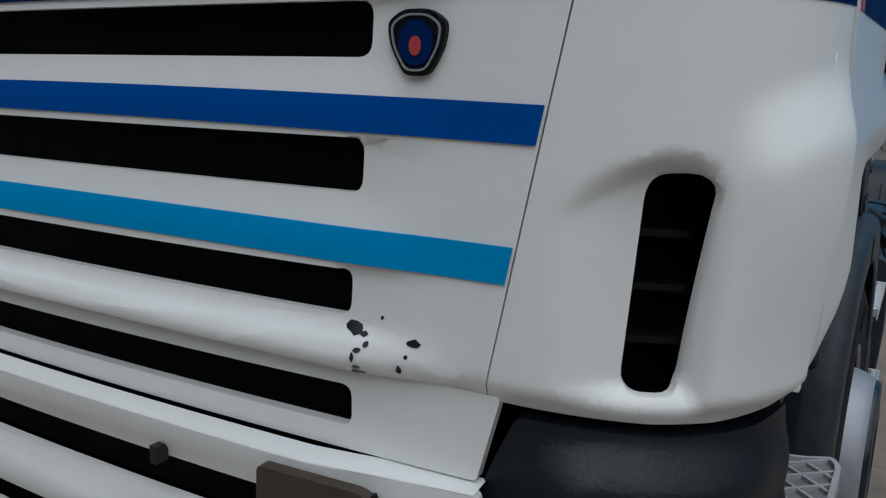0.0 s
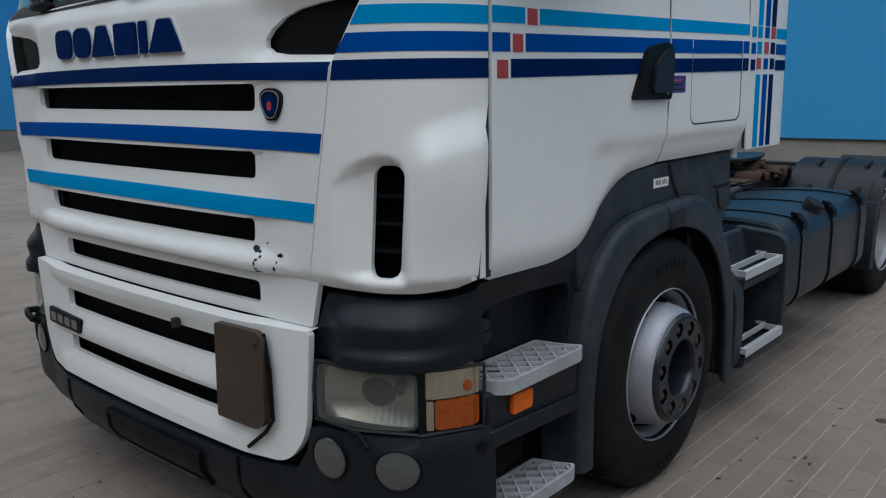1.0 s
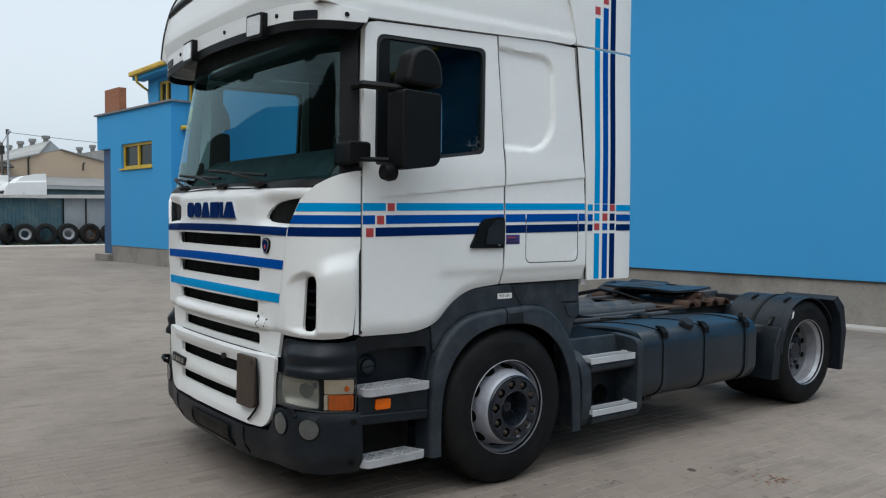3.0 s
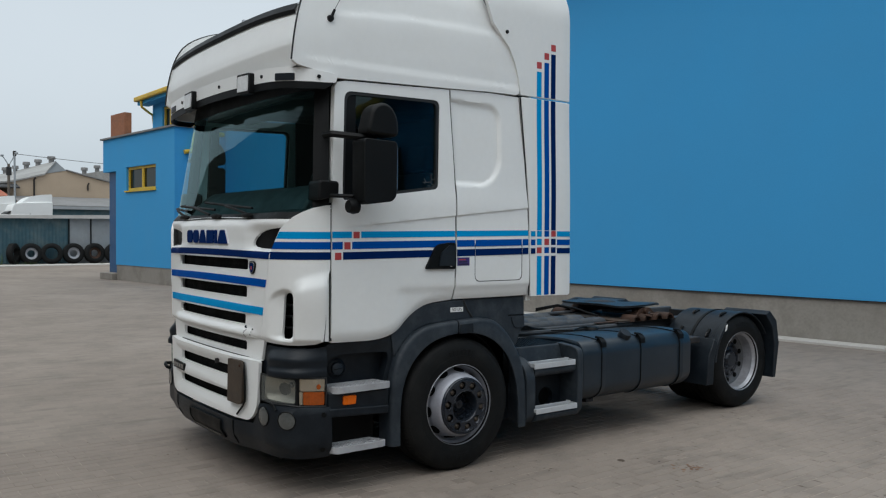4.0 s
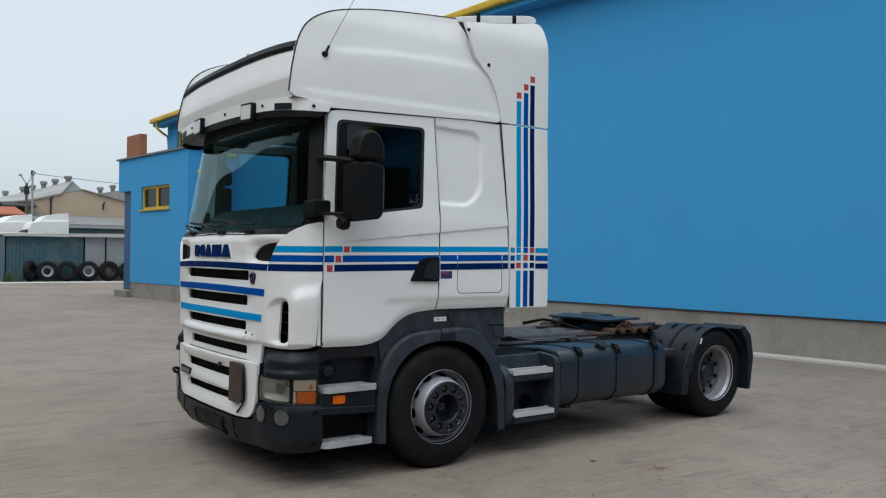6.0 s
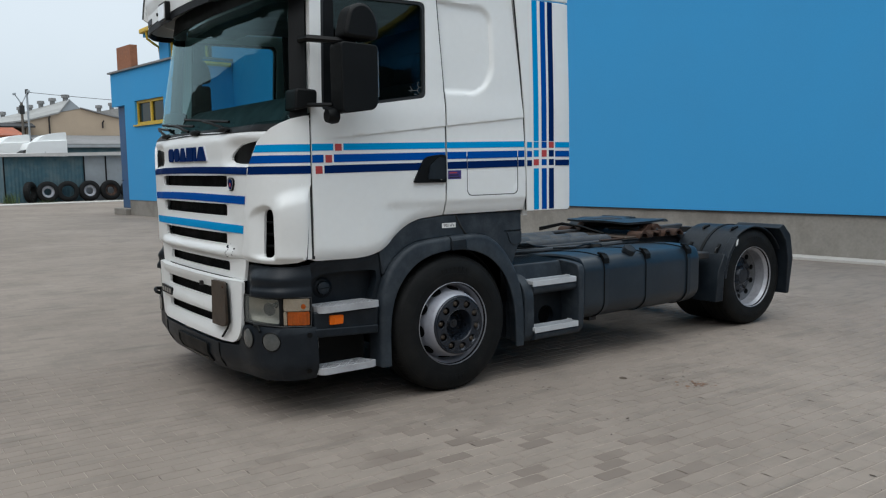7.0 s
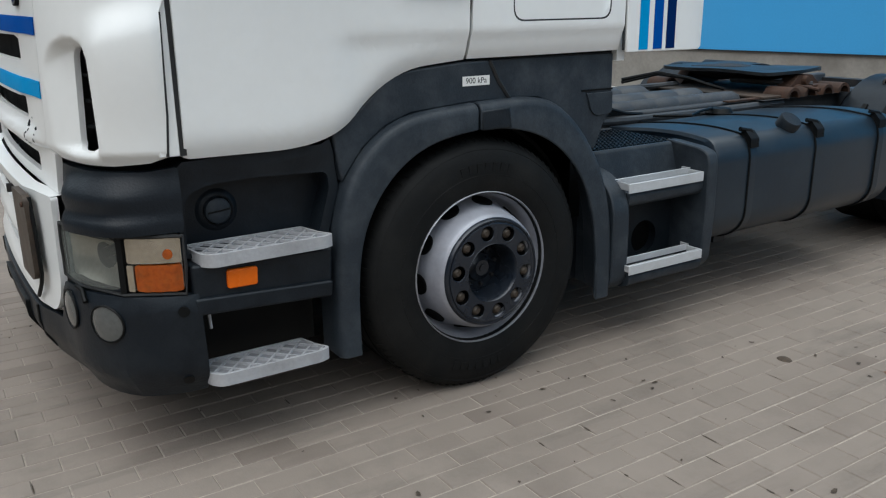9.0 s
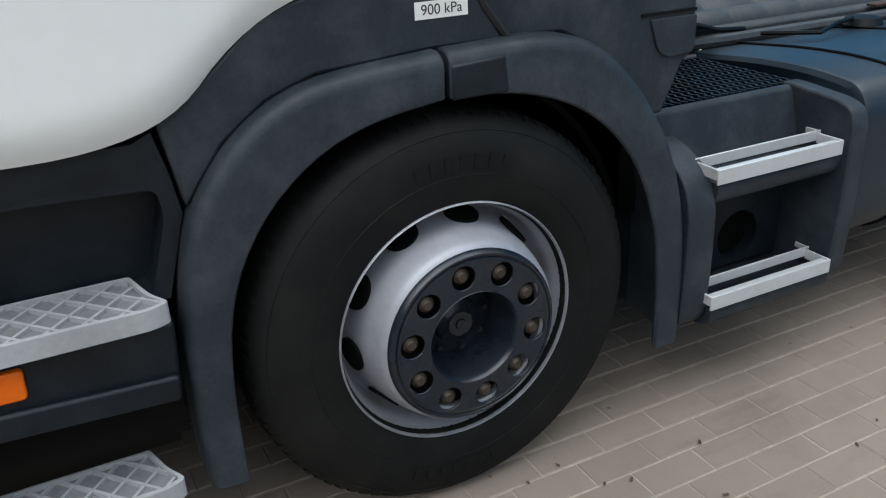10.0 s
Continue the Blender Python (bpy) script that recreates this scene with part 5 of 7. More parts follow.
part("roof_strip", strip([[(a, 3.165, 0.0) for a in cols], [(a, 3.195, 0.016) for a in cols], [(a, 3.240, 0.016) for a in cols], [(a, 3.262, 0.0) for a in cols]], strip_point), BLACK, truck, "black strip across the roof front")
lamp_at = roof_point(interp(3.262, ROOF_Z, range(12)) / 11, 0.2)
part("roof_lamp", boxes((lamp_at[0] - 0.015, lamp_at[0] + 0.015, lamp_at[1] - 0.018, lamp_at[1] + 0.012, lamp_at[2] - 0.008, lamp_at[2] + 0.030)), CHROME, truck, "small roof marker lamp")
part("roof_spoiler", prism(rounded([(0.21, 3.640), (0.55, 3.685), (1.11, 3.775), (1.138, 3.800), (1.11, 3.836), (1.05, 3.838), (0.52, 3.746), (0.28, 3.698), (0.19, 3.665)], [0.01, 0.2, 0.02, 0.015, 0.02, 0.03, 0.2, 0.1, 0.01]), -1.07, 1.07, along_x), WHITE, truck, "white adjustable roof deflector", bevel=0.015)
part("deflector_gap", prism([(0.20, 3.600), (0.55, 3.640), (1.08, 3.735), (1.08, 3.782), (0.55, 3.690), (0.20, 3.645)], -1.06, 1.06, along_x), SEAL, truck, "dark gap under the deflector")
part("roof_rear", boxes((-1.14, 1.14, 0.741, 0.78, 2.82, 3.53)), WHITE, truck)
for y in (0.45, 0.85):
    part("spoiler_foot", boxes((1.06, 1.085, y, y + 0.03, 3.60, 3.70 + 0.12 * y)), BLACK, truck, "small black stud of the deflector")
ant = part("aerial_base", lathe([(0, 0.03), (0.018, 0.028), (0.026, 0.0)], 14, lambda a, b, w: (1.205 + w, -1.06 + a, 3.15 + b), closed=False), BLACK, truck, "black aerial base")
part("aerial", tube([(1.225, -1.06, 3.15), (1.228, -1.035, 3.21)], 0.010), BLACK, ant)
part("whip", tube([(1.228, -1.035, 3.21), (1.235, -0.88, 3.50), (1.225, -0.65, 3.92)], 0.0022, 5), STEEL, ant)


# ---- lower front: grille, bumper, lamps, steps ----
apron_out = [(-0.850, 0.885), (0.850, 0.885), (0.884, 1.020), (0.4, 1.037), (-0.4, 1.037), (-0.884, 1.020)]
apron = part("grille_apron", panel(rounded(apron_out, 0.008), [rect(-0.60, 0.635, 0.925, 0.992, 0.02)], front, 0.02, 0.05, lift=-0.016), WHITE, truck, "white strip with one long slot", bevel=0.003)
part("grille_mesh", panel(rect(-0.7, 0.7, 0.90, 1.01), [], front, 0.004, 0.15, lift=-0.06), MESH, apron, "black grille mesh")
lg_out = rounded([(-0.76, 0.462), (0.76, 0.462), (0.835, 0.56), (0.866, 0.878), (-0.866, 0.878), (-0.835, 0.56)], [0.10, 0.10, 0.08, 0.015, 0.015, 0.08], 6)


def lowgrille(s, z, o):
    a = abs(s)
    bar = 0.018 * (smooth(0.735, 0.66, z) * smooth(0.615, 0.64, z) + smooth(0.56, 0.50, z) + smooth(0.81, 0.85, z)) * (1 - smooth(0.58, 0.72, a))
    return front(s, z, o + bar + 0.028 * (1 - 0.5 * smooth(0.70, 0.86, a)))


lower = part("lower_grille", panel(lg_out, [rect(-0.535, 0.535, 0.732, 0.806, 0.018), rect(-0.535, 0.535, 0.560, 0.628, 0.018)], lowgrille, 0.022, 0.04), WHITE, truck, "white lower grille with two slots", bevel=0.003)
part("top_ledge", strip([[(-0.86 + 1.72 * k / 24, 0.8788, 0.0) for k in range(25)], [(-0.86 + 1.72 * k / 24, 0.8828, -0.05) for k in range(25)]], lowgrille), WHITE, lower, "white ledge along the top of the grille")
for z0, z1 in ((0.72, 0.83), (0.545, 0.645)):
    part("grille_mesh", panel(rect(-0.60, 0.60, z0, z1), [], front, 0.004, 0.15, lift=-0.022), MESH, lower, "black grille mesh")
plate = part("model_badge", panel(rounded([(-0.690, 0.650), (-0.405, 0.648), (-0.395, 0.706), (-0.680, 0.714)], 0.012), [], front, 0.012, 0.06, lift=0.052), BLACK, lower, "dark model badge with raised bars", bevel=0.002)
for k in range(4):
    part("print_bar", panel(rect(-0.662 + 0.064 * k, -0.615 + 0.064 * k, 0.662, 0.696), [], front, 0.004, 0, lift=0.055), FOGLENS, plate)
board = part("tag_board", panel(rounded([(0.502, 0.568), (0.685, 0.566), (0.722, 0.590), (0.725, 0.868), (0.515, 0.866)], [0.01, 0.03, 0.04, 0.035, 0.01]), [], front, 0.022, 0.06, lift=0.070), BROWN, lower, "brown weathered board fixed on the grille", bevel=0.004)
part("board_rim", tube([front(0.715, 0.86, 0.05), front(0.733, 0.75, 0.05), front(0.735, 0.60, 0.05), front(0.70, 0.555, 0.05), front(0.62, 0.49, 0.052)], 0.007), BLACK, board)
part("board_bolt", lathe([(0, 0.008), (0.008, 0.006), (0.01, 0)], 10, lambda a, b, w: (front(0.70, 0, 0.071)[0] + a, front(0.70, 0, 0.071)[1] - w, 0.835 + b), closed=False), RUST, board)
part("clip", boxes((0.270, 0.286, -1.476, -1.45, 0.802, 0.834)), STEEL, lower, "rusty latch clip")

# dark plastic band above the lamps, bumper below
band_out = [(0.838, 0.80), (1.40, 0.80), (1.405, 0.995), (1.3, 0.985), (1.1, 0.985), (0.905, 0.992), (0.875, 0.93), (0.848, 0.86)]


def band(s, z, o):
    bulge = 0.044 * smooth(0.985, 0.905, z) - 0.008 * smooth(0.905, 0.855, z) + 0.020 * smooth(0.862, 0.828, z)
    return front(s, z, o - 0.03 + bulge * smooth(0.88, 1.0, abs(s)) * (1 - 0.7 * smooth(1.17, 1.38, abs(s))))


def bumper_surf(s, z, o):
    tuck = -0.05 * smooth(0.36, 0.25, z) - 0.012 * smooth(0.57, 0.60, z)
    return front(s, z, o + 0.012 + tuck + 0.042 * (1 - smooth(0.50, 0.86, abs(s))))


bump_top = [(1.42, 0.60), (1.2, 0.605), (0.99, 0.603), (0.90, 0.602), (0.848, 0.592), (0.835, 0.52), (0.79, 0.453), (0.60, 0.443), (0.0, 0.443)]
bump_out = [(0, 0.25), (1.2, 0.255), (1.43, 0.265)] + bump_top + [(-u, v) for u, v in bump_top[-2::-1]] + [(-1.43, 0.265), (-1.2, 0.255)]
fogs = [(0.922, 0.520, 0.064), (1.130, 0.516, 0.060)]
bumper = part("bumper", panel(bump_out, [disc(sg * s, z, r * (1.05 if s > 1 else 0.95), r) for s, z, r in fogs for sg in (1, -1)], bumper_surf, 0.03, 0.05), PLASTIC, truck, "dark grey plastic bumper", bevel=0.01)
for sg in (1, -1):
    for s, z, r in fogs:
        part("fog_lamp", panel(disc(sg * s, z, r * (1.04 if s > 1 else 0.94), r * 0.99), [], lambda a, b, o, s=s, z=z: bumper_surf(a, b, o + 0.012 - 2.2 * ((abs(a) - s) ** 2 + (b - z) ** 2)), 0.012, 0.03, lift=0.0), FOGLENS, bumper, "round hazed fog lamp")
        part("lamp_bezel", tube([bumper_surf(sg * s + r * (1.04 if s > 1 else 0.94) * math.cos(a), z + r * 0.99 * math.sin(a), 0.004) for a in [2 * math.pi * k / 32 for k in range(32)]], 0.004, 6, True), BLACK, bumper, "dark rim of the fog lamp")
for s, z in ((1.370, 0.554), (1.364, 0.321), (-1.370, 0.554)):
    part("bumper_bolt", panel(disc(s, z, 0.017, 0.017, 14), [], bumper_surf, 0.008, 0, lift=0.005), BLACK, bumper, "recessed bumper bolt")
hook = [front(-1.00, 0.628, 0.0), front(-0.99, 0.632, 0.045), front(-0.93, 0.630, 0.055), front(-0.90, 0.615, 0.05), front(-0.90, 0.60, 0.02)]
part("tow_bracket", tube(hook, 0.014), BLACK, bumper, "small black bracket over the fog lamp")
for s in (-0.56, 0.56):
    part("bumper_seam", tube([bumper_surf(s, z, 0.002) for z in (0.44, 0.38, 0.32, 0.27)], 0.005, 6), BLACK, bumper, "dark seam")
numberplate = part("plate_holder", panel(rect(-0.22, 0.38, 0.272, 0.408, 0.01), [], bumper_surf, 0.02, 0.04, lift=0.010), BLACK, bumper, "empty black plate holder", bevel=0.003)
part("plate_rim", panel(rect(-0.22, 0.38, 0.272, 0.410, 0.01), [rect(-0.205, 0.365, 0.294, 0.396, 0.004)], bumper_surf, 0.008, 0.04, lift=0.016), BLACK, numberplate, "black frame of the holder", bevel=0.002)
for k in range(14):
    u = -0.16 + 0.034 * k
    part("print_bar", panel(rect(u, u + (0.012 if k in (4, 8) else 0.024), 0.278, 0.288), [], bumper_surf, 0.001, 0, lift=0.0172), FOGLENS, numberplate, "small pale print")
for mir in (False, True):
    bd = part("corner_band", panel(rounded(band_out, 0.015), [], band, 0.03, 0.014, mirror=mir), PLASTIC, truck, "dark grey plastic band over the headlamp", bevel=0.008)
    hl = part("headlamp", panel(rounded([(0.845, 0.615), (1.395, 0.600), (1.395, 0.795), (0.86, 0.80)], 0.015), [], front, 0.02, 0.05, lift=-0.075, mirror=mir), BLACK, truck, "wide headlamp with clouded lens and amber indicator")
    part("reflector", panel(rect(0.864, 1.187, 0.620, 0.792, 0.02), [], lambda s, z, o: front(s, z, o - 0.024 - 0.060 * max(0.0, 1 - ((abs(s) - 1.045) / 0.17) ** 2 - ((z - 0.705) / 0.11) ** 2) + 0.0005 * math.sin(260 * abs(s)) * smooth(1.0, 1.06, abs(s)) * smooth(0.74, 0.68, z)), 0.004, 0.006, mirror=mir), LAMPBACK, hl, "dull mirror reflector")
    part("lamp_bezel", panel(rect(0.860, 1.190, 0.618, 0.795, 0.02), [rounded([(0.876, 0.631), (1.178, 0.625), (1.178, 0.779), (0.880, 0.786)], 0.014)], front, 0.018, 0.03, lift=-0.014, mirror=mir), PLASTIC, hl, "dark inner frame of the lamp")
    q1 = -1 if mir else 1
    b0, b1 = front(1.135, 0.742, -0.055), front(1.135, 0.738, -0.016)
    part("lamp_bulb", tube([(q1 * b0[0], b0[1], b0[2]), (q1 * b1[0], b1[1], b1[2])], 0.017, 12), BLACK, hl, "dark bulb shield")
    part("indicator_back", panel(rect(1.208, 1.384, 0.614, 0.789, 0.01), [], front, 0.01, 0.04, lift=-0.040, mirror=mir), LAMPBACK, hl)
    part("indicator_amber", panel(rounded([(1.236, 0.620), (1.379, 0.615), (1.380, 0.700), (1.236, 0.704)], 0.010), [], lambda s, z, o: front(s, z, o + 0.0022 * math.sin(150 * s)), 0.02, 0.008, lift=-0.010, mirror=mir), INDICATOR, hl, "amber indicator lens", bevel=0.006)
    part("indicator_amber", panel(disc(1.340, 0.735, 0.015, 0.016, 18), [], front, 0.008, 0.02, lift=-0.0088, mirror=mir), INDICATOR, hl)
    part("indicator_clear", panel(rounded([(1.211, 0.709), (1.380, 0.706), (1.382, 0.784), (1.211, 0.787)], 0.008), [], lambda s, z, o: front(s, z, o + 0.0012 * math.sin(210 * abs(s))), 0.006, 0.006, lift=-0.012, mirror=mir), WARMCLEAR, hl, "clear sidelight segment with fluting")
    part("indicator_edge", panel(rounded([(1.211, 0.622), (1.232, 0.621), (1.232, 0.704), (1.211, 0.705)], 0.004), [], front, 0.02, 0, lift=-0.006, mirror=mir), WARMCLEAR, hl)
    lens = part("lens", panel(rounded([(0.862, 0.622), (1.19, 0.627), (1.19, 0.79), (0.872, 0.792)], 0.03), [], front, 0.0, 0.05, lift=-0.002, mirror=mir), LENS, hl, "hazed clear lens")
    lens.visible_shadow = False
    part("lens_gasket", tube([front((-1 if mir else 1) * s, z, 0.0) for s, z in ((0.864, 0.622), (1.0, 0.616), (1.2, 0.612), (1.385, 0.607), (1.39, 0.70), (1.39, 0.79), (1.2, 0.795), (1.0, 0.797), (0.872, 0.797), (0.862, 0.71))], 0.006, 6, True), SEAL, hl, "dark gasket round the lamp")
    part("lamp_divider", panel(rect(1.188, 1.207, 0.61, 0.797), [], front, 0.04, 0, lift=0.002, mirror=mir), BLACK, hl)
    part("trim_chip", tube([bumper_surf(s * (-1 if mir else 1), z, 0.006) for s, z in ((0.985, 0.612), (1.02, 0.605), (1.05, 0.575))], 0.008), BLACK, bumper)

def within(poly, u, v):
    """Whether (u, v) lies inside a closed outline."""
    inside = False
    for (ua, va), (ub, vb) in zip(poly, poly[1:] + poly[:1]):
        if (va > v) != (vb > v) and u < ua + (v - va) / (vb - va) * (ub - ua):
            inside = not inside
    return inside


# wheel arch cladding: polygons in (y, z), drawn across x
def arc(cy, cz, r, a0, a1, n=12):
    return [(cy + r * math.cos(radians(a0 + (a1 - a0) * i / n)), cz + r * math.sin(radians(a0 + (a1 - a0) * i / n))) for i in range(n + 1)]


outer = [(-0.600, 0.26), (-0.602, 0.50), (-0.590, 0.72), (-0.545, 0.88), (-0.46, 0.99), (-0.37, 1.055), (-0.27, 1.09), (-0.02, 1.108)]
inner = [(-0.522, 0.26), (-0.525, 0.50), (-0.500, 0.69), (-0.425, 0.835), (-0.31, 0.94), (-0.18, 0.993), (-0.02, 1.012)]


def soften(pts, times=2):
    """A line of points with its corners cut, ends kept."""
    for _ in range(times):
        mid = []
        for a, b in zip(pts, pts[1:]):
            mid += [(0.75 * a[0] + 0.25 * b[0], 0.75 * a[1] + 0.25 * b[1]), (0.25 * a[0] + 0.75 * b[0], 0.25 * a[1] + 0.75 * b[1])]
        pts = [pts[0]] + mid[1:-1] + [pts[-1]]
    return pts


def arch_piece(out, inn, q):
    """One half of the wheel arch, its outer rim sloped off in a broad chamfer."""
    bm = bmesh.new()
    rings = []
    out, inn = soften(out), soften(inn)
    for x, cut, thin in ((1.10, 0.0, 0.75), (1.19, 0.0, 0.6), (1.232, 0.0, 0.12), (1.246, 0.005, 0.03), (1.257, 0.016, 0.0), (1.262, 0.034, 0.0)):
        row = []
        for y, z in out:
            d = Vector((0.0 - y, min(z, 0.60) - z)).normalized() * cut
            row.append((y + d.x, z + d.y))
        low = [(y + thin * (out[min(len(out) - 1, i * len(out) // len(inn))][0] - y), z + thin * (out[min(len(out) - 1, i * len(out) // len(inn))][1] - z)) for i, (y, z) in enumerate(inn)]
        rings.append([bm.verts.new((q * x, y, z)) for y, z in row + low[::-1]])
    k = len(rings[0])
    for a, b in zip(rings, rings[1:]):
        for i in range(k):
            bm.faces.new((a[i], a[(i + 1) % k], b[(i + 1) % k], b[i]))
    bm.faces.new(rings[0])
    bm.faces.new(rings[-1])
    bmesh.ops.recalc_face_normals(bm, faces=bm.faces[:])
    return bm


for mir in (False, True):
    q = -1 if mir else 1
    part("arch_front", arch_piece(outer, inner, q), SKYDUSTPLASTIC, truck, "grey plastic wheel arch, front half", bevel=0.008)
    outer2 = [(-0.008, 1.108), (0.16, 1.115), (0.30, 1.105), (0.40, 1.055), (0.50, 0.955), (0.60, 0.80), (0.655, 0.62), (0.672, 0.44), (0.668, 0.24)]
    inner2 = [(-0.008, 1.010), (0.12, 1.008), (0.26, 0.972), (0.38, 0.90), (0.48, 0.785), (0.545, 0.63), (0.575, 0.46), (0.578, 0.24)]
    part("arch_rear", arch_piece(outer2, inner2, q), SKYDUSTPLASTIC, truck, "grey plastic wheel arch, rear half", bevel=0.008)
    part("arch_strap", prism([(-0.006, 1.080), (0.12, 1.086), (0.128, 1.008), (-0.006, 1.008)], q * 1.2, q * 1.265, along_x), PLASTIC, truck, "fixing tab across the arch", bevel=0.006)
    # inner arch liner
    liner = arc(0.0, 0.485, 0.56, 190, -10, 20)
    liner_in = arc(0.0, 0.485, 0.545, -10, 190, 20)
    part("arch_liner", prism(liner + liner_in, q * 0.62, q * 1.11, along_x), BLACK, truck)
    # dark side panel between door and arch
    sp = [(-0.575, 1.05), (-0.47, 1.118), (-0.38, 1.198), (-0.34, 1.22), (-0.27, 1.235), (-0.05, 1.252), (0.06, 1.253), (0.15, 1.105), (-0.02, 1.105), (-0.27, 1.087), (-0.37, 1.052), (-0.46, 0.987), (-0.545, 0.877)]
    part("arch_top_panel", prism(sp, q * 1.10, q * 1.212, along_x), SKYDUSTPLASTIC, truck, "grey plastic panel over the wheel arch", bevel=0.008)
    sp2 = [(0.068, 1.253), (0.685, 1.253), (0.687, 1.03), (0.675, 1.005), (0.655, 0.99), (0.60, 0.87), (0.55, 0.88), (0.5, 0.95), (0.40, 1.05), (0.30, 1.10), (0.158, 1.105)]
    part("arch_back_panel", prism(sp2, q * 1.08, q * 1.196, along_x), SKYDUSTPLASTIC, truck, "grey plastic panel behind the wheel arch", bevel=0.008)
    part("panel_seam", tube([(q * 1.211, 0.064, 1.25), (q * 1.212, 0.10, 1.18), (q * 1.212, 0.154, 1.108)], 0.009, 6), SEAL, truck, "black gap between the arch panels")
    part("panel_rib", boxes(tuple(sorted((q * 1.19, q * 1.2005))) + (0.52, 0.684, 1.108, 1.115)), BLACK, truck)
    part("corner_facet", prism(rounded([(0.545, 1.10), (0.683, 1.10), (0.683, 1.012), (0.60, 1.008), (0.572, 1.025)], [0.004, 0.004, 0.02, 0.03, 0.03]), q * 1.19, q * 1.203, along_x), SKYDUSTPLASTIC, truck, "raised lower corner of the panel", bevel=0.004)
    # front step well: shell behind, steps before it
    part("step_well", boxes(tuple(sorted((q * 0.99, q * 1.02))) + (-1.10, -0.60, 0.27, 1.0), tuple(sorted((q * 1.02, q * 1.20))) + (-1.10, -1.075, 0.27, 0.6)), BLACK, truck)
    cap_panel = part("upper_step_panel", boxes(tuple(sorted((q * 1.021, q * 1.104))) + (-1.088, -0.57, 0.69, 1.0)), PLASTIC, truck, "dark recessed panel with a round cap", bevel=0.006)
    frame_out = [(-1.094, 0.700), (-0.602, 0.695), (-0.552, 0.862), (-0.562, 0.935), (-0.585, 1.030), (-0.620, 1.014), (-1.07, 1.006), (-1.094, 0.985)]
    frame_in = rounded([(-1.076, 0.715), (-0.632, 0.712), (-0.585, 0.862), (-0.592, 0.918), (-0.835, 0.930), (-0.99, 0.924), (-1.052, 0.905), (-1.072, 0.868)], [0.01, 0.01, 0.03, 0.02, 0.05, 0.05, 0.03, 0.03])
    part("pocket_frame", panel(frame_out, [frame_in], lambda y, z, o, q=q: (q * (1.212 + o - 0.020 * smooth(0.99, 0.93, z)), y, z), 0.105, 0.05), PLASTIC, cap_panel, "moulded frame of the pocket", bevel=0.006)
    part("cap_boss", lathe([(0.048, 0.012), (0.055, 0.011), (0.062, 0.005), (0.070, 0.0), (0.05, -0.004)], 32, lambda a, b, w, q=q: (q * (1.104 + w), -0.948 + a, 0.822 + b)), PLASTIC, cap_panel, "round moulded boss")
    part("cap_seat", lathe([(0, 0.0), (0.052, 0.0), (0.052, 0.012)], 28, lambda a, b, w, q=q: (q * (1.1055 + w), -0.948 + a, 0.822 + b), closed=False), BLACK, cap_panel, "dark seat of the cap")
    part("round_cap", lathe([(0, 0.030), (0.034, 0.030), (0.042, 0.024), (0.044, 0.002), (0.0, 0.002)], 28, lambda a, b, w, q=q: (q * (1.104 + w), -0.948 + a, 0.822 + b), closed=False), SKYDUSTPLASTIC, cap_panel, "round slotted cap")
    part("cap_slot", prism([(-0.985, 0.816), (-0.911, 0.823), (-0.911, 0.829), (-0.985, 0.822)], q * 1.130, q * 1.1348, along_x), BLACK, cap_panel)
    mid = rounded([(-1.085, 0.545), (-0.62, 0.525), (-0.61, 0.672), (-1.085, 0.69)], 0.012)
    mp = part("step_riser", prism(mid, q * 1.05, q * 1.248, along_x), PLASTIC, truck, "grey plastic riser with an orange side marker", bevel=0.012)
    part("riser_ledge", prism(rounded([(-1.085, 0.53), (-0.625, 0.505), (-0.62, 0.56), (-1.085, 0.585)], 0.01), q * 1.06, q * 1.262, along_x), PLASTIC, mp, "", bevel=0.010)
    part("side_marker", prism(rounded([(-0.980, 0.600), (-0.882, 0.598), (-0.879, 0.658), (-0.978, 0.662)], 0.01), q * 1.24, q * 1.262, along_x), AMBER, mp, "orange side marker lamp", bevel=0.004)
    part("pin", tube([(q * 1.15, -1.02, 0.53), (q * 1.15, -1.015, 0.44)], 0.006), ALU, mp)
    for z, y0, y1, x0 in ((0.725, -1.075, -0.605, 1.115), (0.328, -1.08, -0.640, 1.135)):
        out2d = rounded([(x0, y0), (1.255, y0 + 0.02), (1.285, y0 + 0.05), (1.285, y1 - 0.045), (1.266, y1 - 0.008), (1.215, y1 - 0.036), (x0, y1 - 0.060)], [0.01, 0.03, 0.03, 0.02, 0.014, 0.02, 0.01])
        out2d = [(q * a, b) for a, b in out2d]
        inner2d = rounded([(x0 + 0.008, y0 + 0.008), (1.248, y0 + 0.028), (1.274, y0 + 0.056), (1.274, y1 - 0.050), (1.260, y1 - 0.020), (1.213, y1 - 0.045), (x0 + 0.008, y1 - 0.068)], [0.02, 0.02, 0.02, 0.015, 0.01, 0.015, 0.01])
        bound = list(inner2d)
        inner2d = [(q * a, b) for a, b in inner2d]
        st = part("step", panel(out2d, [inner2d], lambda u, v, o, z=z: (u, v, z + o), 0.042, 0), STEPGREY, truck, "light grey step with a diamond grid", bevel=0.005)
        # diamond grid, clipped to the step's tread
        ribs = bmesh.new()
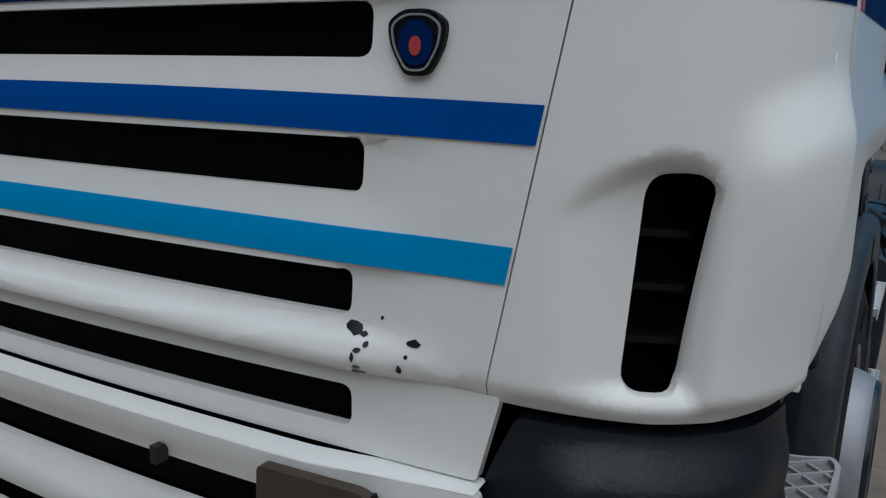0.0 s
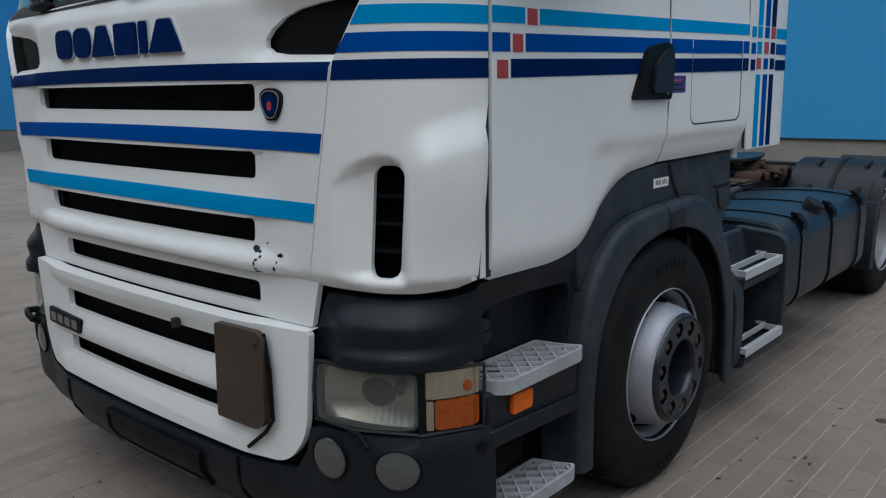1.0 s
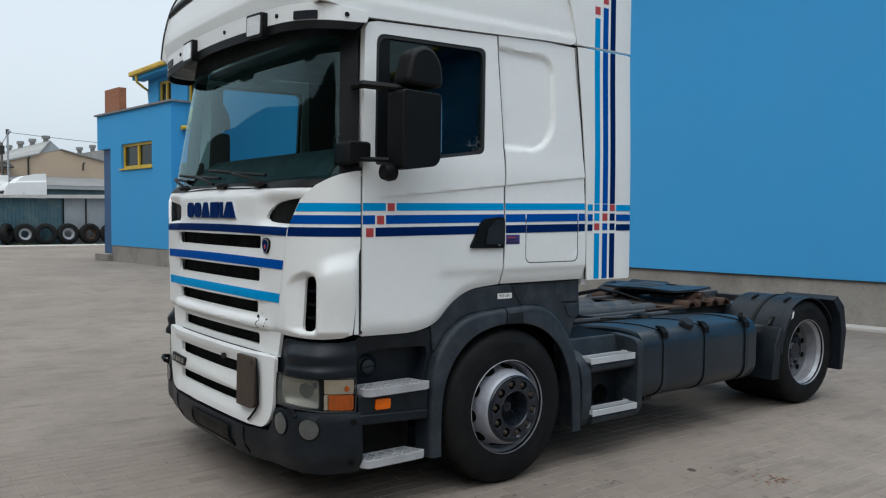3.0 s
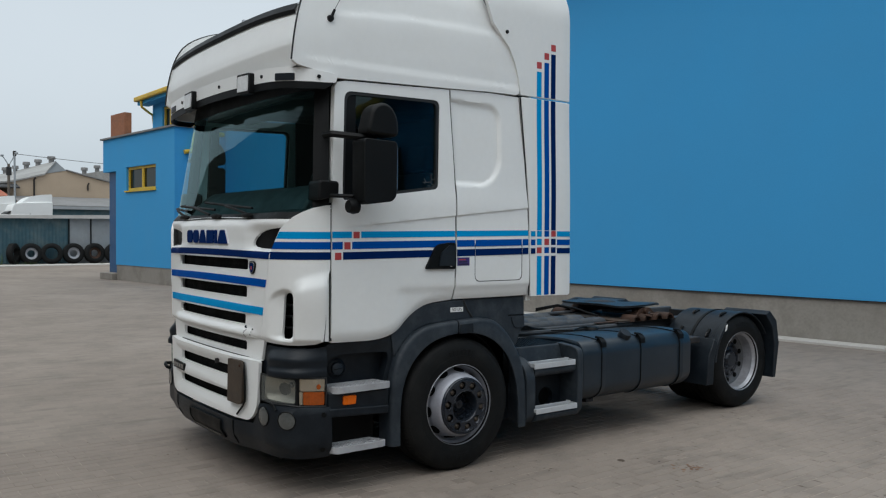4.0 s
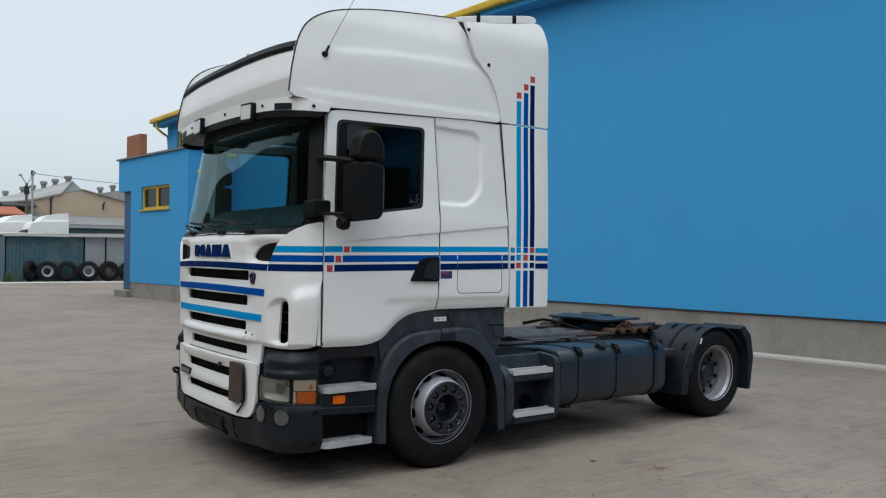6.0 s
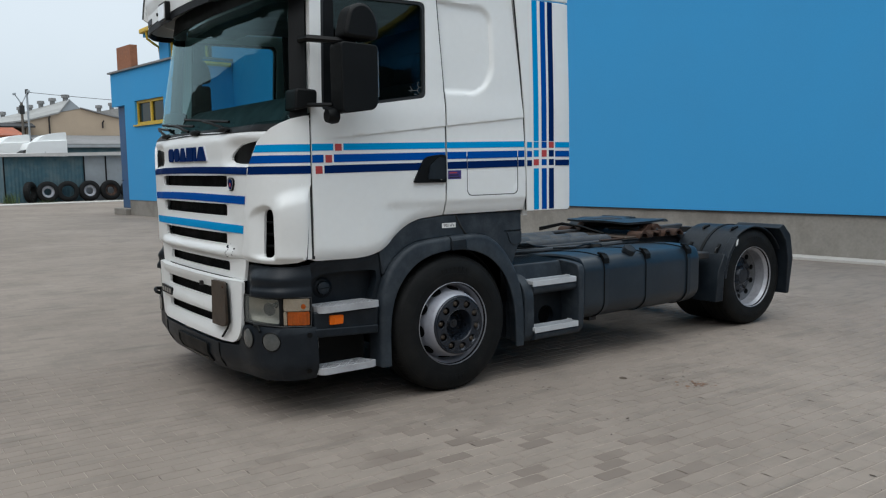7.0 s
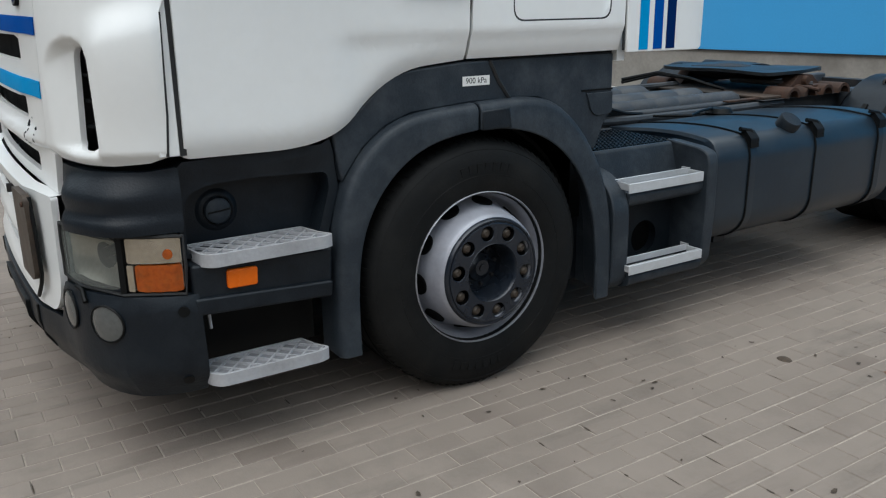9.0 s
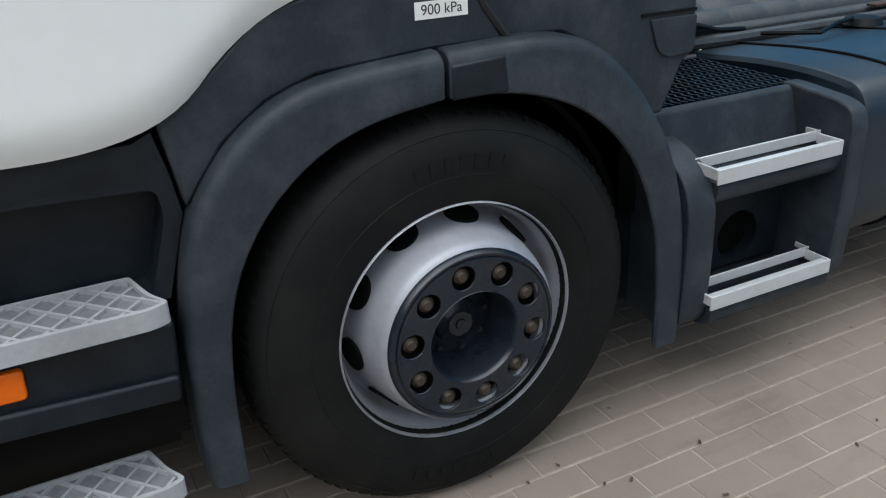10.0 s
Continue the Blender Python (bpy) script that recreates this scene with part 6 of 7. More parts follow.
        for sg in (1, -1):
            for k in range(-8, 16):
                c = y0 + k * 0.064
                p = []
                for t in [i / 40 for i in range(41)]:
                    x = x0 + 0.009 + t * (1.274 - x0 - 0.009)
                    y = c + sg * (x - x0) * 0.9
                    if within(bound, x, y):
                        p.append((x, y))
                if len(p) > 2:
                    a, b = p[0], p[-1]
                    d = Vector((b[0] - a[0], b[1] - a[1], 0)).normalized() * 0.0032
                    n2 = Vector((-d.y, d.x, 0))
                    quad = [(a[0] + n2.x, a[1] + n2.y), (b[0] + n2.x, b[1] + n2.y), (b[0] - n2.x, b[1] - n2.y), (a[0] - n2.x, a[1] - n2.y)]
                    top = z - (0.002 if sg > 0 else 0.0035)
                    vt = [ribs.verts.new((q * u, v, top)) for u, v in quad]
                    vb = [ribs.verts.new((q * u, v, z - 0.03)) for u, v in quad]
                    ribs.faces.new(vt)
                    for i in range(4):
                        ribs.faces.new((vt[i], vb[i], vb[(i + 1) % 4], vt[(i + 1) % 4]))
        part("tread_grid", ribs, STEPGREY, st)
        part("tread_floor", panel(inner2d, [], lambda u, v, o, z=z: (u, v, z - 0.011 + o), 0.004, 0), STEPFLOOR, st)
    # sticker: 900 kPa
    if not mir:
        lab = part("pressure_label", panel(rect(-0.057, 0.061, 1.166, 1.200), [], lambda y, z, o: (1.2135 + o, y, z), 0.001, 0, lift=0.0004), STICKER, truck, "white sticker printed 900 kPa")
        tx = bpy.data.curves.new("pressure_text", "FONT")
        tx.body, tx.size, tx.extrude, tx.align_x, tx.align_y = "900 kPa", 0.0305, 0.0002, "CENTER", "CENTER"
        tx.materials.append(INK)
        to = new("pressure_text", tx)
        to.parent = lab
        to.matrix_basis = Matrix.Translation((1.2145, 0.002, 1.183)) @ Euler((radians(90), 0, radians(90))).to_matrix().to_4x4() @ Matrix.Scale(0.95, 4)
    # sleeper-side step box: a recessed face between two cheeks, with two bar treads
    right_cheek = rounded([(1.02, 0.255), (1.22, 0.250), (1.272, 0.300), (1.284, 0.50), (1.284, 0.755), (1.268, 0.800), (1.22, 0.818), (1.06, 0.832), (1.02, 0.832)], [0.01, 0.03, 0.04, 0.05, 0.03, 0.02, 0.03, 0.01, 0.01])
    sbx = part("step_box", prism(right_cheek, 1.205, 1.266, lambda u, v, w, q=q: (q * u, w, v)), SKYDUSTPLASTIC, truck, "dusty grey plastic step box behind the front wheel", bevel=0.012)
    left_cheek = rounded([(1.02, 0.255), (1.21, 0.250), (1.258, 0.290), (1.266, 0.45), (1.262, 0.620), (1.225, 0.700), (1.14, 0.752), (1.02, 0.770)], [0.01, 0.03, 0.04, 0.1, 0.1, 0.08, 0.06, 0.01], 6)
    part("left_cheek", prism(left_cheek, 0.662, 0.752, lambda u, v, w, q=q: (q * u, w, v)), SKYDUSTPLASTIC, sbx, "rounded cheek of the step box", bevel=0.014)
    part("box_body", boxes(tuple(sorted((q * 0.55, q * 1.035))) + (0.60, 1.264, 0.262, 0.812)), PLASTIC, sbx)
    part("box_face", prism(rounded([(1.036, 0.640), (1.112, 0.640), (1.092, 0.72), (1.062, 0.818), (1.050, 0.826), (1.036, 0.826)], [0.002, 0.01, 0.05, 0.012, 0.006, 0.002]), 0.66, 1.2045, lambda u, v, w, q=q: (q * u, w, v)), SKYDUSTPLASTIC, sbx, "dusty face above the upper tread")
    part("back_face", panel(rect(0.7525, 1.2045, 0.31, 0.60), [disc(1.035, 0.402, 0.078, 0.078, 28)], lambda y, z, o, q=q: (q * (1.078 + o), y, z), 0.04, 0), PLASTIC, sbx, "dark recess wall with a round hole")
    part("hole_back", boxes(tuple(sorted((q * 1.0352, q * 1.0372))) + (0.94, 1.13, 0.31, 0.50)), MESH, sbx)
    part("box_top", boxes(tuple(sorted((q * 0.60, q * 1.034))) + (0.62, 1.264, 0.8125, 0.8205)), BLACK, sbx, "ribbed black step top")
    grid = bmesh.new()
    for k in range(26):
        y = 0.632 + 0.0245 * k
        zig = [(0.61 + 0.020 * j, y + (0.011 if j % 2 else 0.0)) for j in range(22)]
        for (xa, ya), (xb, yb) in zip(zig, zig[1:]):
            d = Vector((xb - xa, yb - ya, 0)).normalized() * 0.0035
            lo4 = [grid.verts.new((q * (u + s1 * -d.y), v + s1 * d.x, 0.820)) for u, v, s1 in ((xa, ya, 1), (xb, yb, 1), (xb, yb, -1), (xa, ya, -1))]
            hi4 = [grid.verts.new((v.co.x, v.co.y, 0.828)) for v in lo4]
            grid.faces.new(hi4)
            for i in range(4):
                grid.faces.new((lo4[i], lo4[(i + 1) % 4], hi4[(i + 1) % 4], hi4[i]))
    tagged(part("top_grid", grid, PLASTIC, sbx, "zigzag anti-slip ribs"), kind="stuff")
    for z1, xo, y0, y1 in ((0.720, 1.272, 0.735, 1.188), (0.366, 1.290, 0.738, 1.192)):
        shelf = rounded([(1.037, z1 - 0.115), (1.225, z1 - 0.112), (xo - 0.018, z1 - 0.095), (xo - 0.012, z1 - 0.055), (xo - 0.03, z1 - 0.045), (1.037, z1 - 0.075)], [0.002, 0.03, 0.02, 0.012, 0.012, 0.002])
        part("tread_shelf", prism(shelf, 0.7525, 1.2045, lambda u, v, w, q=q: (q * u, w, v)), SKYDUSTPLASTIC, sbx, "plastic shelf under the tread")
        bars = bmesh.new()
        for a0, a1, b0, b1, c0, c1 in ((xo - 0.006, xo, y0, y1, z1 - 0.042, z1), (xo - 0.030, xo - 0.006, y0, y1, z1 - 0.012, z1 - 0.006), (xo - 0.092, xo - 0.086, y0, y1 + 0.010, z1 - 0.024, z1 + 0.006), (xo - 0.086, xo - 0.006, y1 - 0.006, y1, z1 - 0.030, z1), (xo - 0.086, xo - 0.006, y0, y0 + 0.006, z1 - 0.030, z1), (xo - 0.135, xo - 0.092, y1 + 0.004, y1 + 0.010, z1 - 0.012, z1 + 0.004)):
            box(bars, *sorted((q * a0, q * a1)), b0, b1, c0, c1)
        part("tread_bar", bars, ALU, sbx, "bare aluminium bar tread", bevel=0.002)

# ---- wheels ----
TYRE = [(0.285, 0.0), (0.288, 0.012), (0.30, 0.02), (0.335, 0.026), (0.38, 0.028), (0.425, 0.022), (0.455, 0.010), (0.475, -0.008), (0.485, -0.03), (0.490, -0.09), (0.492, -0.14), (0.490, -0.19), (0.485, -0.25), (0.475, -0.285), (0.43, -0.315), (0.36, -0.315), (0.30, -0.30), (0.285, -0.28)]


def wheel(name, y, x, q, steer):
    """x: plane of the rim's outer edge; q: side."""
    z = 0.487 if steer else 0.470
    pl = lambda a, b, w: (q * (x + w), y + a, z + b)
    if steer:
        prof = [(0.285, -0.002), (0.292, 0.006), (0.296, 0.002), (0.290, -0.008), (0.277, -0.024), (0.271, -0.055), (0.268, -0.082), (0.262, -0.088), (0.256, -0.080), (0.246, -0.050), (0.238, -0.012), (0.230, 0.026), (0.221, 0.056), (0.211, 0.072), (0.196, 0.078), (0.182, 0.070), (0.182, 0.03), (0.25, -0.12), (0.28, -0.13)]
        w = part("wheel", lathe(prof, 72, pl), SILVER, truck, "silver steel front wheel", sharp=40)
        for k in range(10):
            a = radians(8 + 36 * k)
            ca, sa = math.cos(a), math.sin(a)
            part("vent_hole", lathe([(0, 0.004), (0.041, 0.004), (0.041, -0.004)], 20, lambda p, r2, w2, ca=ca, sa=sa: (q * (x - 0.046 + 0.22 * w2 - 0.97 * p), y + (0.2475 + 0.97 * w2 + p * 0.22) * ca - r2 * sa, z + (0.2475 + 0.97 * w2 + p * 0.22) * sa + r2 * ca), closed=False), MESH, w)
        ring = part("hub_cover", lathe([(0.209, 0.070), (0.207, 0.080), (0.201, 0.087), (0.197, 0.0875), (0.195, 0.084), (0.192, 0.0835), (0.1905, 0.087), (0.186, 0.0885), (0.184, 0.086), (0.190, 0.066)], 72, pl), HUB, w, "dark nut guard ring", sharp=30)
        nuts = [(0.155 * math.cos(radians(36 * k - 8.5)), 0.155 * math.sin(radians(36 * k - 8.5))) for k in range(10)]
        part("guard_plate", panel(disc(0, 0, 0.187, n=64), [disc(0, 0, 0.112, n=48)] + [disc(u, v, 0.0285, n=20) for u, v in nuts], lambda u, v, o: (q * (x + 0.088 + o), y + u, z + v), 0.006, 0), HUB, ring, "dark face of the nut guard with ten holes", bevel=0.0015)
        part("guard_bowl", lathe([(0.114, 0.087), (0.112, 0.089), (0.109, 0.086), (0.104, 0.070), (0.098, 0.030), (0.095, -0.025), (0.10, -0.03), (0.106, 0.03)], 56, pl), HUB, ring, "bowl inside the nut guard", sharp=40)
        # Black ring behind the nut holes stands in for the shade inside.
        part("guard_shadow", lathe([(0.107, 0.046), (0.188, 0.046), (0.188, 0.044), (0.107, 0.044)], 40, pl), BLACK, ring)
        for u, v in nuts:
            part("nut", lathe([(0.0, 0.084), (0.010, 0.084), (0.0125, 0.081), (0.0185, 0.076), (0.0185, 0.054), (0.025, 0.052), (0.026, 0.047), (0, 0.047)], 12, lambda p, r2, w2, u=u, v=v: (q * (x + w2), y + u + p, z + v + r2), closed=False), NUT, ring, "rusty wheel nut", sharp=25)
        part("rim_lip", lathe([(0.289, 0.008), (0.2912, 0.0205), (0.2932, 0.0228), (0.2955, 0.0200), (0.2965, 0.010), (0.29, 0.005)], 72, pl), RIMGREY, w, "bright rim edge", sharp=60)
        hub = part("hub", lathe([(0.0, 0.020), (0.012, 0.020), (0.014, 0.016), (0.030, 0.016), (0.034, 0.010), (0.052, 0.0), (0.058, -0.018), (0.085, -0.022), (0.098, -0.026)], 40, pl, closed=False), HUB, w, "recessed hub", sharp=30)
        for k in range(8):
            a = radians(45 * k + 10)
            part("hub_bolt", lathe([(0, 0.0), (0.007, 0.0), (0.007, -0.022)], 6, lambda p, r2, w2, a=a: (q * (x - 0.004 + w2), y + 0.076 * math.cos(a) + p, z + 0.076 * math.sin(a) + r2), closed=False), STEEL, hub)
    else:
        prof = [(0.285, -0.002), (0.291, 0.020), (0.295, 0.022), (0.297, 0.012), (0.285, -0.004), (0.276, -0.016), (0.264, -0.03), (0.258, -0.13), (0.25, -0.2), (0.28, -0.2)]
        w = part("wheel", lathe(prof, 64, pl), RIMGREY, truck, "worn silver rear wheel, deeply dished", sharp=30)
        part("wheel_disc", lathe([(0.258, -0.125), (0.235, -0.135), (0.20, -0.142), (0.165, -0.146), (0.12, -0.146), (0.0, -0.146), (0.0, -0.16), (0.257, -0.15)], 48, pl), DISC, w, "grimy dark wheel disc", sharp=30)
        for k in range(10):
            a = radians(18 + 36 * k)
            cy, cz = y + 0.212 * math.cos(a), z + 0.212 * math.sin(a)
            part("vent_hole", lathe([(0, -0.134), (0.026, -0.134), (0.026, -0.14)], 16, lambda p, r2, w2, cy=cy, cz=cz: (q * (x + w2), cy + p, cz + r2), closed=False), MESH, w)
            if k == 0:
                part("hub", lathe([(0.0, -0.085), (0.07, -0.087), (0.085, -0.10), (0.098, -0.13), (0.185, -0.1405), (0.19, -0.148), (0.0, -0.15)], 40, pl, closed=False), HUB, w, "dark rear hub", sharp=30)
            cy, cz = y + 0.15 * math.cos(a), z + 0.15 * math.sin(a)
            part("nut", lathe([(0.0, -0.12), (0.014, -0.12), (0.016, -0.145)], 6, lambda p, r2, w2, cy=cy, cz=cz: (q * (x + w2), cy + p, cz + r2), closed=False), STEEL, w, sharp=20)
    k2 = 1.0 if steer else 0.90
    ty = part("tyre", lathe([(0.285 + (r - 0.285) * k2, w2) for r, w2 in TYRE], 96, pl), RUBBER, w, "black worn tyre", sharp=25)
    for r0 in (0.36, 0.452):
        part("sidewall_ring", lathe([(0.285 + (r0 - 0.289) * k2, 0.0235 if r0 < 0.4 else 0.0105), (0.285 + (r0 - 0.285) * k2, 0.0282 if r0 < 0.4 else 0.0128), (0.285 + (r0 - 0.281) * k2, 0.0235 if r0 < 0.4 else 0.0085)], 96, pl), RUBBER, ty)
    for a0 in (72, 250):
        marks = bmesh.new()
        for k in range(7):
            a = radians(a0 + 5.2 * k)
            ca, sa = math.cos(a), math.sin(a)
            vs = [marks.verts.new(pl((0.285 + dr * k2) * ca - da * sa, (0.285 + dr * k2) * sa + da * ca, w2)) for w2 in (0.0262, 0.0292) for dr, da in ((0.088, -0.0105), (0.120, -0.0105), (0.120, 0.0105), (0.088, 0.0105))]
            for f in ((0, 1, 2, 3), (4, 5, 6, 7), (0, 1, 5, 4), (1, 2, 6, 5), (2, 3, 7, 6), (3, 0, 4, 7)):
                marks.faces.new([vs[i] for i in f])
        bmesh.ops.recalc_face_normals(marks, faces=marks.faces[:])
        part("sidewall_print", marks, RUBBER, ty, "faint raised bars of print")
    lugs = bmesh.new()
    rim_r = 0.285 + 0.196 * k2
    for k in range(88):
        a = 2 * math.pi * k / 88
        ca, sa = math.cos(a), math.sin(a)
        corners = [(rim_r + dr, da, w2) for dr, w2 in ((-0.010, -0.004), (0.0055, -0.022), (0.0085, -0.050), (-0.012, -0.052)) for da in (-0.0085, 0.0085)]
        vs = [lugs.verts.new(pl(r * ca - da * sa, r * sa + da * ca, w2)) for r, da, w2 in corners]
        for f in ((0, 1, 3, 2), (2, 3, 5, 4), (4, 5, 7, 6), (0, 2, 4, 6), (1, 7, 5, 3)):
            lugs.faces.new([vs[i] for i in f])
    bmesh.ops.recalc_face_normals(lugs, faces=lugs.faces[:])
    tagged(part("tread_shoulder", lugs, RUBBER, ty, "worn shoulder blocks"), kind="stuff")
    for k in range(3):
        part("tread_groove", lathe([(0.285 + 0.2065 * k2, -0.075 - 0.065 * k), (0.285 + 0.2085 * k2, -0.079 - 0.065 * k), (0.285 + 0.2065 * k2, -0.083 - 0.065 * k)], 64, pl), MESH, ty)
    return w


wheel("front", 0.0, 1.236, 1, True)
wheel("front", 0.0, 1.236, -1, True)
for q in (1, -1):
    wheel("rear", 3.69, 1.125, q, False)
    part("inner_tyre", lathe([(0.285, 0.82), (0.37, 0.835), (0.435, 0.82), (0.463, 0.78), (0.468, 0.65), (0.463, 0.52), (0.42, 0.49), (0.285, 0.50)], 64, lambda a, b, w, q=q: (q * w, 3.69 + a, 0.470 + b)), RUBBER, truck, "inner twin tyre")
part("axle", tube([(-0.8, 0, 0.48), (0.8, 0, 0.48)], 0.07), STEEL, truck)
part("axle", tube([(-0.8, 3.69, 0.487), (0.8, 3.69, 0.487)], 0.12), STEEL, truck)
part("axle", lathe([(0, -0.2), (0.15, -0.2), (0.22, 0), (0.15, 0.2), (0, 0.2)], 20, lambda a, b, w: (w, 3.69 + a, 0.487 + b), closed=False), STEEL, truck, "rear axle casing")

# ---- frame, tanks, coupling ----
for q in (1, -1):
    part("frame_rail", boxes((q * 0.42 - 0.035, q * 0.42 + 0.035, -0.9, 4.55, 0.62, 0.872)), CHASSIS, truck, "dusty dark chassis rail", bevel=0.012)
for y in (0.9, 2.0, 3.0, 4.5):
    part("cross_member", boxes((-0.384, 0.384, y, y + 0.1, 0.64, 0.84)), STEEL, truck)
part("engine_cover", boxes((-0.38, 0.38, -0.9, 0.59, 0.45, 1.09)), STEEL, truck, "engine and gearbox mass", bevel=0.05)
# masses added under the truck to stop light passing beneath it
part("gearbox", boxes((-0.37, 0.37, -0.6, 2.5, 0.27, 0.615)), STEEL, truck, "dark gearbox and driveline mass added to block light underneath", bevel=0.05)
part("underbody", boxes((-0.98, 0.98, 0.62, 1.30, 0.32, 0.60), (-1.0, 1.0, -0.6, 0.6, 0.50, 0.56)), STEEL, truck, "dark filler boxes added under the cab to block light")
part("undertray", boxes((-1.0, 1.0, -1.30, -0.62, 0.235, 0.262)), BLACK, truck, "dark tray added under the bumper to block light")
part("rear_cab_wall", boxes((-1.05, 1.05, 0.60, 0.66, 0.55, 1.21)), BLACK, truck)


def ribbed_duct(name, label, x, z, r, y0, y1, ribs):
    """A fat dusty tube along the frame with shallow joints and rounded ends."""
    prof = [(0.0, y0), (0.7 * r, y0 + 0.01), (0.95 * r, y0 + 0.05), (r, y0 + 0.10)]
    for k in range(1, ribs):
        c = y0 + (y1 - y0) * k / ribs
        prof += [(r, c - 0.015), (0.955 * r, c - 0.004), (0.955 * r, c + 0.004), (r, c + 0.015)]
    prof += [(r, y1 - 0.10), (0.95 * r, y1 - 0.05), (0.7 * r, y1 - 0.01), (0.0, y1)]
    return part(name, lathe(prof, 28, lambda a, b, w: (x + a, w, z + b), closed=False), GREYPIPE, truck, label, sharp=60)


ribbed_duct("air_tank", "dusty grey ribbed air duct between the rails", 0.17, 0.83, 0.105, 1.10, 2.42, 5)
ribbed_duct("air_tank", "dusty grey ribbed air duct beside the rail", 0.335, 0.86, 0.058, 1.45, 2.55, 6)
ribbed_duct("air_tank", "dusty grey ribbed air duct between the rails", -0.17, 0.84, 0.09, 0.95, 2.3, 5)
for k, (xx, zz, r) in enumerate(((0.505, 0.845, 0.022), (0.545, 0.80, 0.018), (-0.33, 0.90, 0.02))):
    part("pipe", tube([(xx, 0.66, zz + 0.03), (xx, 1.0, zz + 0.012), (xx + 0.012, 1.5, zz), (xx, 2.1, zz - 0.006), (xx + 0.01, 2.75, zz)], r), GREYPIPE, truck, "dusty grey air and cable pipe")
for k in range(3):
    part("hose", tube([(0.48 + 0.03 * k, 0.66, 0.93 - 0.03 * k), (0.52 + 0.03 * k, 0.85, 0.95 - 0.02 * k), (0.49 + 0.02 * k, 1.05, 0.91), (0.53, 1.22 + 0.05 * k, 0.885 + 0.015 * k), (0.50, 1.45, 0.88), (0.46, 1.62, 0.86)], 0.010, 6), BLACK, truck, "thin black hose")
part("catwalk", boxes((-0.34, 0.05, 0.70, 1.05, 0.895, 0.91)), STEEL, truck, "dark deck plate", bevel=0.004)
part("rail_bracket", boxes((0.456, 0.50, 2.28, 2.62, 0.874, 0.884)), RUST, truck, "rust-stained bracket on the rail", bevel=0.002)
for y in (1.15, 1.42, 1.70, 1.98, 2.22):
    part("rail_bolt", lathe([(0, 0.008), (0.009, 0.006), (0.011, 0)], 8, lambda a, b, w, y=y: (0.456 + w, y + a, 0.80 + b), closed=False), ALU, truck)

# fuel tank, rounded in section (x, z)
def tank(q, y0, y1):
    sec = rounded([(0.50, 0.33), (1.12, 0.33), (1.243, 0.42), (1.246, 0.765), (1.205, 0.843), (1.03, 0.862), (0.82, 0.857), (0.50, 0.825)], [0.06, 0.14, 0.12, 0.07, 0.07, 0.1, 0.1, 0.05], 6)
    sec = [(q * a, b) for a, b in sec]
    cx, cz = q * 0.87, 0.60
    bm = bmesh.new()
    rings = []
    for y, k in ((y0, 0.93), (y0 + 0.012, 0.985), (y0 + 0.03, 1.0), (y1 - 0.03, 1.0), (y1 - 0.012, 0.985), (y1, 0.93)):
        rings.append([bm.verts.new((cx + (a - cx) * k, y, cz + (b - cz) * k)) for a, b in sec])
    for A, B in zip(rings, rings[1:]):
        for i in range(len(sec)):
            bm.faces.new((A[i], A[(i + 1) % len(sec)], B[(i + 1) % len(sec)], B[i]))
    bm.faces.new(rings[0])
    bm.faces.new(rings[-1][::-1])
    t = part("fuel_tank", bm, TANK, truck, "blue-grey painted fuel tank with black straps", sharp=30)
    for y in (1.53, 2.03, 2.57):
        if y < y1:
            s2 = [(cx + (a - cx) * 1.012, cz + (b - cz) * 1.014) for a, b in sec]
            rows = bmesh.new()
            ra = [rows.verts.new((a, y, b)) for a, b in s2]
            rb = [rows.verts.new((a, y + 0.045, b)) for a, b in s2]
            for i in range(len(s2)):
                rows.faces.new((ra[i], ra[(i + 1) % len(s2)], rb[(i + 1) % len(s2)], rb[i]))
            part("strap", rows, TANK, t, "steel strap")
            part("strap_edge", tube([(a, y - 0.004, b) for a, b in s2], 0.0045, 6, True), BLACK, t, "rubber strip under the strap")
            part("strap_bolt", tube([(q * 1.20, y - 0.03, 0.872), (q * 1.212, y + 0.03, 0.862), (q * 1.245, y + 0.045, 0.80)], 0.011), BLACK, t)
            part("strap_buckle", prism(rounded([(1.185, 0.852), (1.215, 0.866), (1.25, 0.83), (1.252, 0.785), (1.235, 0.80), (1.21, 0.84)], 0.006), y - 0.008, y + 0.05, lambda u, v, w, q=q: (q * u, w, v)), BLACK, t, "black strap buckle")
    return t


tk = tank(1, 1.30, 2.75)
tank(-1, 1.30, 2.3)
part("filler_cap", lathe([(0, 0.06), (0.05, 0.058), (0.055, 0.05), (0.055, 0)], 24, lambda a, b, w: (1.165 + a * 0.82 + w * 0.55, 1.885 + b, 0.842 + w * 0.80 - a * 0.57), closed=False), PLASTIC, tk, "round black fuel filler cap")
part("tank_fitting", lathe([(0, 0.04), (0.06, 0.035), (0.075, 0)], 20, lambda a, b, w: (0.60 + a, 2.08 + b, 0.846 + w * 0.7), closed=False), BLACK, tk, "flat black sender cover")
part("tank_pipe", tube([(0.60, 2.02, 0.872), (0.63, 1.90, 0.872), (0.70, 1.74, 0.866), (0.56, 1.60, 0.86)], 0.008, 6), BLACK, tk, "thin black pipe on the tank")
part("tank_bracket", boxes((0.45, 1.10, 1.50, 1.58, 0.30, 0.345)), STEEL, truck)

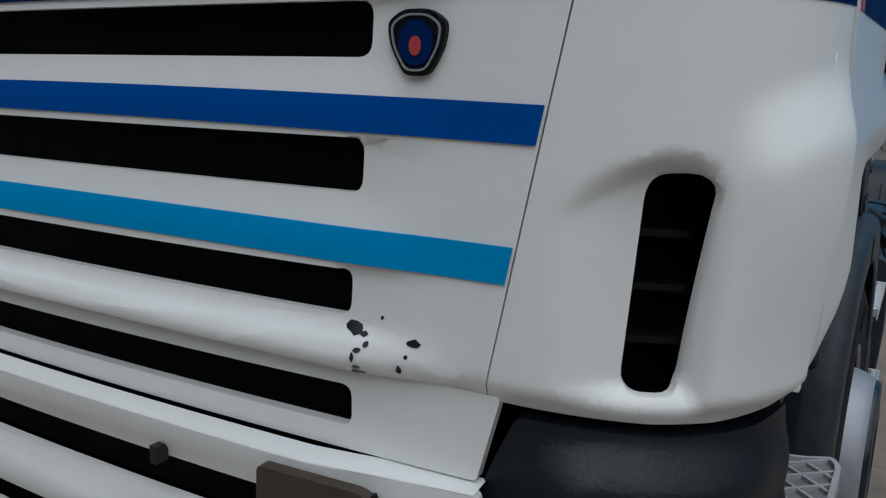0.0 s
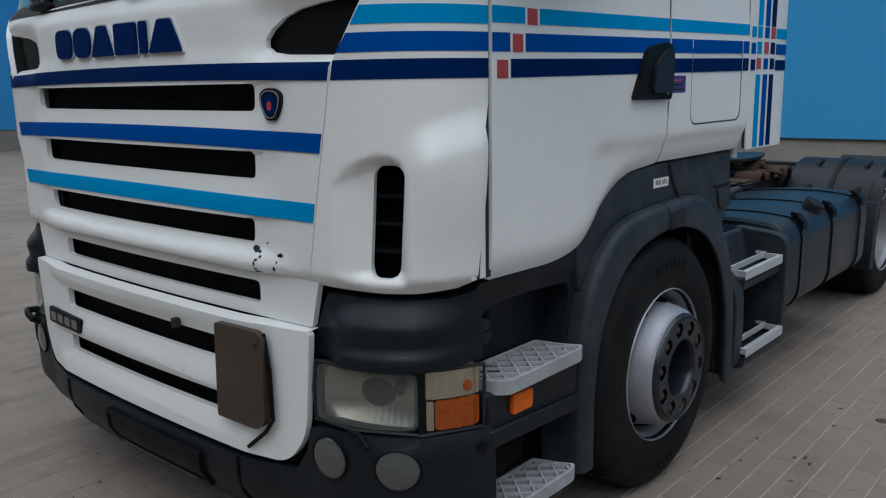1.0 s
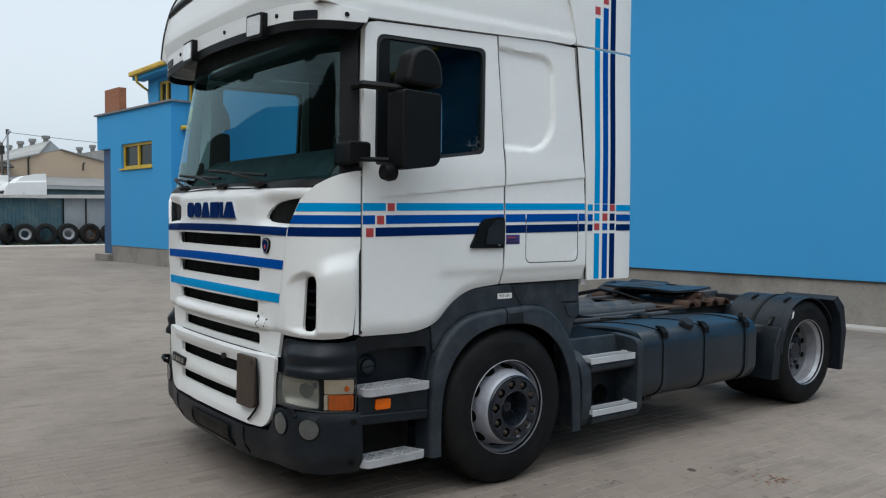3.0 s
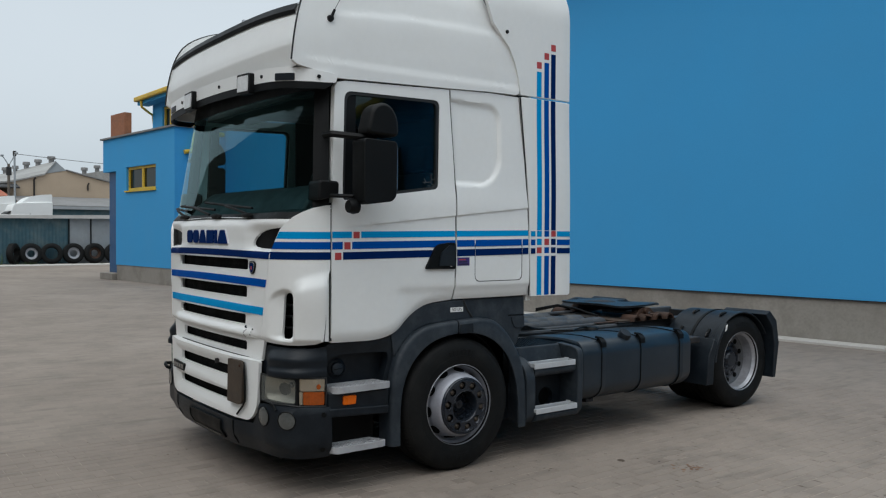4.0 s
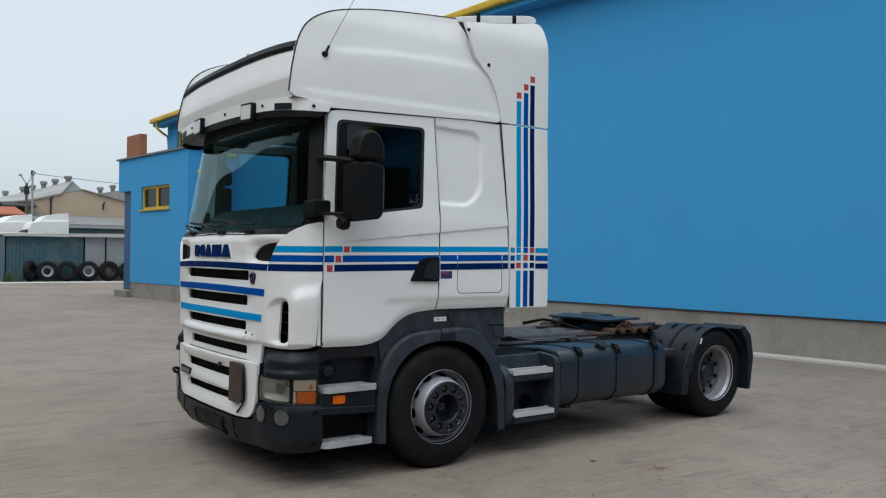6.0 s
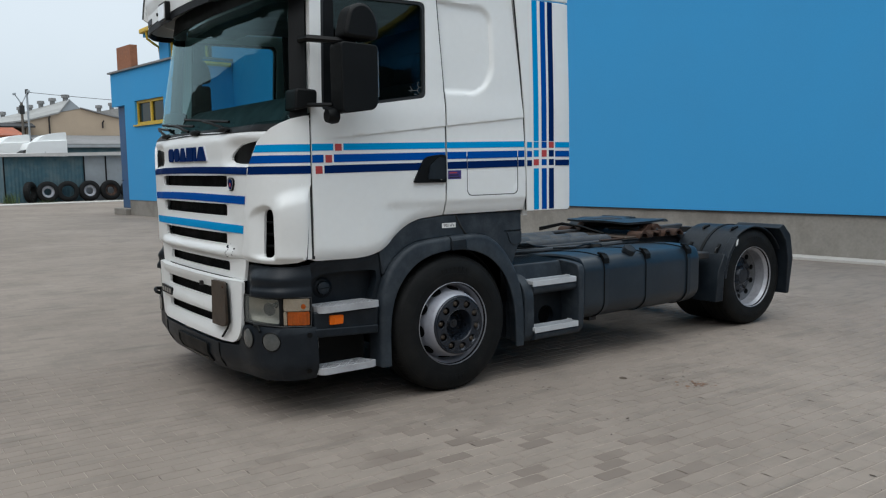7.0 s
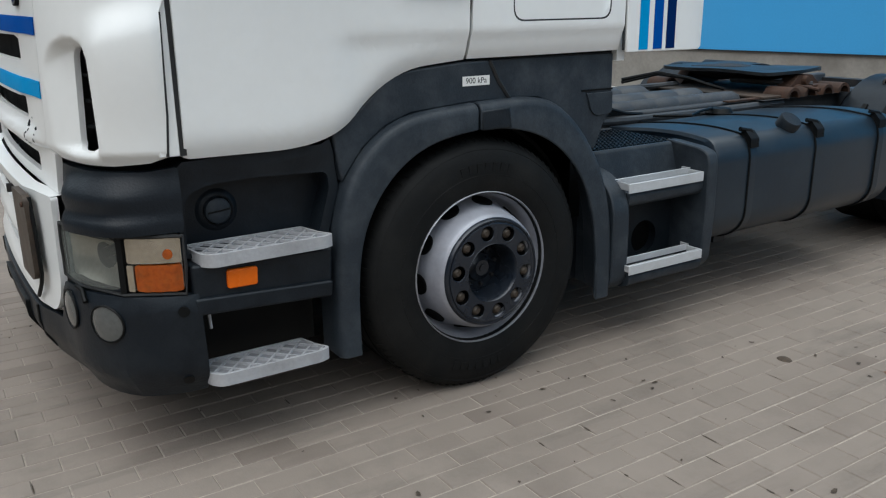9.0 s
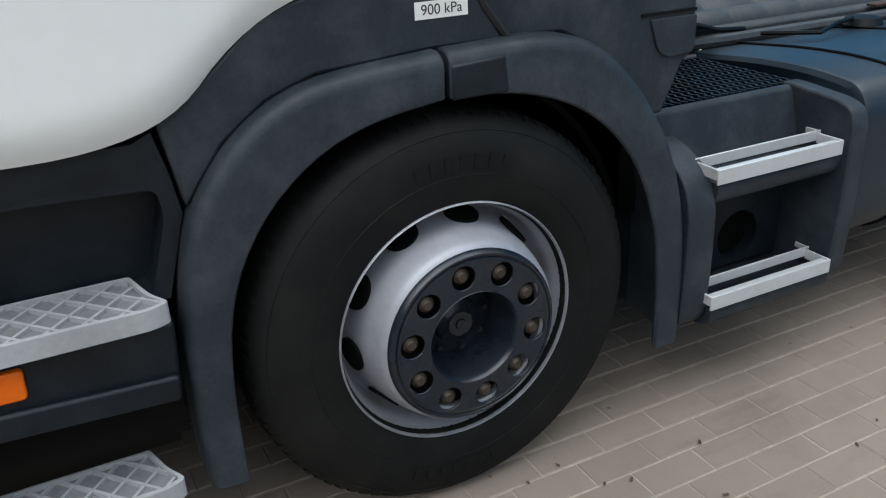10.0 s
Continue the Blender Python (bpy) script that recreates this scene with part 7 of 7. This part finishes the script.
# rear mudguards
for q in (1, -1):
    # arched top sections over the twin tyres
    pts_o = arc(3.69, 0.470, 0.498, 172, 30, 22)
    pts_i = arc(3.69, 0.470, 0.484, 30, 172, 22)
    mg = part("mudguard", prism(pts_o + pts_i, q * 0.55, q * 1.155, along_x), PLASTIC, truck, "grey plastic rear mudguard", bevel=0.006)
    part("guard_front", prism([(3.02, 0.30), (3.13, 0.30), (3.15, 0.56), (3.20, 0.70), (3.15, 0.74), (3.06, 0.58)], q * 0.6, q * 1.215, along_x), PLASTIC, mg, "front flap of the mudguard", bevel=0.006)
    part("guard_face", prism(arc(3.69, 0.470, 0.52, 176, 128, 10) + arc(3.69, 0.470, 0.485, 128, 176, 10), q * 1.12, q * 1.2, along_x), PLASTIC, mg, "", bevel=0.006)
    part("mud_flap", prism([(4.14, 0.27), (4.19, 0.27), (4.25, 0.62), (4.20, 0.86), (4.08, 0.965), (4.00, 0.93), (4.12, 0.80), (4.16, 0.62)], q * 0.7, q * 1.22, along_x), PLASTIC, mg, "black mud flap", bevel=0.006)
    for deg in (143, 108):
        for x0 in (0.70, 1.02):
            part("guard_clip", prism(arc(3.69, 0.470, 0.512, deg + 5, deg - 5, 6) + arc(3.69, 0.470, 0.495, deg - 5, deg + 5, 6), q * x0, q * (x0 + 0.03), along_x), BLACK, mg, "black rubber buckle")
            part("clip_loop", tube([(q * (x0 + 0.015), 3.69 + r * math.cos(radians(d)), 0.470 + r * math.sin(radians(d))) for r, d in ((0.500, deg + 7), (0.520, deg + 5), (0.522, deg + 2), (0.512, deg))], 0.006, 6), STEEL, mg)
    part("guard_seam", prism(arc(3.69, 0.470, 0.505, 150, 60, 12) + arc(3.69, 0.470, 0.494, 60, 150, 12), q * 0.84, q * 0.87, along_x), BLACK, mg)
    part("reflector_patch", prism([(3.335, 0.80), (3.36, 0.81), (3.375, 0.865), (3.35, 0.855)], q * 1.19, q * 1.203, along_x), STICKER, mg)
    part("guard_bracket", boxes(tuple(sorted((q * 0.6, q * 1.12))) + (2.80, 3.05, 0.70, 0.76)), STEEL, truck, "bracket with grey valve block", bevel=0.01)

# fifth wheel coupling: a worn plate on two rusty pedestals over a corrugated base
fw = part("coupling_plate", panel(rounded([(-0.43, 2.70), (0.43, 2.70), (0.48, 3.0), (0.41, 3.25), (0.25, 3.52), (0.10, 3.50), (0.05, 3.15), (-0.05, 3.15), (-0.10, 3.50), (-0.25, 3.52), (-0.41, 3.25), (-0.48, 3.0)], 0.05, 4), [], lambda u, v, o: (u, v, 1.022 - 0.030 * smooth(3.3, 3.55, v) + 0.004 * math.sin(9 * u + 5 * v) + o), 0.020, 0.07), GREASE, truck, "greasy worn fifth-wheel coupling plate", bevel=0.006)
part("plate_sheen", panel(rounded([(-0.30, 2.82), (0.02, 2.82), (0.06, 3.05), (-0.05, 3.12), (-0.22, 3.10)], 0.06, 4), [], lambda u, v, o: (u, v, 1.0238 + 0.004 * math.sin(9 * u + 5 * v) + o), 0.002, 0.07), STEEL, fw, "rubbed bare patch of the plate")
part("plate_dish", lathe([(0.0, 0.945), (0.26, 0.950), (0.36, 0.975), (0.41, 1.000), (0.0, 1.001)], 32, lambda a, b, w: (a, 3.02 + b * 0.8, w), closed=False), BLACK, fw, "dark ribbed underside of the plate", sharp=50)
part("coupling_base", boxes((-0.53, 0.53, 2.56, 3.42, 0.874, 0.890)), RUSTBASE, truck, "rust-stained mounting plate", bevel=0.004)
for q in (1, -1):
    part("coupling_pedestal", prism(rounded([(2.84, 0.891), (3.24, 0.891), (3.14, 0.955), (3.09, 0.992), (2.96, 0.992), (2.92, 0.955)], 0.015), q * 0.37, q * 0.47, along_x), RUST, truck, "rusty coupling pedestal", bevel=0.008)
    part("pedestal_web", prism([(2.88, 0.891), (3.20, 0.891), (3.10, 0.93), (2.95, 0.93)], q * 0.471, q * 0.52, along_x), RUST, truck)
    for k in range(4):
        c = 2.78 + 0.17 * k
        part("base_corrugation", prism(arc(c, 0.874, 0.062, 0, 180, 8) + arc(c, 0.874, 0.044, 180, 0, 8), q * 0.40, q * 0.575, along_x), RUST, truck, "arched rib of the mounting plate")
    part("pivot_pin", lathe([(0, 0.03), (0.026, 0.026), (0.032, 0.0)], 14, lambda a, b, w, q=q: (q * (0.47 + w), 3.02 + a, 0.958 + b), closed=False), RUST, truck, "rusty pivot pin")
    part("rail_flange", boxes(tuple(sorted((q * 0.39, q * 0.56))) + (2.52, 3.46, 0.8722, 0.8738)), STEEL, truck)
part("release_lever", tube([(0.3, 3.0, 0.93), (0.58, 2.92, 0.925), (0.66, 2.90, 0.92)], 0.012), RUST, truck)
part("lock_bar", tube([(0.10, 2.78, 0.955), (0.34, 2.88, 0.945), (0.50, 3.06, 0.935)], 0.018), STEEL, truck)
part("grease_tag", boxes((0.268, 0.282, 3.435, 3.46, 0.99, 1.006)), STICKER, truck, "small pale tag on the plate's horn")
for k in range(2):
    part("coupling_hose", tube([(-0.40, 2.30, 0.93 + 0.02 * k), (-0.25, 2.48, 0.985 + 0.01 * k), (-0.05, 2.56, 0.965), (0.05, 2.62, 0.93), (0.12, 2.70, 0.90)], 0.011, 6), BLACK, truck, "black coupling hose")

# ---- mirrors ----
for q in (1, -1):
    body = part("mirror_housing", prism(rounded([(-0.985, 1.945), (-0.965, 1.925), (-0.765, 1.95), (-0.735, 1.985), (-0.730, 2.34), (-0.985, 2.35)], [0.03, 0.03, 0.05, 0.05, 0.03, 0.03]), q * 1.375, q * 1.525, along_x), BLACK, truck, "black main mirror housing", bevel=0.06)
    part("wide_mirror", prism(rounded([(-0.965, 2.375), (-0.715, 2.367), (-0.725, 2.50), (-0.78, 2.575), (-0.85, 2.59), (-0.92, 2.55)], 0.05), q * 1.38, q * 1.525, along_x), BLACK, body, "black wide-angle mirror housing", bevel=0.045)
    part("mirror_glass", boxes(tuple(sorted((q * 1.39, q * 1.52))) + (-0.735, -0.727, 2.03, 2.31)), CHROME, body)
    part("mirror_arm", tube([(q * 1.21, -1.10, 2.385), (q * 1.30, -1.09, 2.385), (q * 1.42, -0.95, 2.365), (q * 1.45, -0.85, 2.36)], 0.022), BLACK, body)
    part("mirror_arm", tube([(q * 1.20, -1.12, 1.985), (q * 1.30, -1.10, 1.985), (q * 1.42, -1.0, 1.98)], 0.013), BLACK, body)
    part("arm_root", prism(rounded([(-1.19, 1.95), (-1.04, 1.985), (-1.035, 2.08), (-1.18, 2.085)], 0.025), q * 1.14, q * 1.30, along_x), BLACK, body, "", bevel=0.02)
    part("kerb_mirror", lathe([(0, -0.04), (0.040, -0.036), (0.050, 0.0), (0.044, 0.035), (0, 0.045)], 20, lambda a, b, w, q=q: (q * (1.41 + a), -1.00 + w, 1.915 + b), closed=False), BLACK, body, "small kerb mirror")

# ---- cab interior ----
part("dashboard", prism(rounded([(-1.20, 1.86), (-1.10, 2.00), (-0.98, 2.085), (-0.80, 2.08), (-0.76, 1.5), (-0.85, 1.2), (-1.20, 1.2)], 0.05), -1.03, 1.03, along_x), INTERIOR, truck, "dark dashboard", bevel=0.02)
part("ceiling_shelf", boxes((-1.13, 1.13, -1.0, -0.6, 2.72, 2.80)), INTERIOR, truck)
part("steering_wheel", tube([(0.62 + 0.22 * math.cos(a), -0.72 - 0.22 * math.sin(a) * 0.45, 2.00 + 0.22 * math.sin(a) * 0.9) for a in [2 * math.pi * i / 24 for i in range(24)]], 0.016, 8, True), BLACK, truck, "black steering wheel")
for x in (0.62, -0.62):
    low = 0.0 if x > 0 else 0.25
    seat = part("seat", prism(rounded([(-0.55, 1.45 - low), (-0.05, 1.42 - low), (0.10, 2.2 - low), (-0.02, 2.22 - low), (-0.16, 1.58 - low), (-0.55, 1.60 - low)], 0.05), x - 0.26, x + 0.26, along_x), SEATCLOTH, truck, "grey cloth seat", bevel=0.04)
    part("headrest", prism(rounded([(0.02, 2.24 - low), (0.12, 2.23 - low), (0.15, 2.43 - low), (0.06, 2.44 - low)], 0.03), x - 0.14, x + 0.14, along_x), SEATCLOTH, seat, "", bevel=0.03)
part("bunk", boxes((-1.1, 1.1, 0.15, 0.69, 1.5, 1.72)), SEATCLOTH, truck, "", bevel=0.04)


# ---- paving blocks, 200 x 100 mm in running bond along y ----
def block_mesh(name, w, l):
    me = bpy.data.meshes.new(name)
    b, h = 0.004, 0.004
    x, y = w / 2, l / 2
    vs = [(sx * (x - b), sy * (y - b), 0.0) for sx, sy in ((-1, -1), (1, -1), (1, 1), (-1, 1))]
    vs += [(sx * x, sy * y, -h) for sx, sy in ((-1, -1), (1, -1), (1, 1), (-1, 1))]
    vs += [(sx * x, sy * y, -0.03) for sx, sy in ((-1, -1), (1, -1), (1, 1), (-1, 1))]
    fs = [(0, 1, 2, 3)]
    for k in (0, 4):
        for i in range(4):
            j = (i + 1) % 4
            fs.append((k + i, k + 4 + i, k + 4 + j, k + j))
    me.from_pydata(vs, [], fs)
    me.materials.append(PAVER)
    return me


shared = block_mesh("paving_block", 0.0962, 0.1990)
rb = random.Random(7)
verts, faces = [], []
near = 0
nrow = int(round((NX1 - NX0) / 0.1))
base_v = [v.co.copy() for v in shared.vertices]
base_f = [tuple(p.vertices) for p in shared.polygons]
for i in range(nrow):
    x = NX0 + 0.05 + 0.1 * i
    k = int(round((NY1 - NY0) / 0.2)) + i % 2
    for j in range(k):
        y = NY0 + 0.2 * j + 0.1 * (1 - i % 2)
        half = 0.5 if i % 2 and j in (0, k - 1) else 1.0
        if half < 1:
            y += 0.05 if j == 0 else -0.05
        p = Vector((x + rb.uniform(-0.0012, 0.0012), y + rb.uniform(-0.0005, 0.0005), 0.0005 + rb.uniform(-0.0015, 0.001)))
        turn = rb.uniform(-0.004, 0.004)
        if half == 1 and 1.3 < x < 2.7 and -0.75 < y < 1.25 and near < 300:
            ob = new("paving_block", shared)
            ob.parent = ground
            ob.matrix_basis = Matrix.Translation(p) @ Matrix.Rotation(turn, 4, "Z")
            near += 1
        else:
            m = Matrix.Translation(p) @ Matrix.Rotation(turn, 4, "Z") @ Matrix.Diagonal((1, half, 1, 1))
            n0 = len(verts)
            verts += [m @ v for v in base_v]
            faces += [tuple(n0 + q for q in f) for f in base_f]
me = bpy.data.meshes.new("paving_blocks")
me.from_pydata(verts, [], faces)
me.materials.append(PAVER)
rest = new("paving_blocks", me)
rest.parent = ground
tagged(rest, kind="stuff")

# grit and leaf scraps blown over the yard, oil spots on the blocks
rs2 = random.Random(19)
LEAVES = ((2.06, -0.655, 0.030), (1.72, 1.22, 0.026), (2.665, 0.336, 0.026), (1.575, 1.174, 0.016))
lv, lf = [], []


def scrap(x, y, r, flat=0.35):
    n = rs2.randint(5, 8)
    turn = rs2.uniform(0, 6.28)
    c = len(lv)
    for i in range(n):
        a = 2 * math.pi * i / n
        rr = r * rs2.uniform(0.6, 1.15)
        u, v = rr * math.cos(a), rr * flat * math.sin(a)
        lv.append((x + u * math.cos(turn) - v * math.sin(turn), y + u * math.sin(turn) + v * math.cos(turn), 0.0025 + rs2.uniform(0.0, 0.004)))
    lv.append((x, y, 0.006))
    for i in range(n):
        lf.append((c + i, c + (i + 1) % n, c + n))


for k in range(170):
    d = rs2.random() ** 0.7
    a = rs2.uniform(0, 6.28)
    x, y = 2.2 + 7.5 * d * math.cos(a), 0.5 + 6.5 * d * math.sin(a)
    scrap(x, y, rs2.uniform(0.003, 0.010), rs2.uniform(0.3, 0.8))
for cx, cy, m, sp in ((2.05, 1.5, 14, 0.12), (2.2, 1.43, 10, 0.1), (1.67, 0.42, 12, 0.15), (1.64, 1.14, 8, 0.1), (-0.6, -1.55, 14, 0.15), (2.0, -0.63, 9, 0.12), (2.55, 0.37, 12, 0.2), (1.25, -0.35, 16, 0.2), (1.3, 0.35, 16, 0.2), (3.4, 2.4, 12, 0.25), (4.2, 0.4, 12, 0.3)):
    for k in range(m // 2):
        scrap(rs2.gauss(cx, sp), rs2.gauss(cy, sp), rs2.uniform(0.005, 0.017), rs2.uniform(0.3, 0.7))
me = bpy.data.meshes.new("leaf_scraps")
me.from_pydata(lv, [], lf)
me.materials.append(LITTER)
for k in range(26):
    scrap(rs2.gauss(0.98, 0.055), rs2.gauss(-0.235, 0.03), rs2.uniform(0.006, 0.020), rs2.uniform(0.4, 0.9))
for x, y, r in LEAVES:
    scrap(x, y, r, 0.5)
jv, jf = [], []
for k in range(420):
    i = rs2.randint(18, nrow - 4)
    j = rs2.randint(4, 46)
    x, y = NX0 + 0.05 + 0.1 * i, NY0 + 0.2 * j + (0.1 if i % 2 else 0.0)
    if rs2.random() > 0.25 + 0.75 * math.sin(2.1 * x + 0.7 * y) ** 2:
        continue
    half, wide, off = rs2.uniform(0.008, 0.042), rs2.uniform(0.0018, 0.0045), rs2.uniform(-0.012, 0.012)
    n0 = len(jv)
    for u, v in ((-1, 0.2), (-0.6, -1), (0.5, -0.8), (1, 0.1), (0.6, 0.9), (-0.4, 1)):
        jv.append((x + off + half * u, y + wide * v * rs2.uniform(0.6, 1.3), 0.0022))
    jv.append((x + off, y, 0.0036))
    jf += [(n0 + q, n0 + (q + 1) % 6, n0 + 6) for q in range(6)]
jm = bpy.data.meshes.new("joint_dirt")
jm.from_pydata(jv, [], jf)
jm.materials.append(LITTER)
tagged(new("joint_dirt", jm), "dark dirt caught in the joints between the blocks", "dirt", kind="stuff")
rv, rf = [], []
for k in range(26):
    x, y, r = rs2.gauss(2.2, 0.05), rs2.gauss(1.43, 0.075), rs2.uniform(0.006, 0.018)
    n0, n = len(rv), rs2.randint(5, 7)
    for i in range(n):
        a = 2 * math.pi * i / n
        rv.append((x + r * rs2.uniform(0.6, 1.2) * math.cos(a), y + r * rs2.uniform(0.6, 1.2) * math.sin(a), 0.0022))
    rv.append((x, y, 0.0045))
    rf += [(n0 + i, n0 + (i + 1) % n, n0 + n) for i in range(n)]
rm = bpy.data.meshes.new("rust_flakes")
rm.from_pydata(rv, [], rf)
rm.materials.append(RUSTFLAKE)
tagged(new("rust_flakes", rm), "orange-brown rust flakes spilt on the paving", "rust flakes", kind="stuff")
tagged(new("leaf_scraps", me), "dark leaf scraps and grit strewn over the paving", "litter", kind="stuff")
lid = part("pebble", lathe([(0, 0.008), (0.022, 0.007), (0.031, 0.002), (0.033, 0.0)], 18, lambda a, b, w: (1.767 + a, 1.183 + b * 0.8, w), closed=False), LITTER)
tagged(lid, "flat round dark disc lying on the paving", "disc")


def weeds(name, label, spots, seed):
    """Tufts of thin bent blades."""
    r = random.Random(seed)
    vs, fs = [], []
    for cx, cy, spread, count, tall in spots:
        for k in range(count):
            x, y, h, a = r.gauss(cx, spread), r.gauss(cy, spread * 0.5), tall * r.uniform(0.4, 1.0), r.uniform(0, 6.28)
            dx, dy, w = math.cos(a), math.sin(a), 0.006 + 0.01 * h
            n0 = len(vs)
            vs.extend([(x - dy * w, y + dx * w, 0.0), (x + dy * w, y - dx * w, 0.0), (x + dx * h * 0.2 + dy * w * 0.7, y + dy * h * 0.2 - dx * w * 0.7, h * 0.6), (x + dx * h * 0.2 - dy * w * 0.7, y + dy * h * 0.2 + dx * w * 0.7, h * 0.6), (x + dx * h * 0.55, y + dy * h * 0.55, h)])
            fs.extend([(n0, n0 + 1, n0 + 2, n0 + 3), (n0 + 3, n0 + 2, n0 + 4)])
    m = bpy.data.meshes.new(name)
    m.from_pydata(vs, [], fs)
    m.materials.append(WEED)
    return tagged(new(name, m), label, "weeds", kind="stuff")


hx, hy = math.cos(ANG), math.sin(ANG)
wall_spots = [(u * hx + 0.45 * hy, 9.4 + u * hy - 0.45 * hx, 0.12, 24, 0.12) for u in (4.6, 4.9, 7.5, -3.0)]
weeds("wall_weeds", "small green weeds along the foot of the blue wall", wall_spots, 5)
weeds("shed_weeds", "tall green weeds at the corner of the shed", [(-41.9, 3.1, 0.35, 120, 0.7), (-41.8, 4.6, 0.6, 60, 0.25), (-41.6, 8.9, 1.2, 80, 0.15)], 6)
